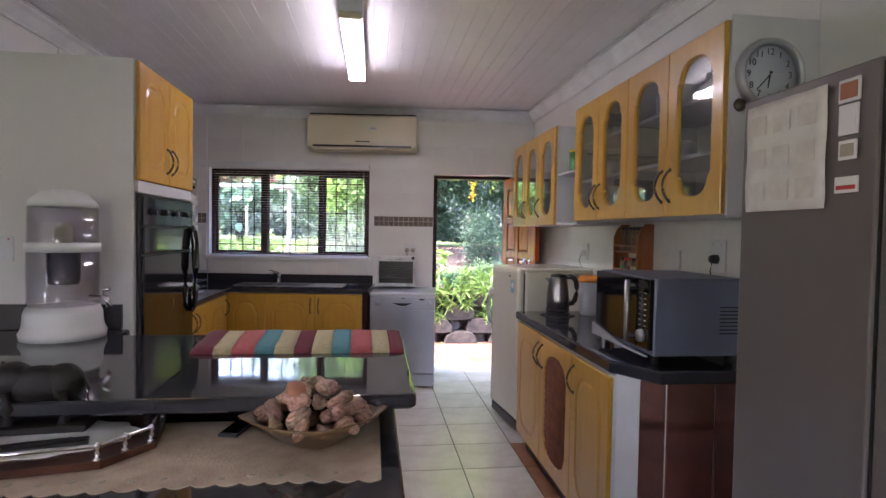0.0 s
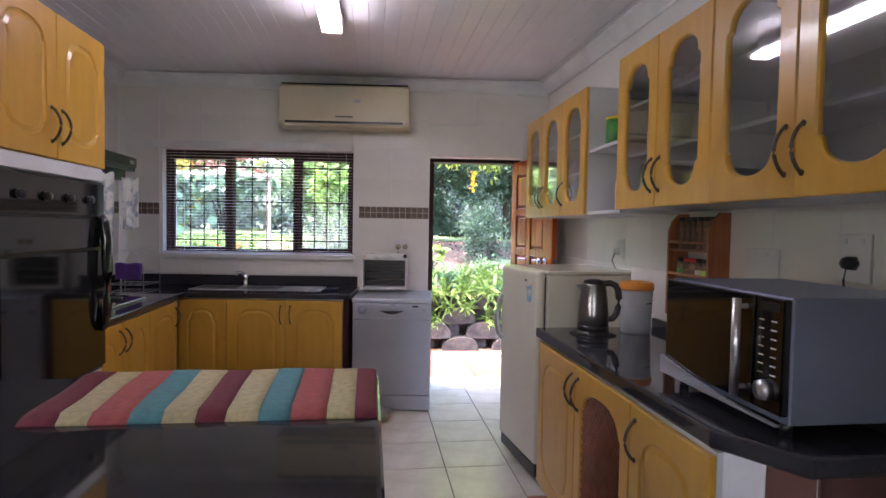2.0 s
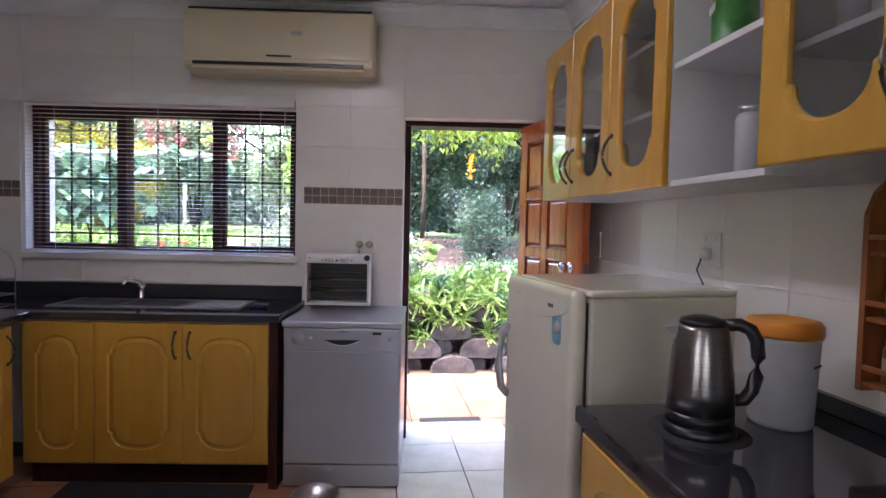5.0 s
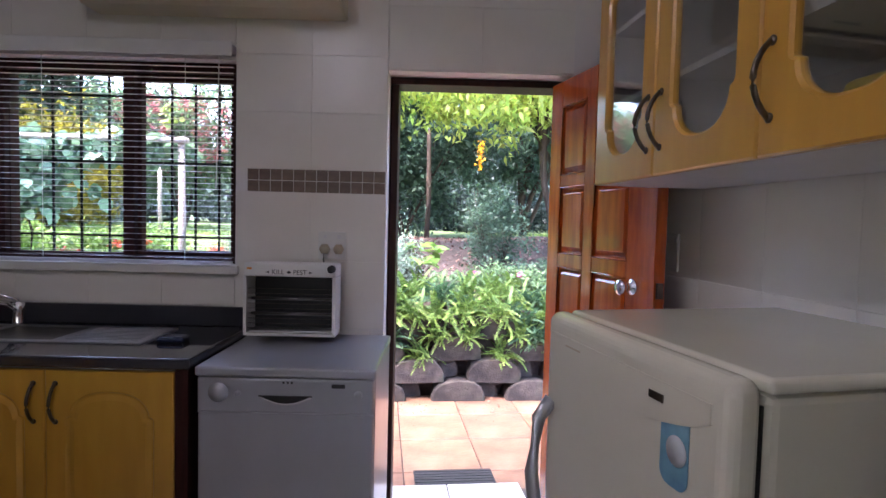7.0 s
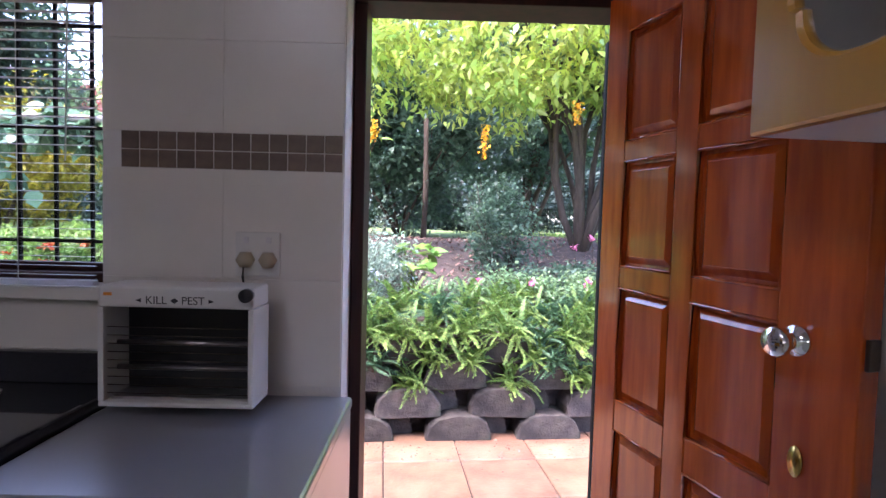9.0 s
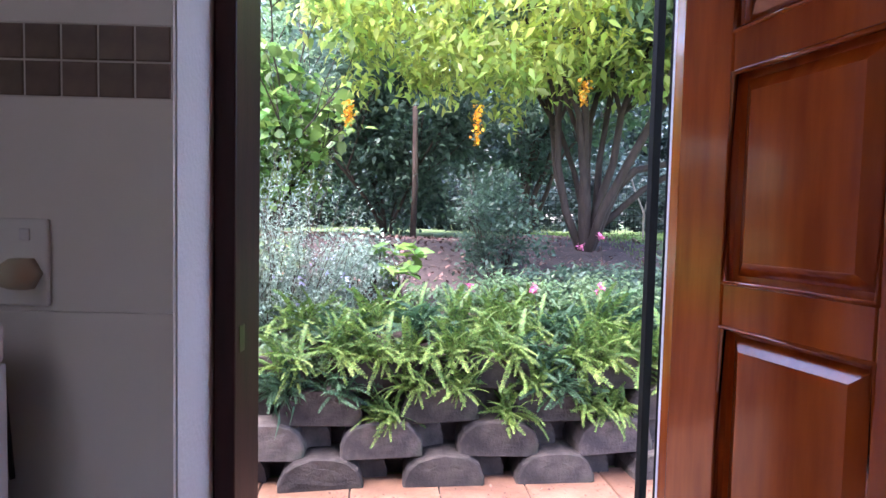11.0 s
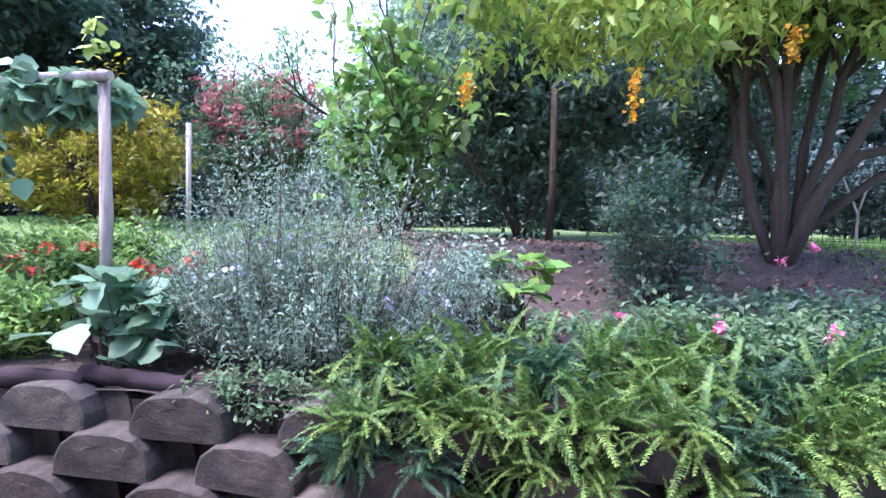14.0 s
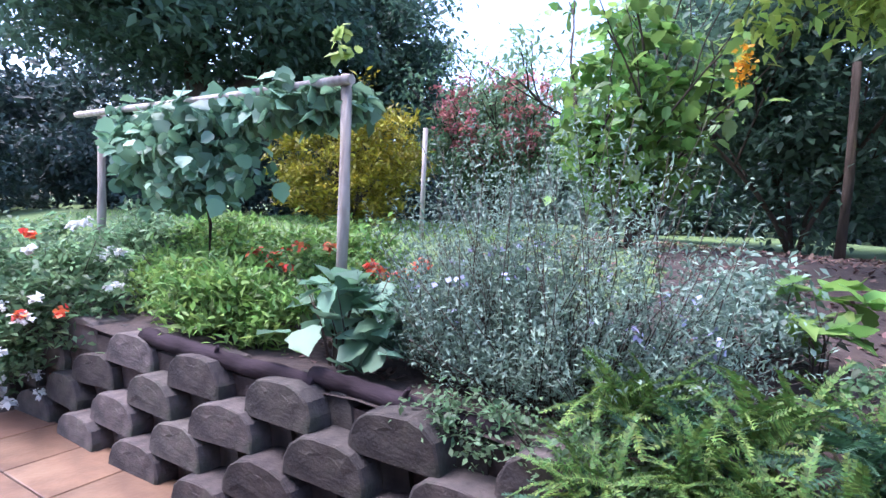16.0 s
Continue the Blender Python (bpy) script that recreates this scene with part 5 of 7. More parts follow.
def far_woods():
    pts, shade, low = [], [], []
    rng = random.Random(40)
    for k in range(78):
        a = radians(22 + 150 * k / 77)
        r = rng.uniform(19, 27)
        x, y = 0.8 + r * math.cos(a), 6.0 + r * math.sin(a)
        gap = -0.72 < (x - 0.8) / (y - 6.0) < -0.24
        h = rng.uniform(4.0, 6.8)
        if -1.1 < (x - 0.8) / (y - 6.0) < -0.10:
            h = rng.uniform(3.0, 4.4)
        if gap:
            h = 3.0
        # Woods far left and right take the darker leaves, as painted shade.
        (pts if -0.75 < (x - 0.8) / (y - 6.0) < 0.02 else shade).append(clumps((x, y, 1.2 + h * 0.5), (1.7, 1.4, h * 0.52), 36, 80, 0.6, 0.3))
    for k in range(95):
        a = radians(15 + 158 * k / 94)
        r = rng.uniform(12.5, 15.5)
        x, y = 0.8 + r * math.cos(a), 6.0 + r * math.sin(a)
        if -0.62 < (x - 0.8) / (y - 6.0) < -0.25:
            continue
        low.append(clumps((x, y, 1.9), (0.9, 0.6, rng.uniform(0.7, 1.5)), 16, 70, 0.3, 0.3))
    # Middle woods get the pale colour; no real haze is in the air.
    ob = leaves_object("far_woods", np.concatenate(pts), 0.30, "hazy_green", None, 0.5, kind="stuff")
    tagged(ob, "dense woods behind the garden, haze put into their pale leaves", "woods")
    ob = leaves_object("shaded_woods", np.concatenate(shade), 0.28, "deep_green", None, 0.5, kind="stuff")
    tagged(ob, "dark woods beyond the wire fence, shade put into the leaf colour", "woods")
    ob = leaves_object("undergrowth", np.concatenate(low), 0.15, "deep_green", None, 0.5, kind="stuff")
    tagged(ob, "dark undergrowth along the garden's edge", "undergrowth")


far_woods()


def grass():
    n = 26000
    x = RNG.uniform(-9, 7.5, n)
    y = RNG.uniform(9.2, 16.5, n)
    keep = (x < 0.4 - 0.5 * (y - 9)) | (x > 3.6)
    x, y = x[keep], y[keep]
    z = np.array([garden_height(a, b) for a, b in zip(x, y)])
    ob = leaves_object("lawn_grass", np.stack([x, y, z], 1), 0.07, "bright_green", None, 0.12, -1.1, kind="stuff")
    tagged(ob, "short lawn grass", "grass")
    n = 9000
    x, y = RNG.uniform(-1.5, 4.5, n), RNG.uniform(8.3, 13, n)
    z = np.array([garden_height(a, b) + 0.012 for a, b in zip(x, y)])
    M["litter"] = material("dry_leaves", (0.20, 0.125, 0.095), 0.8, colour2=(0.12, 0.07, 0.06), scale=2, island=0.5)
    ob = leaves_object("leaf_litter", np.stack([x, y, z], 1), 0.055, "litter", None, 0.6, 0.0, kind="stuff", up=0.9)
    tagged(ob, "dry fallen leaves on the mulch", "leaf litter")


grass()

# arbour, posts, fence
ar = thing("arbour", pose(0, 0, 0), "rustic two-post wooden arbour with a cross pole, overgrown", "arbour")
PA, PB = (-1.27, 8.5), (-4.1, 8.65)
for (x, y), top in ((PA, 2.10), (PB, 2.06)):
    part("post", tube([(x, y, garden_height(x, y) - 0.05), (x + 0.01, y, 1.3), (x, y, top)], 0.037, segments=10, taper=0.9), "post", ar)
part("cross_pole", tube([(PA[0] + 0.08, PA[1] - 0.05, 2.06), (-2.6, 8.58, 2.07), (PB[0] - 0.3, PB[1] - 0.05, 2.06)], 0.027, segments=9), "post", ar)
vn = thing("climbing_vine", pose(0, 0, 0.5), "climbing vine with big blue-green leaves trailing over the arbour", "vine")
q = np.concatenate([clumps((-2.95, 8.66, 1.22), (0.85, 0.22, 0.42), 175, 9, 0.11, 0.1), clumps((-1.75, 8.57, 1.50), (0.62, 0.15, 0.13), 80, 8, 0.06, 0.3), clumps((-3.7, 8.66, 1.5), (0.35, 0.12, 0.12), 16, 8, 0.06, 0.3), clumps((-2.6, 8.66, 1.52), (1.3, 0.10, 0.08), 90, 7, 0.06, 0.3)])
leaves_object("leaves", q, 0.11, "pumpkin_green", vn, 0.95, 0.6, up=0.35, lobed=True)
part("vine_stem", tube([(-2.7, 8.68, 0.1), (-2.65, 8.66, 0.7), (-2.8, 8.66, 1.2), (-2.2, 8.66, 1.5), (-1.4, 8.62, 1.6)], 0.012, segments=6), "bark", vn)
leaves_object("shoot", clumps((-1.38, 8.6, 1.82), (0.14, 0.08, 0.12), 8, 3, 0.03, 0.5), 0.075, "pale_lime", vn, 0.9, lobed=True)
wp = thing("fence_post", pose(-2.45, 11.1, garden_height(-2.45, 11.1) - 0.03), "thin pale grey metal post standing on the lawn", "post", "garden posts")
part("pole", tube([(0, 0, 0), (0, 0, 1.22)], 0.026, segments=10), "post", wp)
wp2 = copy_thing(wp, pose(6.75, 13.4, garden_height(6.75, 13.4) - 0.03))
dt = thing("dead_stem", pose(1.35, 12.6, garden_height(1.35, 12.6) - 0.03), "brown upright dead tree stem", "tree stem")
part("stem", tube([(0, 0, 0), (0.02, 0, 0.8), (0, 0, 1.9)], 0.05, segments=10, taper=0.8), "bark", dt)
fe = thing("wire_fence", pose(0, 0, 0), "dark wire mesh fence behind the trees", "fence")
bm = bmesh.new()
for k in range(10):
    z = 1.15 + 0.13 * k
    tube([(2.2, 15.6, z), (9.0, 14.6, z)], 0.005, bm, 4)
for k in range(46):
    x = 2.2 + 6.8 * k / 45
    tube([(x, 15.6 - 1.0 * k / 45, 1.1), (x, 15.6 - 1.0 * k / 45, 2.35)], 0.005, bm, 4)
part("wire_mesh", bm, "iron", fe)
sp = thing("sapling", pose(4.95, 12.9, garden_height(4.95, 12.9) - 0.03), "bare pale forked sapling", "sapling")
bm = tube([(0, 0, 0), (0, 0, 0.45), (-0.18, 0, 0.85), (-0.3, 0, 1.2)], 0.018, segments=6, taper=0.5)
tube([(0, 0, 0.45), (0.12, 0, 0.9), (0.1, 0, 1.3)], 0.013, bm, 6, taper=0.5)
part("trunk", bm, "post", sp)

def mulch_bed():
    """A thin sheet of mulch over the ground: along the wall, and round the trees."""
    bm = bmesh.new()
    g = {}
    nx, ny, step = 96, 52, 0.11

    def inside(x, y):
        wob = 0.25 * math.sin(x * 2.1 + 1) + 0.15 * math.sin(y * 3.3 + x)
        return y < 8.75 + 0.2 * wob or (-0.35 + 0.15 * (y - 9) + wob < x < 3.5 + wob * 0.7 + 0.25 * (y - 9) and y < 13.2 + wob)
    for i in range(nx):
        for j in range(ny):
            x, y = -5.0 + step * i, 8.0 + step * j
            if inside(x + step / 2, y + step / 2):
                vs = []
                for a, b in ((i, j), (i + 1, j), (i + 1, j + 1), (i, j + 1)):
                    if (a, b) not in g:
                        px, py = -5.0 + step * a, 8.0 + step * b
                        g[a, b] = bm.verts.new((px, py, garden_height(px, py) + 0.014 + 0.008 * math.sin(px * 11) * math.cos(py * 9)))
                    vs.append(g[a, b])
                bm.faces.new(vs).smooth = True
    return bm


setting("mulch_bed", mulch_bed(), "mulch", label="bed of dark brown leaf mulch", category="ground")

# patio and step
st = setting("patio_step", box(0.2, 5.868, -0.186, 2.4, 5.95, -0.07, 0.006), "terratile", label="shallow terracotta step below the back door", category="step")
pt = setting("patio", box(-6.0, 5.86, -0.187, 6.0, 7.90, -0.163), "mulch", label="mortar bed of the salmon tiled patio", category="patio")
dm = thing("door_mat", pose(0.80, 6.14, -0.151), "black ribbed rubber mat lying on the patio", "door mat")
part("backing", box(0, 0, 0, 0.48, 0.30, 0.004), "rubber", dm)
for k in range(9):
    part("rib", box(0.004, 0.006 + 0.033 * k, 0.0045, 0.476, 0.027 + 0.033 * k, 0.013, 0.002), "rubber", dm)
lt = leaves_object("fallen_petals", np.stack([RNG.uniform(-1.5, 2.5, 500), 7.72 - np.abs(RNG.normal(0, 0.22, 500)), np.full(500, -0.147)], 1), 0.022, "litter", None, 0.6, 0.0, kind="stuff", up=0.95)
tagged(lt, "small fallen petals on the patio", "petals")
gt = thing("security_gate", pose(1.452, 5.90, -0.15), "narrow black steel gate post standing outside the door", "gate")
part("post", box(0.012, 0, 0, 0.030, 0.022, 2.15, 0.002), "iron", gt)
part("gate_edge", box(0.05, 0.0, 0.02, 0.058, 0.012, 2.12, 0.001), "iron", gt)


# ---- things in the kitchen ----
# kettle, jug, paper roll
def kettle(x, y, z):
    t = thing("kettle", pose(x, y, z, 0, 0, -25), "brushed steel kettle with a black handle, on its black base", "kettle")
    part("base", lathe([(0, 0), (0.078, 0), (0.08, 0.008), (0.076, 0.022), (0, 0.024)], 28), "black", t)
    part("foot_band", lathe([(0.070, 0.0245), (0.074, 0.026), (0.073, 0.05), (0, 0.05)], 28), "black", t)
    part("body", lathe([(0, 0.0505), (0.0725, 0.0505), (0.071, 0.10), (0.064, 0.18), (0.055, 0.235), (0.052, 0.245), (0, 0.246)], 32), "kettlesteel", t)
    part("lid", lathe([(0, 0.2465), (0.051, 0.2465), (0.048, 0.258), (0.02, 0.266), (0, 0.267)], 24), "black", t)
    part("spout", prism([(-0.05, 0.0), (-0.082, 0.035), (-0.05, 0.04)], 0.03), "kettlesteel", t).location = (0, -0.015, 0.2)
    part("handle", tube([(0.040, 0, 0.246), (0.075, 0, 0.250), (0.098, 0, 0.240), (0.111, 0, 0.215), (0.115, 0, 0.18), (0.113, 0, 0.14), (0.105, 0, 0.105), (0.090, 0, 0.082), (0.068, 0, 0.078)], 0.0150, segments=12), "black", t)


kettle(1.165, 3.36, 0.919)
mt = thing("pot_mat", pose(1.165, 3.36, 0.9185), "thin round mat under the kettle", "mat")
part("disc", lathe([(0, -0.0005), (0.11, -0.0005), (0.11, 0.0), (0, 0.0)], 28), "rubber", mt)
M["orange"] = material("orange_plastic", (0.85, 0.30, 0.03), 0.35)
M["yellow"] = material("yellow_plastic", (0.80, 0.60, 0.04), 0.35)
M["frosted"] = material("frosted_plastic", (0.78, 0.80, 0.82), 0.25, colour2=(0.68, 0.70, 0.73), scale=12, transl=0.45)
M["green"] = material("lime_plastic", (0.35, 0.62, 0.05), 0.35)
M["darkgreen"] = material("green_tin", (0.02, 0.12, 0.03), 0.35, colour2=(0.05, 0.25, 0.05), scale=18)
M["purple"] = material("purple_cloth", (0.13, 0.04, 0.30), 0.9, colour2=(0.09, 0.03, 0.22), scale=30, bump=0.3, bump_scale=150, sheen=0.3)
M["paper"] = material("paper", (0.72, 0.71, 0.69), 0.8, colour2=(0.66, 0.65, 0.63), scale=8, bump=0.1)
M["ink"] = material("ink", (0.03, 0.03, 0.035), 0.6)
M["beige"] = material("beige_plastic", (0.42, 0.36, 0.26), 0.45)
M["towelcloth"] = material("checked_tea_towel", (0.62, 0.64, 0.60), 0.9, colour2=(0.30, 0.36, 0.42), scale=14, bump=0.2, spread=(0.42, 0.5))
M["spice"] = material("spices", (0.20, 0.10, 0.045), 0.45, colour2=(0.07, 0.05, 0.025), scale=40, obrandom=0.5)
M["china"] = material("white_china", (0.70, 0.72, 0.74), 0.15, coat=0.4)
M["blueglass"] = material("blue_glass", (0.05, 0.14, 0.32), 0.1, coat=0.5)
M["red"] = material("red_plastic", (0.60, 0.05, 0.03), 0.4)
jg = thing("water_jug", pose(1.40, 3.40, 0.9185, 0, 0, 30), "frosted plastic jug with an orange lid", "jug")
part("body", lathe([(0, 0), (0.066, 0), (0.07, 0.01), (0.078, 0.20), (0.079, 0.212), (0, 0.212)], 28), "frosted", jg)
part("lid", lathe([(0, 0.2125), (0.082, 0.2125), (0.084, 0.220), (0.083, 0.240), (0.076, 0.250), (0.058, 0.253), (0.050, 0.247), (0, 0.246)], 28), "orange", jg)
part("handle", tube([(0.074, 0, 0.19), (0.115, 0, 0.185), (0.12, 0, 0.12), (0.072, 0, 0.05)], 0.008), "frosted", jg)
part("print", box(-0.03, -0.0795, 0.15, 0.01, -0.0775, 0.155), "ink", jg)
pr_ = thing("paper_towel", pose(1.425, 2.985, 0.9185), "roll of white kitchen paper standing on a holder", "paper roll")
part("holder", lathe([(0, 0), (0.062, 0), (0.062, 0.006), (0.006, 0.008), (0.006, 0.27), (0, 0.275)], 24), "chrome", pr_)
part("roll", lathe([(0.0065, 0.009), (0.044, 0.009), (0.045, 0.02), (0.045, 0.235), (0.043, 0.245), (0.0065, 0.245)], 32), "paper", pr_)
ps = thing("plastic_scoop", pose(1.44, 2.84, 0.9185), "clear tub with a yellow lid behind the microwave", "tub")
part("tub", lathe([(0, 0), (0.04, 0), (0.044, 0.12), (0, 0.12)], 20), "frosted", ps)
part("lid", lathe([(0, 0.1205), (0.05, 0.1205), (0.048, 0.14), (0.02, 0.165), (0, 0.168)], 20), "yellow", ps)


def microwave(m):
    t = thing("microwave", m, "large steel-blue microwave with a curved dark glass door", "microwave")
    W, D, Hh = 0.525, 0.42, 0.322
    part("casing", box(0, 0.022, 0.012, W, D, Hh, 0.006), "bluesilver", t)
    d = part("door", box(0.004, 0.0, 0.035, 0.425, 0.0215, Hh - 0.004, 0.005), "blackglass", t)
    part("handle", tube([(0.395, -0.03, 0.055), (0.395, -0.03, 0.305)], 0.011, segments=12), "steel", d)
    for z in (0.075, 0.285):
        part("handle_stud", tube([(0.395, -0.03, z), (0.395, 0.0, z)], 0.007), "steel", d)
    part("curved_trim", turned(prism([(0, 0.0), (0.0, 0.055)] + [(0.525 * i / 14, 0.055 - 0.05 * (i / 14) * (2 - i / 14)) for i in range(1, 15)] + [(0.525, 0.0)], 0.012), pose(0, -0.014, 0.012)), "silver", t)
    p = part("control_panel", box(0.428, 0.0, 0.035, W, 0.0215, Hh - 0.004, 0.004), "blackglass", t)
    part("knob", lathe([(0, 0), (0.026, 0), (0.024, 0.018), (0, 0.02)], 24, m=pose(0.472, 0.0, 0.088, 90)), "steel", p)
    for i in range(7):
        for j in range(2):
            part("button", box(0.444 + 0.042 * j, -0.003, 0.127 + 0.022 * i, 0.462 + 0.042 * j, -0.0005, 0.1305 + 0.022 * i, 0.001), "whiteplastic" if j else "beige", p)
    part("display", box(0.44, -0.002, 0.284, 0.512, -0.0005, 0.306), "black", p)
    for x in (0.04, W - 0.04):
        for y in (0.05, D - 0.05):
            part("foot", lathe([(0, -0.0235), (0.014, -0.0235), (0.016, 0.0125), (0, 0.0125)], 10, m=pose(x, y, 0)), "black", t)
    for i in range(8):
        part("vent", box(W - 0.0005, 0.30, 0.10 + 0.015 * i, W + 0.001, 0.38, 0.106 + 0.015 * i), "black", t)


microwave(pose(1.078, 2.56, 0.943, 0, 0, -90))


def spice_rack(m):
    t = thing("spice_rack", m, "red-brown wooden spice rack full of small jars", "spice rack")
    w, d, h = 0.32, 0.10, 0.47
    side = [(0, 0), (d, 0), (d, h), (0.05, h), (0.02, h - 0.03), (0, h - 0.08)]
    for x in (0, w - 0.014):
        s = prism([(p[0], p[1]) for p in side], 0.014)
        part("side_panel", turned(s, pose(x + 0.014, 0, 0, 0, 0, 90)), "rackwood", t)
    rng = random.Random(5)
    for z, top in ((0.012, 0), (0.155, 0), (0.30, 1)):
        part("shelf", box(0.0145, 0.004, z, w - 0.0145, d - 0.0085, z + 0.01, 0.001), "rackwood", t)
        part("front_bar", box(0.0145, 0.0, z + 0.035, w - 0.0145, 0.007, z + 0.047, 0.002), "rackwood", t)
        for k in range(6):
            x = 0.042 + 0.0475 * k
            j = thing("spice_jar", m @ pose(x, 0.05, z + 0.0105), ("clear glass spice jar with a black lid" if top else "small spice jar with a coloured label"), "jar", "jars in the spice rack")
            hh = 0.085 if not top else 0.125
            part("jar", lathe([(0, 0), (0.019, 0), (0.02, 0.004), (0.02, hh - 0.012), (0.014, hh), (0, hh)], 16), "spice", j)
            if not top or k == 3:
                part("label", lathe([(0.0203, hh * 0.2), (0.0205, hh * 0.22), (0.0205, hh * 0.62), (0.0203, hh * 0.64)], 16, caps=False), M[rng.choice(["paper", "darkgreen", "red", "spice", "beige", "green"])], j)
            part("lid", lathe([(0, hh + 0.0003), (0.017, hh + 0.0003), (0.017, hh + 0.018), (0, hh + 0.02)], 16), "black" if top or rng.random() < 0.5 else "red", j)


spice_rack(pose(1.495, 3.295, 1.03, 0, 0, -90))


def socket(m, name, label, plugs=(), w=0.12, h=0.12):
    t = thing(name, m, label, "socket")
    part("plate", box(-w / 2, -0.008, -h / 2, w / 2, -0.0005, h / 2, 0.003), "whiteplastic", t)
    for x, cord, mat in plugs:
        p = part("plug", lathe([(0, 0), (0.024, 0), (0.024, 0.015), (0.017, 0.034), (0, 0.036)], 6, m=pose(x, -0.0085, -0.015, 90)), mat, t)
        if cord:
            part("cord", tube([(x + c_[0], -0.03 + c_[1], -0.02 + c_[2]) for c_ in cord], 0.0035, segments=6), "black", t)
    for x in (-0.03, 0.03):
        part("switch", box(x - 0.007, -0.011, h / 2 - 0.03, x + 0.007, -0.0082, h / 2 - 0.014, 0.001), "white", t)


socket(NWALL @ pose(0.372, -0.008, 1.262), "double_socket", "white double wall socket with two grey plugs", [(-0.03, [(0, 0, 0), (0.0, -0.005, -0.04), (0.0, 0.01, -0.08), (0.03, 0.018, -0.15), (0.04, 0.018, -0.28)], "beige"), (0.03, None, "beige")])
socket(pose(1.590, 2.372, 1.345, 0, 0, -90), "wall_socket", "white wall socket with a black plug above the microwave", [(0.0, [(0, 0, 0), (0.0, -0.01, -0.05), (0.0, 0.0, -0.1), (0.0, 0.01, -0.3)], "black")], 0.12, 0.15)
socket(pose(1.590, 3.98, 1.31, 0, 0, -90), "wall_socket", "white wall socket with a hanging black cord", [(-0.01, [(0, 0, 0), (0.0, -0.02, -0.05), (0.01, 0.0, -0.1), (-0.01, -0.03, -0.2), (0.0, -0.04, -0.37)], "whiteplastic")], 0.10, 0.12)
socket(pose(1.590, 4.96, 1.29, 0, 0, -90), "light_switch", "white light switch plate beside the door", [], 0.08, 0.13)
socket(pose(1.590, 2.775, 1.29, 0, 0, -90), "blank_plate", "beige blank wall plate", [], 0.18, 0.14)

# insect killer
ik = thing("insect_killer", NWALL @ pose(0.054, -0.200, 0.9005) @ Matrix.Diagonal((0.96, 1, 0.96, 1)), "white electric insect killer with a black grille and tubes", "insect killer")
w, h, dp = 0.385, 0.305, 0.12
part("base_plate", box(0, 0, 0, w, dp, 0.012, 0.003), "whiteplastic", ik)
part("top_housing", box(0, 0, h - 0.055, w, dp, h, 0.008), "whiteplastic", ik)
part("end_frame", box(0, 0, 0.0125, 0.014, dp, h - 0.0555, 0.002), "whiteplastic", ik)
part("end_frame", box(w - 0.014, 0, 0.0125, w, dp, h - 0.0555, 0.002), "whiteplastic", ik)
part("dark_back", box(0.0145, dp - 0.01, 0.0125, w - 0.0145, dp - 0.004, h - 0.0555), "black", ik)
part("corner_cap", lathe([(0, 0), (0.017, 0), (0.017, 0.02), (0, 0.02)], 14, m=pose(w - 0.016, 0.004, h - 0.018, 90)), "black", ik)
for z in (0.085, 0.150):
    part("lamp_tube", tube([(0.016, 0.06, z), (w - 0.016, 0.06, z)], 0.007, segments=12), "kettlesteel", ik)
for k in range(9):
    z = 0.03 + 0.021 * k
    part("grille_wire", tube([(0.0148, 0.016, z), (w - 0.0148, 0.016, z)], 0.0012, segments=5), "pewter", ik)
part("insect_tray", box(0.02, 0.02, 0.0125, w - 0.02, 0.10, 0.02, 0.001), "steel", ik)
part("indicator", box(0.016, -0.0015, h - 0.026, 0.036, 0.0, h - 0.018), "orange", ik)


def text(name, body, size, m, mat, parent=None):
    cu = bpy.data.curves.new(name, "FONT")
    cu.body, cu.size, cu.align_x, cu.align_y, cu.extrude = body, size, "CENTER", "CENTER", 0.0004
    tmp = bpy.data.objects.new("tmp", cu)
    scene.collection.objects.link(tmp)
    me = bpy.data.meshes.new_from_object(tmp.evaluated_get(bpy.context.evaluated_depsgraph_get()))
    bpy.data.objects.remove(tmp)
    bpy.data.curves.remove(cu)
    me.materials.clear()
    me.materials.append(M[mat])
    ob = new(name, me)
    if parent is not None:
        ob.parent = parent
    ob.matrix_basis = m
    return ob


text("lettering", "KILL", 0.028, pose(0.145, -0.0012, h - 0.036, 90), "ink", ik)
text("lettering", "PEST", 0.028, pose(0.236, -0.0012, h - 0.036, 90), "ink", ik)
part("emblem", turned(prism([(-0.010, 0), (0, 0.007), (0.010, 0), (0, -0.007)], 0.001), pose(0.190, -0.0015, h - 0.036)), "ink", ik)
for x, s in ((0.102, -1), (0.280, 1)):
    part("emblem", turned(prism([(-0.006 * s, -0.005), (0.008 * s, 0), (-0.006 * s, 0.005)], 0.001), pose(x, -0.0015, h - 0.036)), "ink", ik)

# clock
ck = thing("wall_clock", pose(1.393, 1.832, 2.015) @ Matrix.Diagonal((1.03, 1, 1.03, 1)), "round silver wall clock with a grey dial and black numerals", "clock")
part("rim", lathe([(0.100, 0), (0.122, 0), (0.125, 0.018), (0.118, 0.036), (0.108, 0.040), (0.101, 0.028), (0.100, 0)], 48, m=pose(0, 0, 0, 90), caps=False), "silver", ck)
M["clockface"] = material("clock_face", (0.56, 0.60, 0.68), 0.4)
part("dial", lathe([(0, 0.0), (0.101, 0.0), (0.101, 0.012), (0, 0.012)], 48, m=pose(0, 0, 0, 90)), "clockface", ck)
for k in range(1, 13):
    a = radians(90 - 30 * k)
    text("numeral", str(k), 0.032, pose(0.078 * math.cos(a), -0.0128, 0.078 * math.sin(a), 90), "ink", ck)
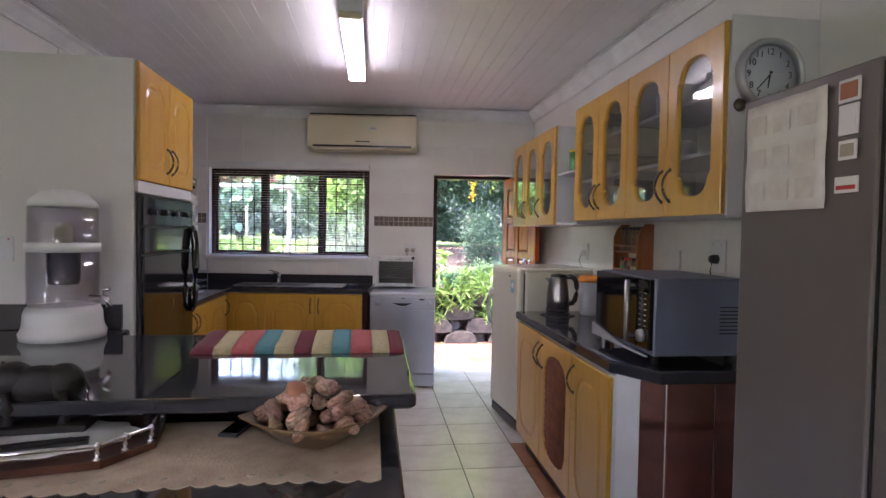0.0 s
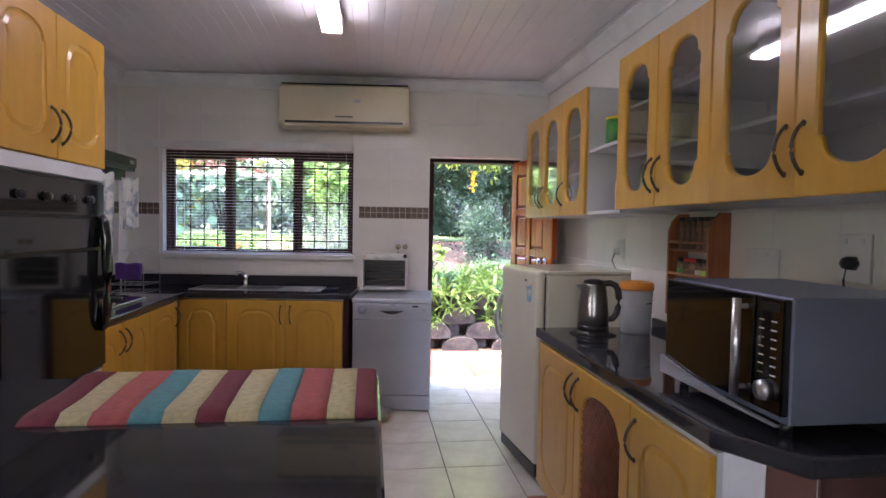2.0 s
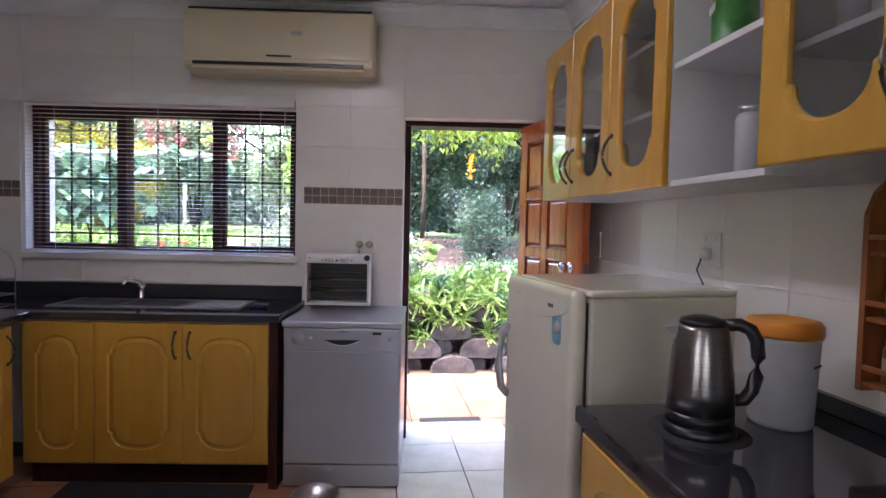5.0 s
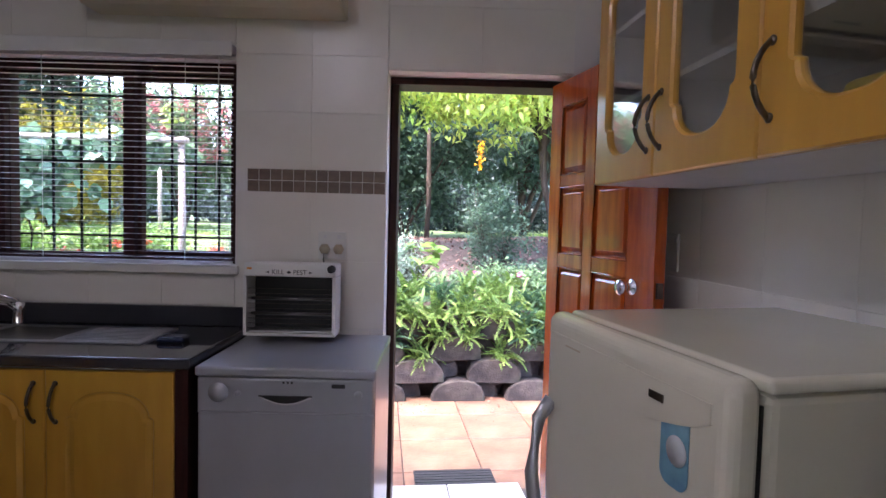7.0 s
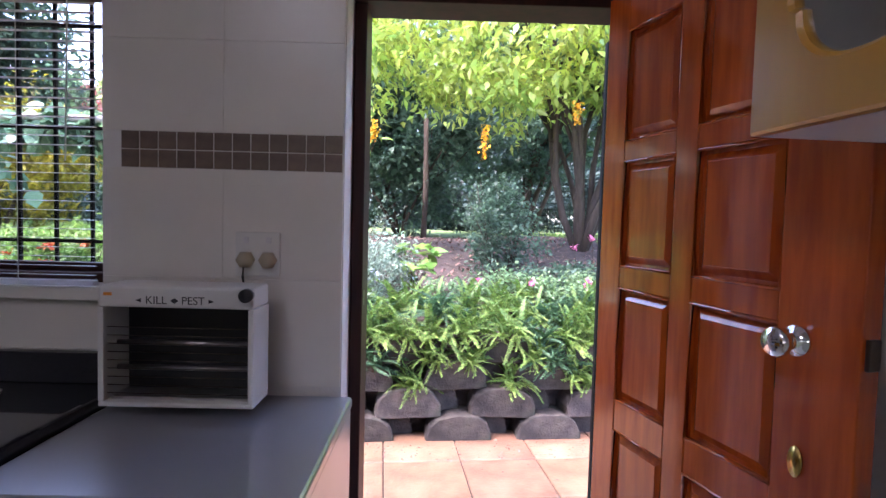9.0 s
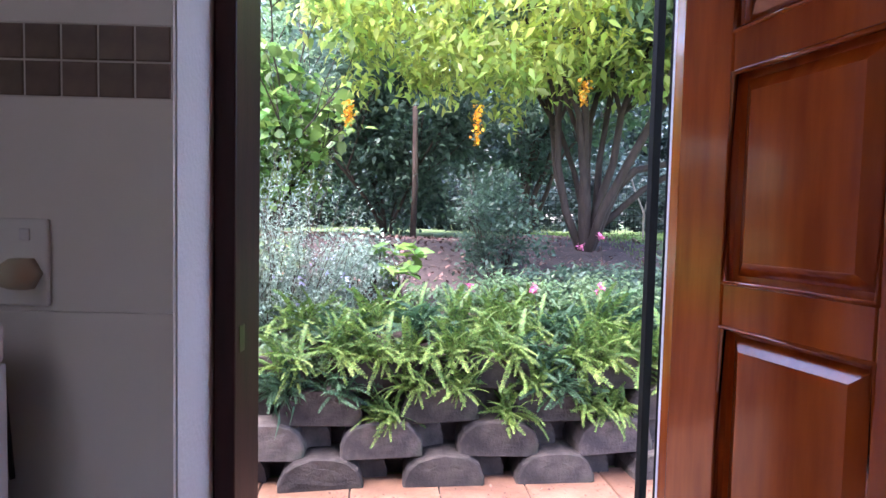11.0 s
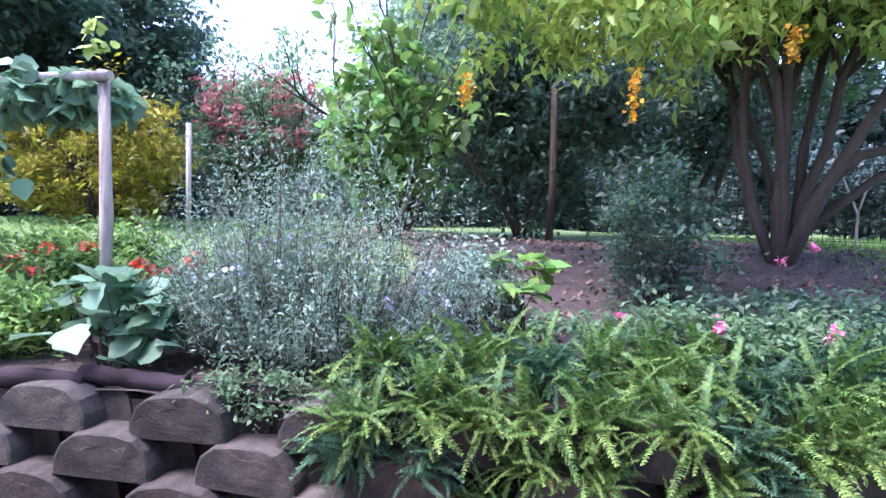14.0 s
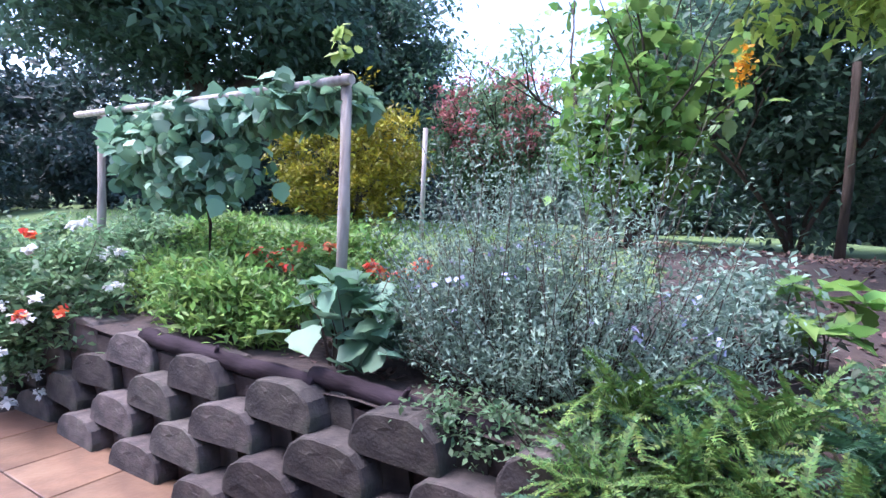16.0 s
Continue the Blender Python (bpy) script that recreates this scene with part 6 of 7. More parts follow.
for name, ang, ln, wd in (("hour_hand", 188, 0.045, 0.0035), ("minute_hand", 222, 0.072, 0.0025)):
    a = radians(90 - ang)
    hb = prism([(-0.012, -wd), (ln, -wd * 0.6), (ln + 0.004, 0), (ln, wd * 0.6), (-0.012, wd)], 0.001)
    part(name, turned(hb, pose(0, -0.0155 if name[0] == "h" else -0.0175, 0) @ Matrix.Rotation(-a, 4, "Y")), "ink", ck)
part("second_hand", turned(prism([(-0.02, -0.0006), (0.06, -0.0006), (0.06, 0.0006), (-0.02, 0.0006)], 0.0008), pose(0, -0.019, 0)), "white", ck)
hk = thing("wall_hook", pose(1.29, 1.832, 1.905), "small dark round plate on the cabinet end", "hook")
part("disc", lathe([(0, 0), (0.024, 0), (0.022, 0.006), (0, 0.007)], 18, m=pose(0, 0, 0, 90)), "pewter", hk)
setting("cabinet_end_board", box(1.254, 1.833, 1.505, 1.596, 1.8365, 2.225), "white", label="white end board of the wall cabinets", category="panel")

# calendar and magnets on the tall fridge
M["fadedprint"] = material("faded_print", (0.60, 0.565, 0.51), 0.7, colour2=(0.52, 0.48, 0.43), scale=30)
M["calendar"] = material("faded_calendar_print", (0.64, 0.61, 0.56), 0.6, colour2=(0.55, 0.52, 0.47), scale=14, spread=(0.35, 0.62))
cal = thing("paper_calendar", pose(0.9985, 1.375, 1.50, 0, 0, -90), "large faded paper calendar stuck on the tall fridge", "calendar")
bm = bmesh.new()
grid = [[bm.verts.new((0.262 * i / 8, -0.002 - 0.004 * abs(math.sin(i * 1.1 + j * 0.7)), 0.275 * j / 8)) for j in range(9)] for i in range(9)]
for i in range(8):
    for j in range(8):
        bm.faces.new((grid[i][j], grid[i + 1][j], grid[i + 1][j + 1], grid[i][j + 1])).smooth = True
so = part("sheet", bm, "calendar", cal)
so.modifiers.new("thickness", "SOLIDIFY").thickness = 0.0006
for i in range(3):
    for j in range(3):
        part("printed_patch", box(0.02 + 0.08 * i, -0.0085, 0.025 + 0.085 * j, 0.075 + 0.08 * i, -0.0078, 0.075 + 0.085 * j), "fadedprint", cal)
for z, hh, ww, mat, lb in ((1.748, 0.05, 0.055, "rackwood", "small brown picture magnet in a white frame"), (1.686, 0.065, 0.05, "paper", "small white printed paper magnet"), (1.622, 0.042, 0.046, "beige", "small pale magnet with grey print"), (1.548, 0.035, 0.06, "paper", "white sticker with a red bar")):
    mg = thing("fridge_magnet", pose(0.9985, 1.058 + ww / 2, z - hh / 2, 0, 0, -90), lb, "magnet", "magnets on the tall fridge")
    part("plate", box(0, -0.004, 0, ww, 0, hh, 0.002), "paper", mg)
    part("print", box(0.006, -0.0052, 0.007, ww - 0.006, -0.0042, hh - 0.008 if mat != "paper" or hh > 0.05 else 0.016), mat if hh > 0.036 else "red", mg)

# stickers and badge of the small fridge
M["bluesticker"] = material("blue_sticker", (0.20, 0.42, 0.52), 0.3, colour2=(0.08, 0.2, 0.32), scale=12)
st_ = thing("fridge_sticker", wf.matrix_world @ pose(-0.0045, 0.135, 0.985, 0, 0, -90), "pale blue energy sticker on the white fridge door", "sticker")
part("sheet", prism(rounded([(0, 0.02), (0.062, 0.02), (0.062, 0.125), (0, 0.125)], [0.02, 0.02, 0.008, 0.008], 5), 0.001), "bluesticker", st_).location = (0, -0.0012, 0)
part("disc", lathe([(0, 0), (0.022, 0), (0.022, 0.001), (0, 0.001)], 20, m=pose(0.037, -0.0015, 0.075, 90)), "frosted", st_)
part("badge", box(-0.0085, 0.13, 1.118, -0.0062, 0.165, 1.130), "pewter", wf)
part("name_bar", box(-0.0078, 0.39, 1.130, -0.0062, 0.45, 1.134), "beige", wf)


# crockery behind the glass doors
def tumbler(m, mat, label, r=0.03, hh=0.10, grp="glasses and cups in the wall cabinets"):
    t = thing("tumbler", m, label, "glass", grp)
    part("cup", lathe([(0, 0), (r * 0.8, 0), (r, hh), (r * 0.93, hh), (r * 0.74, 0.006), (0, 0.006)], 18), mat, t)


def plate_stack(m, label, n=6, r=0.10, mat="china"):
    t = thing("plate_stack", m, label, "plates", "stacked crockery")
    for k in range(n):
        part("plate", lathe([(0, 0.008 * k), (r * 0.55, 0.008 * k), (r, 0.008 * k + 0.014), (r, 0.008 * k + 0.017), (r * 0.55, 0.008 * k + 0.004), (0, 0.008 * k + 0.004)], 24), mat, t)


def bowl_thing(m, label, r, hh, mat, name="bowl"):
    t = thing(name, m, label, "bowl")
    part("bowl", lathe([(0, 0), (r * 0.5, 0), (r * 0.85, hh * 0.5), (r, hh), (r * 0.96, hh), (r * 0.8, hh * 0.5), (r * 0.45, 0.006), (0, 0.006)], 28), mat, t)


rg = random.Random(9)
Z1, Z2, Z3 = 1.5315, 1.515 + 0.69 * 0.34 + 0.0155, 1.515 + 0.69 * 0.66 + 0.0155
for y in (3.21, 3.13, 3.04):
    tumbler(pose(1.36, y, Z2), "frosted", "plain drinking glass on the cabinet shelf")
    tumbler(pose(1.42, y - 0.03, Z3), "china", "white mug on the cabinet shelf", 0.035, 0.085)
M["stripe"] = material("orange_striped_vase", (0.55, 0.20, 0.06), 0.3, colour2=(0.12, 0.25, 0.28), scale=3, stretch=(0.1, 0.1, 6))
tumbler(pose(1.37, 2.80, Z3), "stripe", "orange and blue striped tumbler on the upper shelf", 0.04, 0.14)
tumbler(pose(1.40, 2.70, Z3), "blueglass", "blue tumbler on the upper shelf", 0.035, 0.09)
plate_stack(pose(1.42, 2.78, Z2), "stack of white plates on the cabinet shelf", 10)
plate_stack(pose(1.42, 3.10, Z1), "stack of white side plates at the bottom", 6, 0.085)
bowl_thing(pose(1.42, 2.78, Z1), "glass bowl with a green tint on the bottom shelf", 0.10, 0.07, "frosted")
for y, x in ((2.50, 1.36), (2.42, 1.42), (2.33, 1.35), (2.10, 1.36), (2.02, 1.42), (1.95, 1.35)):
    tumbler(pose(x, y, Z3), "frosted", "clear stemmed glass on the upper shelf", 0.03, 0.11)
    tumbler(pose(x + 0.03, y - 0.02, Z2), "frosted", "clear tumbler on the middle shelf", 0.032, 0.09)
bowl_thing(pose(1.38, 2.44, Z1), "blue glass bowl on the bottom shelf", 0.075, 0.05, "blueglass")
M["paleblue"] = material("pale_blue_glass", (0.25, 0.48, 0.58), 0.15, coat=0.4)
tumbler(pose(1.36, 2.30, Z1), "paleblue", "pale blue glass on the bottom shelf", 0.04, 0.08)
bowl_thing(pose(1.40, 2.02, Z1), "glass dish on the bottom shelf", 0.10, 0.05, "paleblue")
W1, W2 = 1.5165, 1.50 + 0.68 * 0.34 + 0.0155
tumbler(pose(1.36, 3.86, W2), "orange", "orange beaker on the shelf", 0.03, 0.12)
bowl_thing(pose(1.40, 4.20, W1), "glass dish in the cabinet above the fridge", 0.09, 0.06, "frosted")
bt = thing("basket", pose(1.38, 3.86, W1), "yellow plastic basket in the cabinet above the fridge", "basket")
part("shell", box(-0.08, -0.11, 0, 0.08, 0.11, 0.10, 0.02), "yellow", bt)
tumbler(pose(1.38, 4.60, W1), "frosted", "glass jar in the end cabinet", 0.04, 0.14)
# open shelves
OB = op.matrix_world
tn = thing("drink_tin", OB @ pose(0.12, 0.10, 0.3475), "green drink powder tin with a yellow lid", "tin")
part("can", lathe([(0, 0), (0.055, 0), (0.056, 0.003), (0.056, 0.137), (0, 0.137)], 28), "darkgreen", tn)
part("lid", lathe([(0, 0.1372), (0.058, 0.1372), (0.058, 0.15), (0, 0.151)], 28), "yellow", tn)
part("label_patch", turned(box(-0.03, 0, 0, 0.03, 0.001, 0.022), pose(-0.02, -0.053, 0.105, 0, 0, -20)), "paper", tn)
bo = thing("sauce_bottle", OB @ pose(0.25, 0.12, 0.3475), "dark bottle with a red label", "bottle")
part("bottle", lathe([(0, 0), (0.03, 0), (0.03, 0.13), (0.013, 0.17), (0.012, 0.25), (0, 0.25)], 20), "black", bo)
part("label", lathe([(0.0303, 0.03), (0.0306, 0.032), (0.0306, 0.10), (0.0303, 0.102)], 20, caps=False), "red", bo)
gj = thing("glass_jar", OB @ pose(0.20, 0.10, 0.0175), "tall clear storage jar with a metal lid", "jar")
part("jar", lathe([(0, 0), (0.034, 0), (0.035, 0.14), (0.028, 0.155), (0, 0.155)], 22), "frosted", gj)
part("lid", lathe([(0, 0.1553), (0.03, 0.1553), (0.03, 0.175), (0, 0.176)], 22), "steel", gj)

# sink, tap, hob, hood
sk = thing("kitchen_sink", NWALL @ pose(-1.27, -0.40, 0.9005), "stainless steel double sink with a ribbed drainer", "sink")
rim = bmesh.new()
for a in ((0, 0, 0, 1.02, 0.03, 0.005), (0, 0.27, 0, 1.02, 0.30, 0.005), (0, 0.0305, 0, 0.03, 0.2695, 0.005), (0.34, 0.0305, 0, 0.37, 0.2695, 0.005), (0.68, 0.0305, 0, 1.02, 0.2695, 0.005)):
    box(*a, bm=rim)
part("rim", rim, "steel", sk)
# Bowls have no depth; dark plates put their inner shade into the colour.
for x in (0.0305, 0.3705):
    part("bowl_floor", box(x, 0.031, -0.0002 + 0.0002, x + 0.309, 0.269, 0.0012), "pewter", sk)
for k in range(9):
    part("drainer_rib", box(0.72, 0.045 + 0.025 * k, 0.005, 0.99, 0.053 + 0.025 * k, 0.0085, 0.002), "steel", sk)
tp = thing("mixer_tap", NWALL @ pose(-0.93, -0.075, 0.9005), "chrome mixer tap behind the sink", "tap")
part("tap_body", lathe([(0, 0), (0.026, 0), (0.024, 0.01), (0.02, 0.06), (0.022, 0.09), (0, 0.10)], 18), "chrome", tp)
part("spout", tube([(0, 0, 0.05), (-0.01, -0.06, 0.10), (-0.02, -0.14, 0.115), (-0.022, -0.16, 0.095)], 0.010, segments=10), "chrome", tp)
part("lever", tube([(0, 0, 0.10), (-0.05, -0.02, 0.125), (-0.085, -0.03, 0.13)], 0.007, segments=8), "chrome", tp)
ds = thing("dish", NWALL @ pose(-0.16, -0.33, 0.9005), "small dark blue soap dish beside the drainer", "dish")
part("bowl", box(-0.05, -0.035, 0, 0.05, 0.035, 0.022, 0.01), "darkblue", ds)
hb_ = thing("gas_hob", pose(-1.90, 4.22, 0.9005), "black hob with steel edging set in the worktop", "hob")
part("plate", box(0, 0, 0, 0.50, 0.58, 0.012, 0.003), "steel", hb_)
part("glass_top", box(0.012, 0.012, 0.0122, 0.488, 0.568, 0.016), "blackglass", hb_)
for x in (0.13, 0.36):
    for y in (0.15, 0.43):
        part("burner", lathe([(0, 0.0162), (0.05, 0.0162), (0.05, 0.026), (0.03, 0.032), (0, 0.032)], 20, m=pose(x, y, 0)), "black", hb_)
        part("pan_support", box(x - 0.09, y - 0.004, 0.033, x + 0.09, y + 0.004, 0.041, 0.001), "iron", hb_)
hd = thing("cooker_hood", pose(-1.997, 4.16, 1.70), "dark blue cooker hood over the hob", "cooker hood")
part("body", box(0, 0, 0.06, 0.50, 0.72, 0.155, 0.006), "darkblue", hd)
part("lower_tray", box(0.0, 0.01, 0.0, 0.44, 0.71, 0.0595, 0.004), "darkblue", hd)
part("front_lip", box(0.5005, 0.01, 0.085, 0.512, 0.71, 0.15, 0.003), "black", hd)
part("switch", box(0.5125, 0.60, 0.105, 0.516, 0.66, 0.125, 0.001), "silver", hd)


def tea_towel(m, w, h, label):
    t = thing("tea_towel", m, label, "towel")
    bm = bmesh.new()
    g = [[bm.verts.new((w * (i / 12 - 0.5) * (1 - 0.1 * j / 10), -0.008 * math.sin(i * 1.3) * (0.4 + j / 10), -h * j / 10 - 0.01 * math.sin(i))) for j in range(11)] for i in range(13)]
    for i in range(12):
        for j in range(10):
            bm.faces.new((g[i][j], g[i][j + 1], g[i + 1][j + 1], g[i + 1][j])).smooth = True
    o = part("cloth", bm, "towelcloth", t)
    o.modifiers.new("thickness", "SOLIDIFY").thickness = 0.004


tea_towel(pose(-1.497, 4.80, 1.715, 0, 0, 70), 0.15, 0.34, "white and grey checked tea towel hanging from the hood")
tea_towel(pose(-1.497, 4.40, 1.715, 0, 0, 80), 0.24, 0.42, "white and blue checked tea towel hanging from the hood")

# dish rack, spice shelf, green bowl by the corner
dr = thing("dish_rack", NWALL @ pose(-1.90, -0.42, 0.9005), "wire dish rack with a purple cloth over it", "dish rack")
for y in (0.0, 0.26):
    part("arch", tube([(0.02, y, 0.0), (0.02, y, 0.16)] + [(0.16 - 0.14 * math.cos(math.pi * k / 8), y, 0.16 + 0.14 * math.sin(math.pi * k / 8)) for k in range(9)] + [(0.30, y, 0.0)], 0.004, segments=6), "steel", dr)
for x in (0.02, 0.09, 0.16, 0.23, 0.30):
    part("wire", tube([(x, 0.004, 0.03), (x, 0.256, 0.03)], 0.003, segments=5), "steel", dr)
for z in (0.03, 0.12):
    part("rail", tube([(0.02, 0.0, z), (0.30, 0.0, z), (0.30, 0.26, z), (0.02, 0.26, z)], 0.0035, segments=5, closed=True), "steel", dr)
pc = thing("cloth", dr.matrix_world @ pose(0.19, -0.010, 0.20), "folded purple cloth hung over the dish rack", "cloth")
bm = bmesh.new()
g = [[bm.verts.new((0.20 * (i / 10 - 0.5), -0.006 * math.sin(i * 1.7) * j / 6, -0.13 * j / 6 + 0.004 * math.sin(i))) for j in range(7)] for i in range(11)]
for i in range(10):
    for j in range(6):
        bm.faces.new((g[i][j], g[i][j + 1], g[i + 1][j + 1], g[i + 1][j])).smooth = True
part("fold", bm, "purple", pc).modifiers.new("thickness", "SOLIDIFY").thickness = 0.012
cr = thing("condiment_shelf", pose(-1.93, 4.88, 0.9005), "small pale wooden shelf of jars beside the hob", "shelf")
for x in (0, 0.21):
    part("side_panel", box(x, 0, 0, x + 0.012, 0.12, 0.20, 0.002), "rackwood", cr)
for z in (0.0, 0.095, 0.188):
    part("shelf", box(0.0125, 0.002, z, 0.2095, 0.118, z + 0.01, 0.001), "rackwood", cr)
for k in range(4):
    for z in (0.0105, 0.1055):
        j = thing("condiment_jar", pose(-1.93 + 0.035 + 0.05 * k, 4.94, 0.9005 + z), "little jar of spice on the pale shelf", "jar", "jars on the small shelf")
        part("jar", lathe([(0, 0), (0.019, 0), (0.019, 0.055), (0, 0.055)], 14), "spice", j)
        part("lid", lathe([(0, 0.0553), (0.017, 0.0553), (0.017, 0.068), (0, 0.069)], 14), "white", j)
bowl_thing(pose(-1.84, 4.94, 1.0995), "lime green plastic bowl on the small shelf", 0.075, 0.06, "green")
bb = thing("bottle", pose(-1.86, 5.15, 0.9005), "orange bottle with a blue cap by the dish rack", "bottle")
part("body", lathe([(0, 0), (0.035, 0), (0.035, 0.12), (0.015, 0.15), (0, 0.15)], 18), "orange", bb)
part("cap", lathe([(0, 0.1503), (0.018, 0.1503), (0.018, 0.175), (0, 0.176)], 14), "blueglass", bb)

# water dispenser
wd = thing("water_filter", pose(-1.353, 2.61, 0.9405), "white and clear plastic water filter with a domed lid and tap", "water filter")
part("base", lathe([(0, 0), (0.128, 0), (0.132, 0.02), (0.124, 0.035), (0.12, 0.05), (0.118, 0.085), (0.110, 0.105), (0.0, 0.11)], 36), "whiteplastic", wd)
part("lower_tank", lathe([(0.108, 0.1105), (0.108, 0.29), (0.104, 0.29), (0.104, 0.1105), (0.108, 0.1105)], 36, caps=False), "clearplastic", wd)
part("band", lathe([(0, 0.2905), (0.112, 0.2905), (0.112, 0.32), (0, 0.32)], 36), "whiteplastic", wd)
part("upper_tank", lathe([(0.106, 0.3205), (0.104, 0.44), (0.100, 0.44), (0.102, 0.3205), (0.106, 0.3205)], 36, caps=False), "clearplastic", wd)
part("dome_lid", lathe([(0, 0.5), (0.03, 0.499), (0.07, 0.488), (0.098, 0.462), (0.108, 0.4405), (0, 0.4405)][::-1], 36), "whiteplastic", wd)
part("filter_cartridge", lathe([(0, 0.18), (0.045, 0.18), (0.05, 0.2), (0.05, 0.285), (0, 0.285)], 24), "darkblue", wd)
part("ceramic_filter", lathe([(0, 0.3205), (0.028, 0.3205), (0.028, 0.37), (0.02, 0.385), (0, 0.39)], 20), "beige", wd)
part("tap", tube([(0.10, -0.03, 0.14), (0.16, -0.05, 0.14), (0.175, -0.055, 0.11)], 0.009, segments=10), "chrome", wd)
part("tap_lever", tube([(0.15, -0.045, 0.14), (0.15, -0.045, 0.165), (0.175, -0.055, 0.168)], 0.006, segments=8), "chrome", wd)
wd.matrix_world = wd.matrix_world @ Matrix.Diagonal((1.26, 1.26, 1.30, 1))
setting("upstand_island", box(-1.99, 2.780, 0.941, -1.19, 2.806, 1.06, 0.003), "granite", label="short black granite upstand behind the water filter", category="upstand")
sw = thing("indicator_plate", pose(-1.72, 2.808, 1.35), "white wall plate with a red pilot light", "switch")
part("plate", box(-0.05, -0.008, -0.09, 0.05, -0.0005, 0.03, 0.002), "white", sw)
part("pilot_light", lathe([(0, 0), (0.004, 0), (0.004, 0.003), (0, 0.003)], 10, m=pose(0.03, -0.0085, 0.015, 90)), "red", sw)

# striped mat on the island
def striped_mat():
    t = thing("striped_mat", pose(0, 0, 0.9405), "folded plush towel with diagonal pink, cream, blue and maroon stripes", "towel")
    cols = {"maroon": (0.23, 0.018, 0.04), "pink": (0.62, 0.13, 0.12), "cream": (0.72, 0.61, 0.34), "blue": (0.11, 0.36, 0.41)}
    for k, c_ in cols.items():
        M["towel_" + k] = material("plush_" + k, c_, 0.95, colour2=tuple(v * 0.8 for v in c_), scale=60, bump=0.8, bump_scale=320, sheen=0.15)
    order = ["maroon", "cream", "pink", "blue", "cream", "maroon", "cream", "blue", "pink", "cream", "maroon"]
    wid = [1.1, 0.9, 1.15, 1.0, 1.0, 0.9, 1.0, 1.0, 1.15, 0.9, 0.75]
    x0f, x1f, yf, x0n, x1n, yn = -0.745, 0.128, 2.66, -0.70, 0.128, 2.22
    tot, acc = sum(wid), 0.0
    sl = 0.0
    for i, (o, w_) in enumerate(zip(order, wid)):
        a0, a1 = acc / tot, (acc + w_) / tot
        acc += w_
        a1 -= 0.0005
        bm = bmesh.new()
        n = 14
        def P(u, v):
            skew = 0.0
            x = (1 - v) * (x0n + (x1n - x0n) * u) + v * (x0f + (x1f - x0f) * u)
            return x, yn + (yf - yn) * v
        rows = []
        for j in range(n + 1):
            v = j / n
            row = []
            for k in range(4):
                u = a0 + (a1 - a0) * k / 3
                x, y = P(u, v)
                e = min(v, 1 - v, u + 0.02, 1.02 - u)
                z = 0.022 * min(1, (max(0, e) / 0.05) ** 0.5) + 0.002 * math.sin(17 * u + 9 * v)
                row.append(((x, y, max(0.004, z)), (x, y, 0.0)))
            rows.append(row)
        top = [[bm.verts.new(c_[0]) for c_ in r] for r in rows]
        bot = [[bm.verts.new(c_[1]) for c_ in r] for r in rows]
        for j in range(n):
            for k in range(3):
                bm.faces.new((top[j][k], top[j][k + 1], top[j + 1][k + 1], top[j + 1][k])).smooth = True
                bm.faces.new((bot[j][k], bot[j + 1][k], bot[j + 1][k + 1], bot[j][k + 1]))
            bm.faces.new((top[j][0], top[j + 1][0], bot[j + 1][0], bot[j][0]))
            bm.faces.new((top[j][3], bot[j][3], bot[j + 1][3], top[j + 1][3]))
        for j, fl in ((0, 1), (n, 0)):
            for k in range(3):
                q = (bot[j][k], bot[j][k + 1], top[j][k + 1], top[j][k])
                bm.faces.new(q if fl else q[::-1])
        part("stripe", bm, "towel_" + o, t)


striped_mat()

# lower ledge: runner, bowl of shells, phone, tray, carved animal
M["runner"] = material("embroidered_linen", (0.58, 0.46, 0.34), 0.9, colour2=(0.46, 0.34, 0.24), scale=12, bump=0.4, bump_scale=130)


def runner():
    t = thing("table_runner", pose(0, 0, 0.7605), "cream linen runner with a scalloped edge", "table runner")
    n = 28
    near = []
    for i in range(n * 6 + 1):
        u = i / (n * 6)
        near.append((0.03 - 1.73 * u, 1.475 - 0.018 * abs(math.sin(math.pi * u * n)) + 0.012 * math.sin(u * 9)))
    part("cloth", prism([(-1.7, 1.965), (0.03, 1.965)] + near, 0.003, axis="z"), "runner", t)
    for k in range(22):
        part("stitched_flower", lathe([(0, 0.0032), (0.011, 0.0032), (0.006, 0.0045), (0, 0.0045)], 6, m=pose(-0.02 - 0.075 * k, 1.515 + 0.008 * math.sin(k * 2.1), 0)), "beige", t)


runner()
M["shell"] = material("sea_shell", (0.62, 0.42, 0.28), 0.4, colour2=(0.26, 0.12, 0.07), scale=1.6, stretch=(1, 1, 3.5), obrandom=0.5, bump=0.5, bump_scale=60, spread=(0.3, 0.6))
M["shellp"] = material("pink_shell", (0.60, 0.25, 0.14), 0.4, colour2=(0.45, 0.2, 0.13), scale=16, obrandom=0.2)


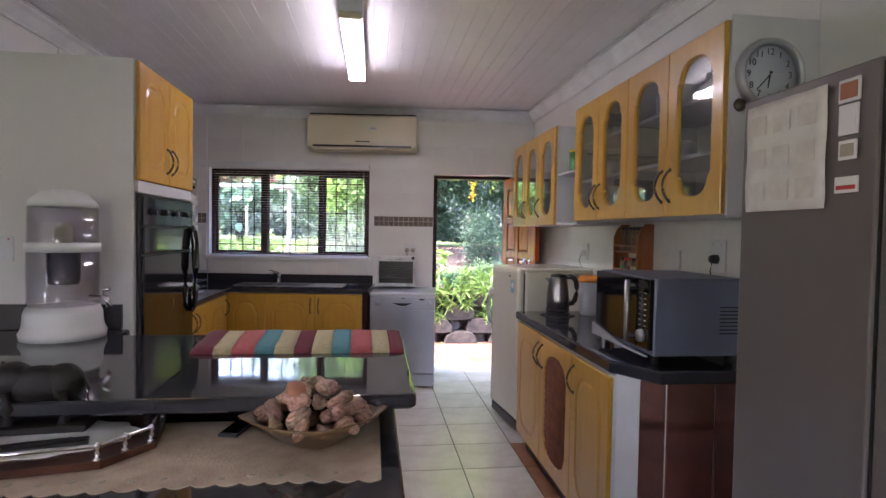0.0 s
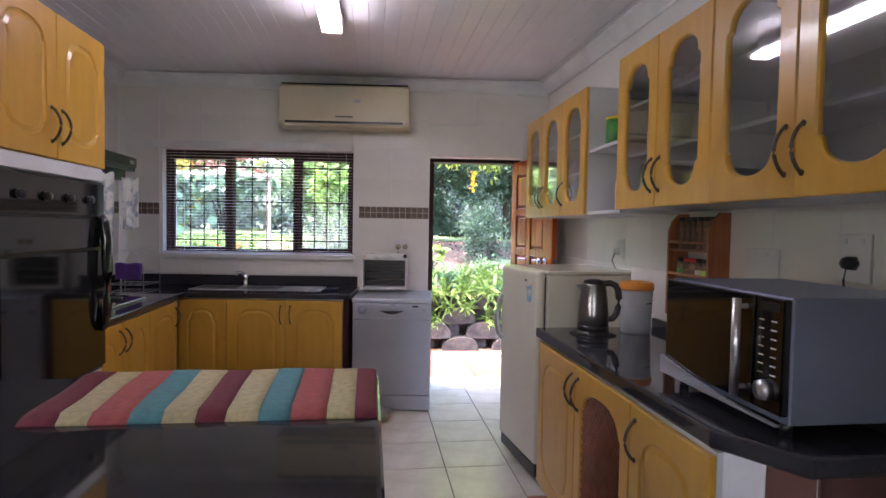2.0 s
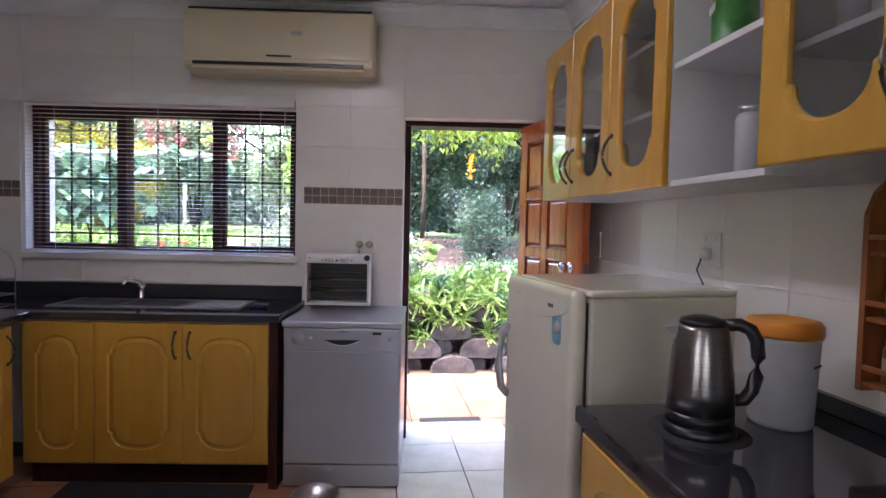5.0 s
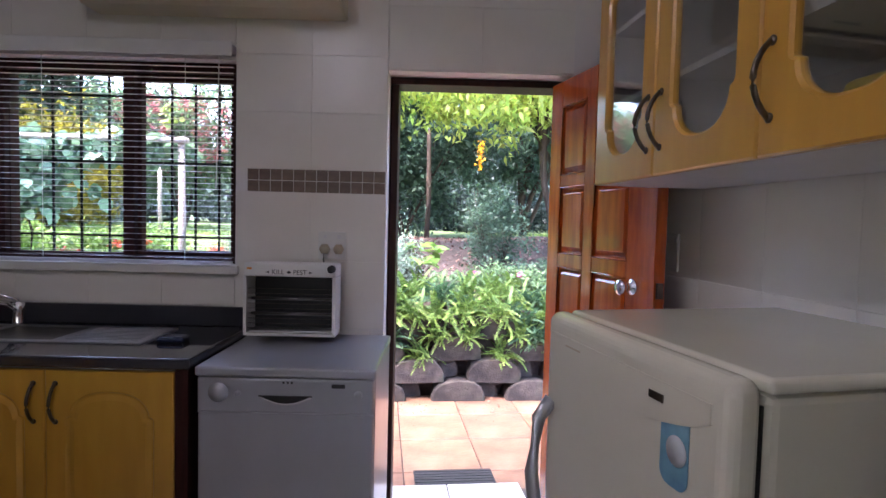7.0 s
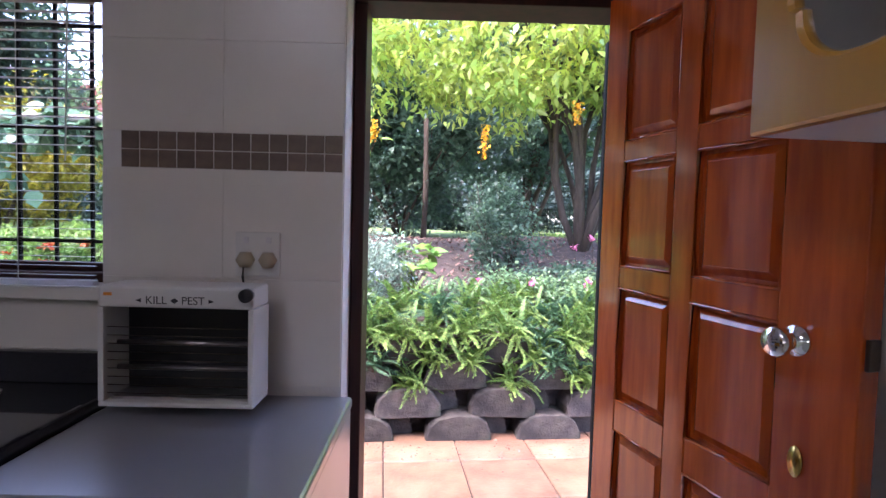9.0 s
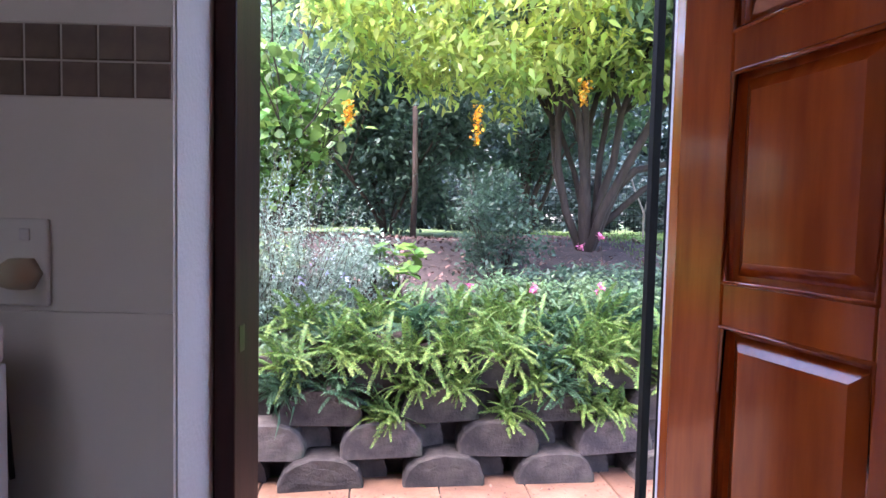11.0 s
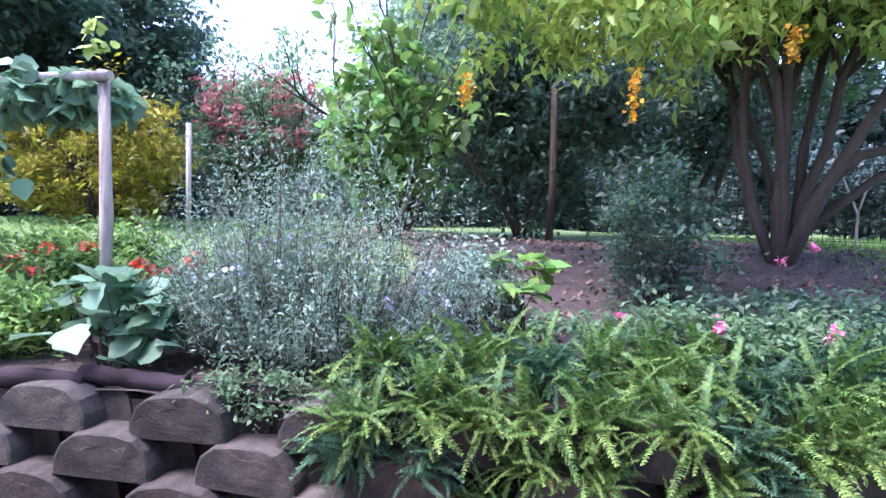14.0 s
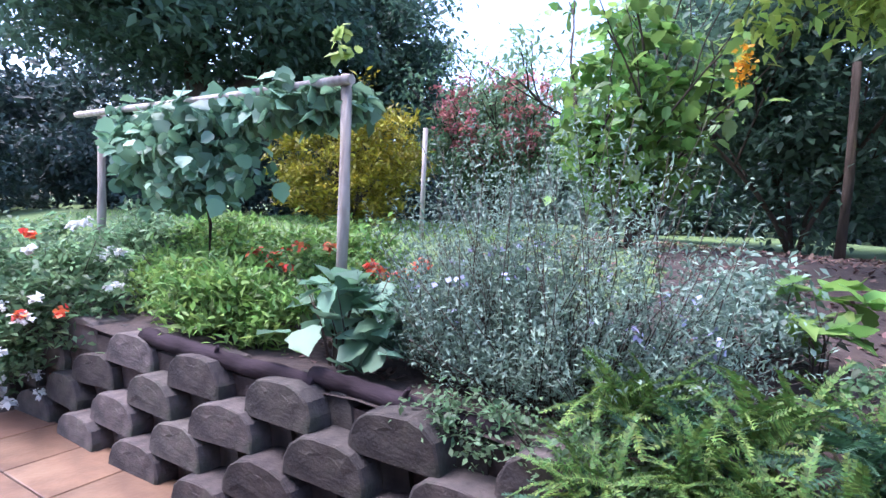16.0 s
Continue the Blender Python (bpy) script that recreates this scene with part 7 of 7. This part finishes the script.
def shell_meshes():
    out = []
    for kind in range(3):
        if kind < 2:
            prof = [(0.0, -0.42), (0.30, -0.40), (0.62, -0.27), (0.80, -0.06), (0.84, 0.10), (0.76, 0.32), (0.56, 0.50), (0.30, 0.60), (0.0, 0.63)]
            bm = lathe(prof, 26)
            for v in bm.verts:
                a = math.atan2(v.co.y, v.co.x)
                r = math.hypot(v.co.x, v.co.y)
                ridge = 1 + 0.05 * math.cos(13 * a) * min(1.0, r * 1.6)
                v.co.x *= ridge * (1.18 if kind else 0.92)
                v.co.y = v.co.y * ridge * 0.92 + 0.30 * v.co.z
                v.co.z *= 0.92 if kind else 1.05
        else:
            prof = []
            for i in range(16):
                u = i / 15
                prof.append((max(0.0, 0.55 * math.sin(math.pi * u ** 0.7) * (1 + 0.12 * math.sin(u * 26))), u * 1.5 - 0.7))
            bm = lathe(prof, 14)
        me = bpy.data.meshes.new("shell")
        bm.to_mesh(me)
        bm.free()
        me.shade_smooth()
        out.append(me)
    return out


def shell_bowl(x, y, z):
    t = thing("shell_bowl", pose(x, y, z, 0, 0, 8), "shallow square pale wooden bowl", "bowl")
    M["bowlwood"] = material("pale_bowl", (0.20, 0.115, 0.045), 0.3, colour2=(0.13, 0.075, 0.03), scale=5)
    bm = bmesh.new()

    def sq(r, zz, p=1.0):
        pts = []
        for k in range(32):
            a = 2 * math.pi * k / 32 + math.pi / 4
            c_, s2 = math.cos(a), math.sin(a)
            q_ = (abs(c_) ** 1.25 + abs(s2) ** 1.25) ** (-1 / 1.25)
            pts.append(bm.verts.new((r * c_ * q_, r * s2 * q_ * 0.85, zz + 0.012 * (q_ - 0.85) * 4 * (zz > 0.05))))
        return pts
    rings = [sq(0.08, 0), sq(0.10, 0.0), sq(0.19, 0.06), sq(0.235, 0.085), sq(0.228, 0.088), sq(0.18, 0.066), sq(0.09, 0.012)]
    bm.faces.new(rings[0][::-1])
    for a, b in zip(rings, rings[1:]):
        ring_faces(bm, a, b)
    bm.faces.new(rings[-1])
    bmesh.ops.recalc_face_normals(bm, faces=bm.faces[:])
    part("dish", bm, "bowlwood", t, smooth=True)
    meshes = shell_meshes()
    rng = random.Random(31)
    for layer, (rad, zz, cnt) in enumerate(((0.175, 0.075, 18), (0.14, 0.105, 16), (0.10, 0.135, 11), (0.055, 0.160, 6), (0.02, 0.18, 2), (0.10, 0.05, 6))):
        for i in range(cnt):
            a = 2 * math.pi * i / cnt + rng.uniform(-0.2, 0.2) + layer
            r = rad * rng.uniform(0.8, 1.08)
            s = rng.uniform(0.029, 0.042)
            me = meshes[rng.choice((0, 1, 1, 2))]
            m = pose(x + r * math.cos(a), y + 0.8 * r * math.sin(a), z + zz + rng.uniform(-0.006, 0.008), rng.uniform(-50, 50), rng.uniform(-50, 50), rng.uniform(0, 360)) @ Matrix.Diagonal((s, s, s, 1))
            o = new("sea_shell", me)
            o.matrix_world = m
            if not me.materials:
                me.materials.append(M["shell"])
            tagged(o, "brown and cream sea shell in the pale bowl", "shell", "sea shells in the bowl")
    me = meshes[1].copy()
    me.materials.clear()
    me.materials.append(M["shellp"])
    o = new("sea_shell", me)
    o.matrix_world = pose(x - 0.05, y - 0.05, z + 0.170, 30, 20, 40) @ Matrix.Diagonal((0.042, 0.042, 0.040, 1))
    tagged(o, "orange-pink scallop shell on top of the heap", "shell", "sea shells in the bowl")


shell_bowl(-0.175, 1.77, 0.764)
ph = thing("phone", pose(-0.44, 1.88, 0.764, 0, 0, -12), "black mobile phone lying on the runner", "phone")
part("body", box(-0.033, -0.075, 0, 0.033, 0.075, 0.010, 0.004), "black", ph)
part("screen", box(-0.029, -0.06, 0.0102, 0.029, 0.06, 0.0112), "blackglass", ph)

tr = thing("serving_tray", pose(-1.02, 1.78, 0.7645, 0, 0, 12), "oval dark wooden tray with a turned chrome gallery rail", "tray")
M["traywood"] = material("dark_tray_wood", (0.10, 0.035, 0.018), 0.25, colour2=(0.06, 0.02, 0.012), scale=6, stretch=(1, 5, 1), coat=0.4)
octo = rounded([(-0.36, -0.12), (-0.24, -0.24), (0.24, -0.24), (0.36, -0.12), (0.36, 0.12), (0.24, 0.24), (-0.24, 0.24), (-0.36, 0.12)], [0] * 8)
part("board", prism(octo, 0.022, axis="z"), "traywood", tr)
rail = [(p[0] * 0.96, p[1] * 0.96, 0.062) for p in octo]
part("rail", tube(rail, 0.006, segments=8, closed=True), "chrome", tr)
for i, p in enumerate(octo):
    q = octo[(i + 1) % 8]
    for u in ((0,) if i % 2 else (0, 0.5)):
        x, y = (p[0] + (q[0] - p[0]) * u) * 0.96, (p[1] + (q[1] - p[1]) * u) * 0.96
        part("baluster", lathe([(0, 0.022), (0.011, 0.022), (0.011, 0.026), (0.004, 0.03), (0.008, 0.042), (0.004, 0.052), (0.009, 0.058), (0.009, 0.068), (0.0, 0.074)], 10, m=pose(x, y, 0)), "chrome", tr)
np_ = thing("lace_napkin", tr.matrix_world @ pose(0.05, -0.02, 0.0225), "white lace napkin on the tray", "napkin")
sc = [(0.24 * math.cos(radians(a)) * (1 + 0.04 * math.sin(radians(a * 12))), 0.15 * math.sin(radians(a)) * (1 + 0.04 * math.sin(radians(a * 12)))) for a in range(0, 360, 5)]
part("cloth", prism(sc, 0.002, axis="z"), "paper", np_)
for k, (x, y, r_, ln) in enumerate(((0.0, -0.12, 8, 0.36), (-0.02, -0.07, 4, 0.30))):
    kn = thing("remote_control" if k == 0 else "pen", tr.matrix_world @ pose(x, y, 0.0255, 0, 0, r_), "long black object lying on the tray" if k == 0 else "black pen lying on the tray", "remote control" if k == 0 else "pen")
    part("body", box(-ln / 2, -0.02 if k == 0 else -0.006, 0, ln / 2, 0.02 if k == 0 else 0.006, 0.018 if k == 0 else 0.011, 0.004), "black", kn)
    if k == 0:
        for j in range(8):
            part("button", box(-0.16 + 0.018 * j, -0.006, 0.018, -0.15 + 0.018 * j, 0.006, 0.0205, 0.001), "brass", kn)


def rhino():
    """A carved wooden animal on a plinth, as one plain mesh."""
    bm = box(-0.17, -0.07, 0, 0.17, 0.07, 0.022, 0.006)
    b2 = bmesh.new()

    def blob(c_, r, seg=14):
        b3 = bmesh.new()
        bmesh.ops.create_uvsphere(b3, u_segments=seg, v_segments=10, radius=1)
        b3.transform(Matrix.Translation(c_) @ Matrix.Diagonal((*r, 1)))
        for f in b3.faces:
            f.smooth = True
        merge(bm, b3)
    blob((0.02, 0, 0.14), (0.115, 0.052, 0.060))
    blob((0.085, 0, 0.145), (0.06, 0.05, 0.060))
    blob((-0.055, 0, 0.155), (0.062, 0.048, 0.060))
    blob((-0.11, 0, 0.155), (0.05, 0.036, 0.042))
    blob((-0.16, 0, 0.135), (0.052, 0.028, 0.030))
    blob((-0.19, 0, 0.12), (0.028, 0.024, 0.022))
    for x in (-0.06, 0.095):
        for y in (-0.028, 0.028):
            tube([(x, y, 0.13), (x + 0.006, y, 0.075), (x, y, 0.02)], 0.025, bm, 10, taper=0.72)
    tube([(-0.20, 0, 0.14), (-0.213, 0, 0.165), (-0.212, 0, 0.19)], 0.011, bm, 8, taper=0.2)
    tube([(-0.168, 0, 0.155), (-0.172, 0, 0.178)], 0.009, bm, 8, taper=0.3)
    for y in (-0.022, 0.022):
        tube([(-0.10, y, 0.185), (-0.095, y * 1.3, 0.21)], 0.010, bm, 8, taper=0.5)
    tube([(0.14, 0, 0.16), (0.155, 0, 0.12), (0.15, 0, 0.09)], 0.005, bm, 6)
    M["carving"] = material("dark_carved_wood", (0.022, 0.015, 0.012), 0.6, colour2=(0.012, 0.008, 0.007), scale=9, bump=0.3)
    ob = part("rhino_figure", bm, "carving")
    ob.matrix_world = tr.matrix_world @ pose(-0.02, 0.10, 0.0230, 0, 0, -6)
    tagged(ob, "dark carved wooden rhinoceros standing on a small plinth", "figurine")


rhino()

# everything on the lower ledge, brought to the ledge's height
LEDGE = Matrix.Translation((0, 0, 1.43)) @ Matrix.Scale(0.896, 4) @ Matrix.Translation((0, 0, -1.43))
for ob in list(scene.objects):
    if ob.parent is None and ob.name.split(".")[0] in ("table_runner", "shell_bowl", "sea_shell", "phone", "serving_tray", "lace_napkin", "remote_control", "pen", "rhino_figure"):
        ob.matrix_world = LEDGE @ ob.matrix_world

# floor things
fm = thing("floor_mat", pose(-1.12, 4.50, 0.0005), "flat black rubber mat before the sink cabinets", "mat")
part("sheet", prism([(0, 0), (0.945, 0.02), (0.945, 0.60), (0.0, 0.72)], 0.006, axis="z"), "rubber", fm)
bowl_thing(pose(0.16, 4.86, 0.0005), "stainless steel pet bowl standing on the floor tiles", 0.115, 0.065, "steel", "pet_bowl")
bg = thing("shopping_bag", pose(1.30, 1.86, 0.0005), "dark blue bag on the floor by the tiled end", "bag")
part("bag", box(-0.14, -0.10, 0, 0.2, 0.09, 0.30, 0.06, segments=3), "darkblue", bg)
part("handle", tube([(-0.1, -0.02, 0.28), (-0.09, -0.02, 0.38), (0.02, -0.02, 0.38), (0.05, -0.02, 0.28)], 0.008), "white", bg)
rb = thing("red_box", pose(1.40, 1.50, 0.0005), "red plastic crate on the floor beside the tall fridge", "crate")
part("shell", box(-0.1, -0.08, 0, 0.16, 0.2, 0.36, 0.012), "red", rb)

# ---- tiles of floor, walls and patio ----
fl_parent = bpy.data.objects["floor"]
P_ = 0.3865
tm = tile_mesh("tile", P_ - 0.006, P_ - 0.006, 0.006)
tm2 = tile_mesh("terracotta_tile", P_ - 0.006, P_ - 0.006, 0.006)
cream, terra = [], []
for i in range(-8, 3):
    for j in range(-17, 3):
        x, y = 0.945 - P_ / 2 + P_ * i, 4.80 + P_ / 2 + P_ * j
        if x < -3.1 or y < -3.5:
            continue
        if y + P_ / 2 > 5.62 - 0.1 * x and not (0.5 < x < 1.5):
            if y > 5.60 - 0.1 * x:
                continue
        m = pose(x, y, 0.0, -90, 0, 0)
        if (x > 0.945 and y < 3.64) or (y > 4.8 and x < 0.17) or (x < -1.0 and y > 3.0):
            terra.append(m)
        else:
            cream.append(m)
pieces("tile", tm, "floortile", cream, fl_parent)
pieces("tile", tm2, "terratile", terra, fl_parent)
pa = bpy.data.objects["patio"]
pm = tile_mesh("tile", 0.481, 0.488, 0.012, 0.004)
pieces("tile", pm, "patiotile", [pose(0.985 + 0.49 * i, 6.18 + 0.4975 * j - (0.0), -0.151, -90) for i in range(-9, 7) for j in range(0, 4)], pa)

em = tile_mesh("tile", 0.194, 0.33, 0.006)
pieces("tile", em, "redtile", [pose(1.222 + 0.2 * i, 1.9615, 0.135 + 0.335 * j + 0.085) for i in range(2) for j in range(2)], endwall)
em2 = tile_mesh("tile", 0.194, 0.19, 0.006)
pieces("tile", em2, "redtile", [pose(1.222 + 0.2 * i, 1.9615, 0.77) for i in range(2)], endwall)
em3 = tile_mesh("tile", 0.062, 0.33, 0.006)
pieces("tile", em3, "redtile", [pose(1.553, 1.9615, 0.135 + 0.335 * j + 0.085) for j in range(2)], endwall)
side = Vector((TILE_B[0] - PANEL_B[0], TILE_B[1] - PANEL_B[1]))
ang = math.degrees(math.atan2(side.y, side.x))
em4 = tile_mesh("tile", side.length - 0.004, 0.33, 0.006)
mid = ((TILE_B[0] + PANEL_B[0]) / 2, (TILE_B[1] + PANEL_B[1]) / 2)
pieces("tile", em4, "redtile", [pose(mid[0] - 0.004, mid[1] - 0.003, 0.135 + 0.335 * j + 0.085, 0, 0, ang) for j in range(2)], endwall)
em5 = tile_mesh("tile", side.length - 0.004, 0.19, 0.006)
pieces("tile", em5, "redtile", [pose(mid[0] - 0.004, mid[1] - 0.003, 0.77, 0, 0, ang)], endwall)

# mosaic band and large wall tiles
setting("mosaic_grout", box(0.002, -0.0075, 1.4865, 0.598, -0.001, 1.5865), "grout", NWALL, "cream grout bed of the mosaic band", "tile band")
setting("mosaic_grout", box(-1.98, -0.0075, 1.4865, -1.672, -0.001, 1.5865), "grout", NWALL, "cream grout bed of the mosaic band", "tile band")
ms = tile_mesh("mosaic_tile", 0.0465, 0.0465, 0.003)
nb = [pose(0.002 + 0.025 + 0.0495 * i, -0.010, 1.512 + 0.0495 * j) for i in range(12) for j in range(2)]
nb += [pose(-1.70 - 0.0495 * i, -0.010, 1.512 + 0.0495 * j) for i in range(6) for j in range(2)]
pieces("mosaic_tile", ms, "mosaic", nb, wall_north)
ms2 = ms.copy()
wb = [pose(-1.990, 5.76 - 0.0495 * i, 1.512 + 0.0495 * j, 0, 0, 90) for i in range(40) for j in range(2)]
pieces("mosaic_tile", ms2, "mosaic", wb, wall_west)


def wall_tiles(parent, m, x0, x1, bands, w=0.33, skip=None):
    """Large glazed tiles in rows; each band is (z0, z1)."""
    for z0, z1 in bands:
        n = max(1, round((z1 - z0) / 0.25))
        hh = (z1 - z0) / n
        x = x0
        cols = max(1, round((x1 - x0) / w))
        cw = (x1 - x0) / cols
        me = tile_mesh("tile", cw - 0.0008, hh - 0.0008, 0.0065, 0.0006)
        pl = []
        for i in range(cols):
            for k in range(n):
                c_ = (x0 + cw * (i + 0.5), z0 + hh * (k + 0.5))
                pl.append(m @ pose(c_[0], -0.0075, c_[1]))
        pieces("tile", me, "walltile", pl, parent)


I4 = Matrix.Identity(4)
wall_tiles(wall_north, I4, -0.048, 0.598, [(0.9, 1.487), (1.5865, 2.56)])
wall_tiles(wall_north, I4, -1.95, -1.672, [(0.99, 1.487), (1.5865, 2.56)], 0.28)
wall_tiles(wall_north, I4, -1.628, -0.05, [(2.11, 2.56), (0.99, 1.125)])
wall_tiles(wall_north, I4, 0.60, 1.395, [(2.025, 2.56)])
wall_tiles(wall_east, pose(1.60, 0, 0, 0, 0, -90), -5.40, -1.845, [(0.92, 1.50)], 0.3)
wall_tiles(wall_west, pose(-2.0, 0, 0, 0, 0, 90), 3.79, 5.78, [(0.99, 1.487), (1.5865, 2.56)])
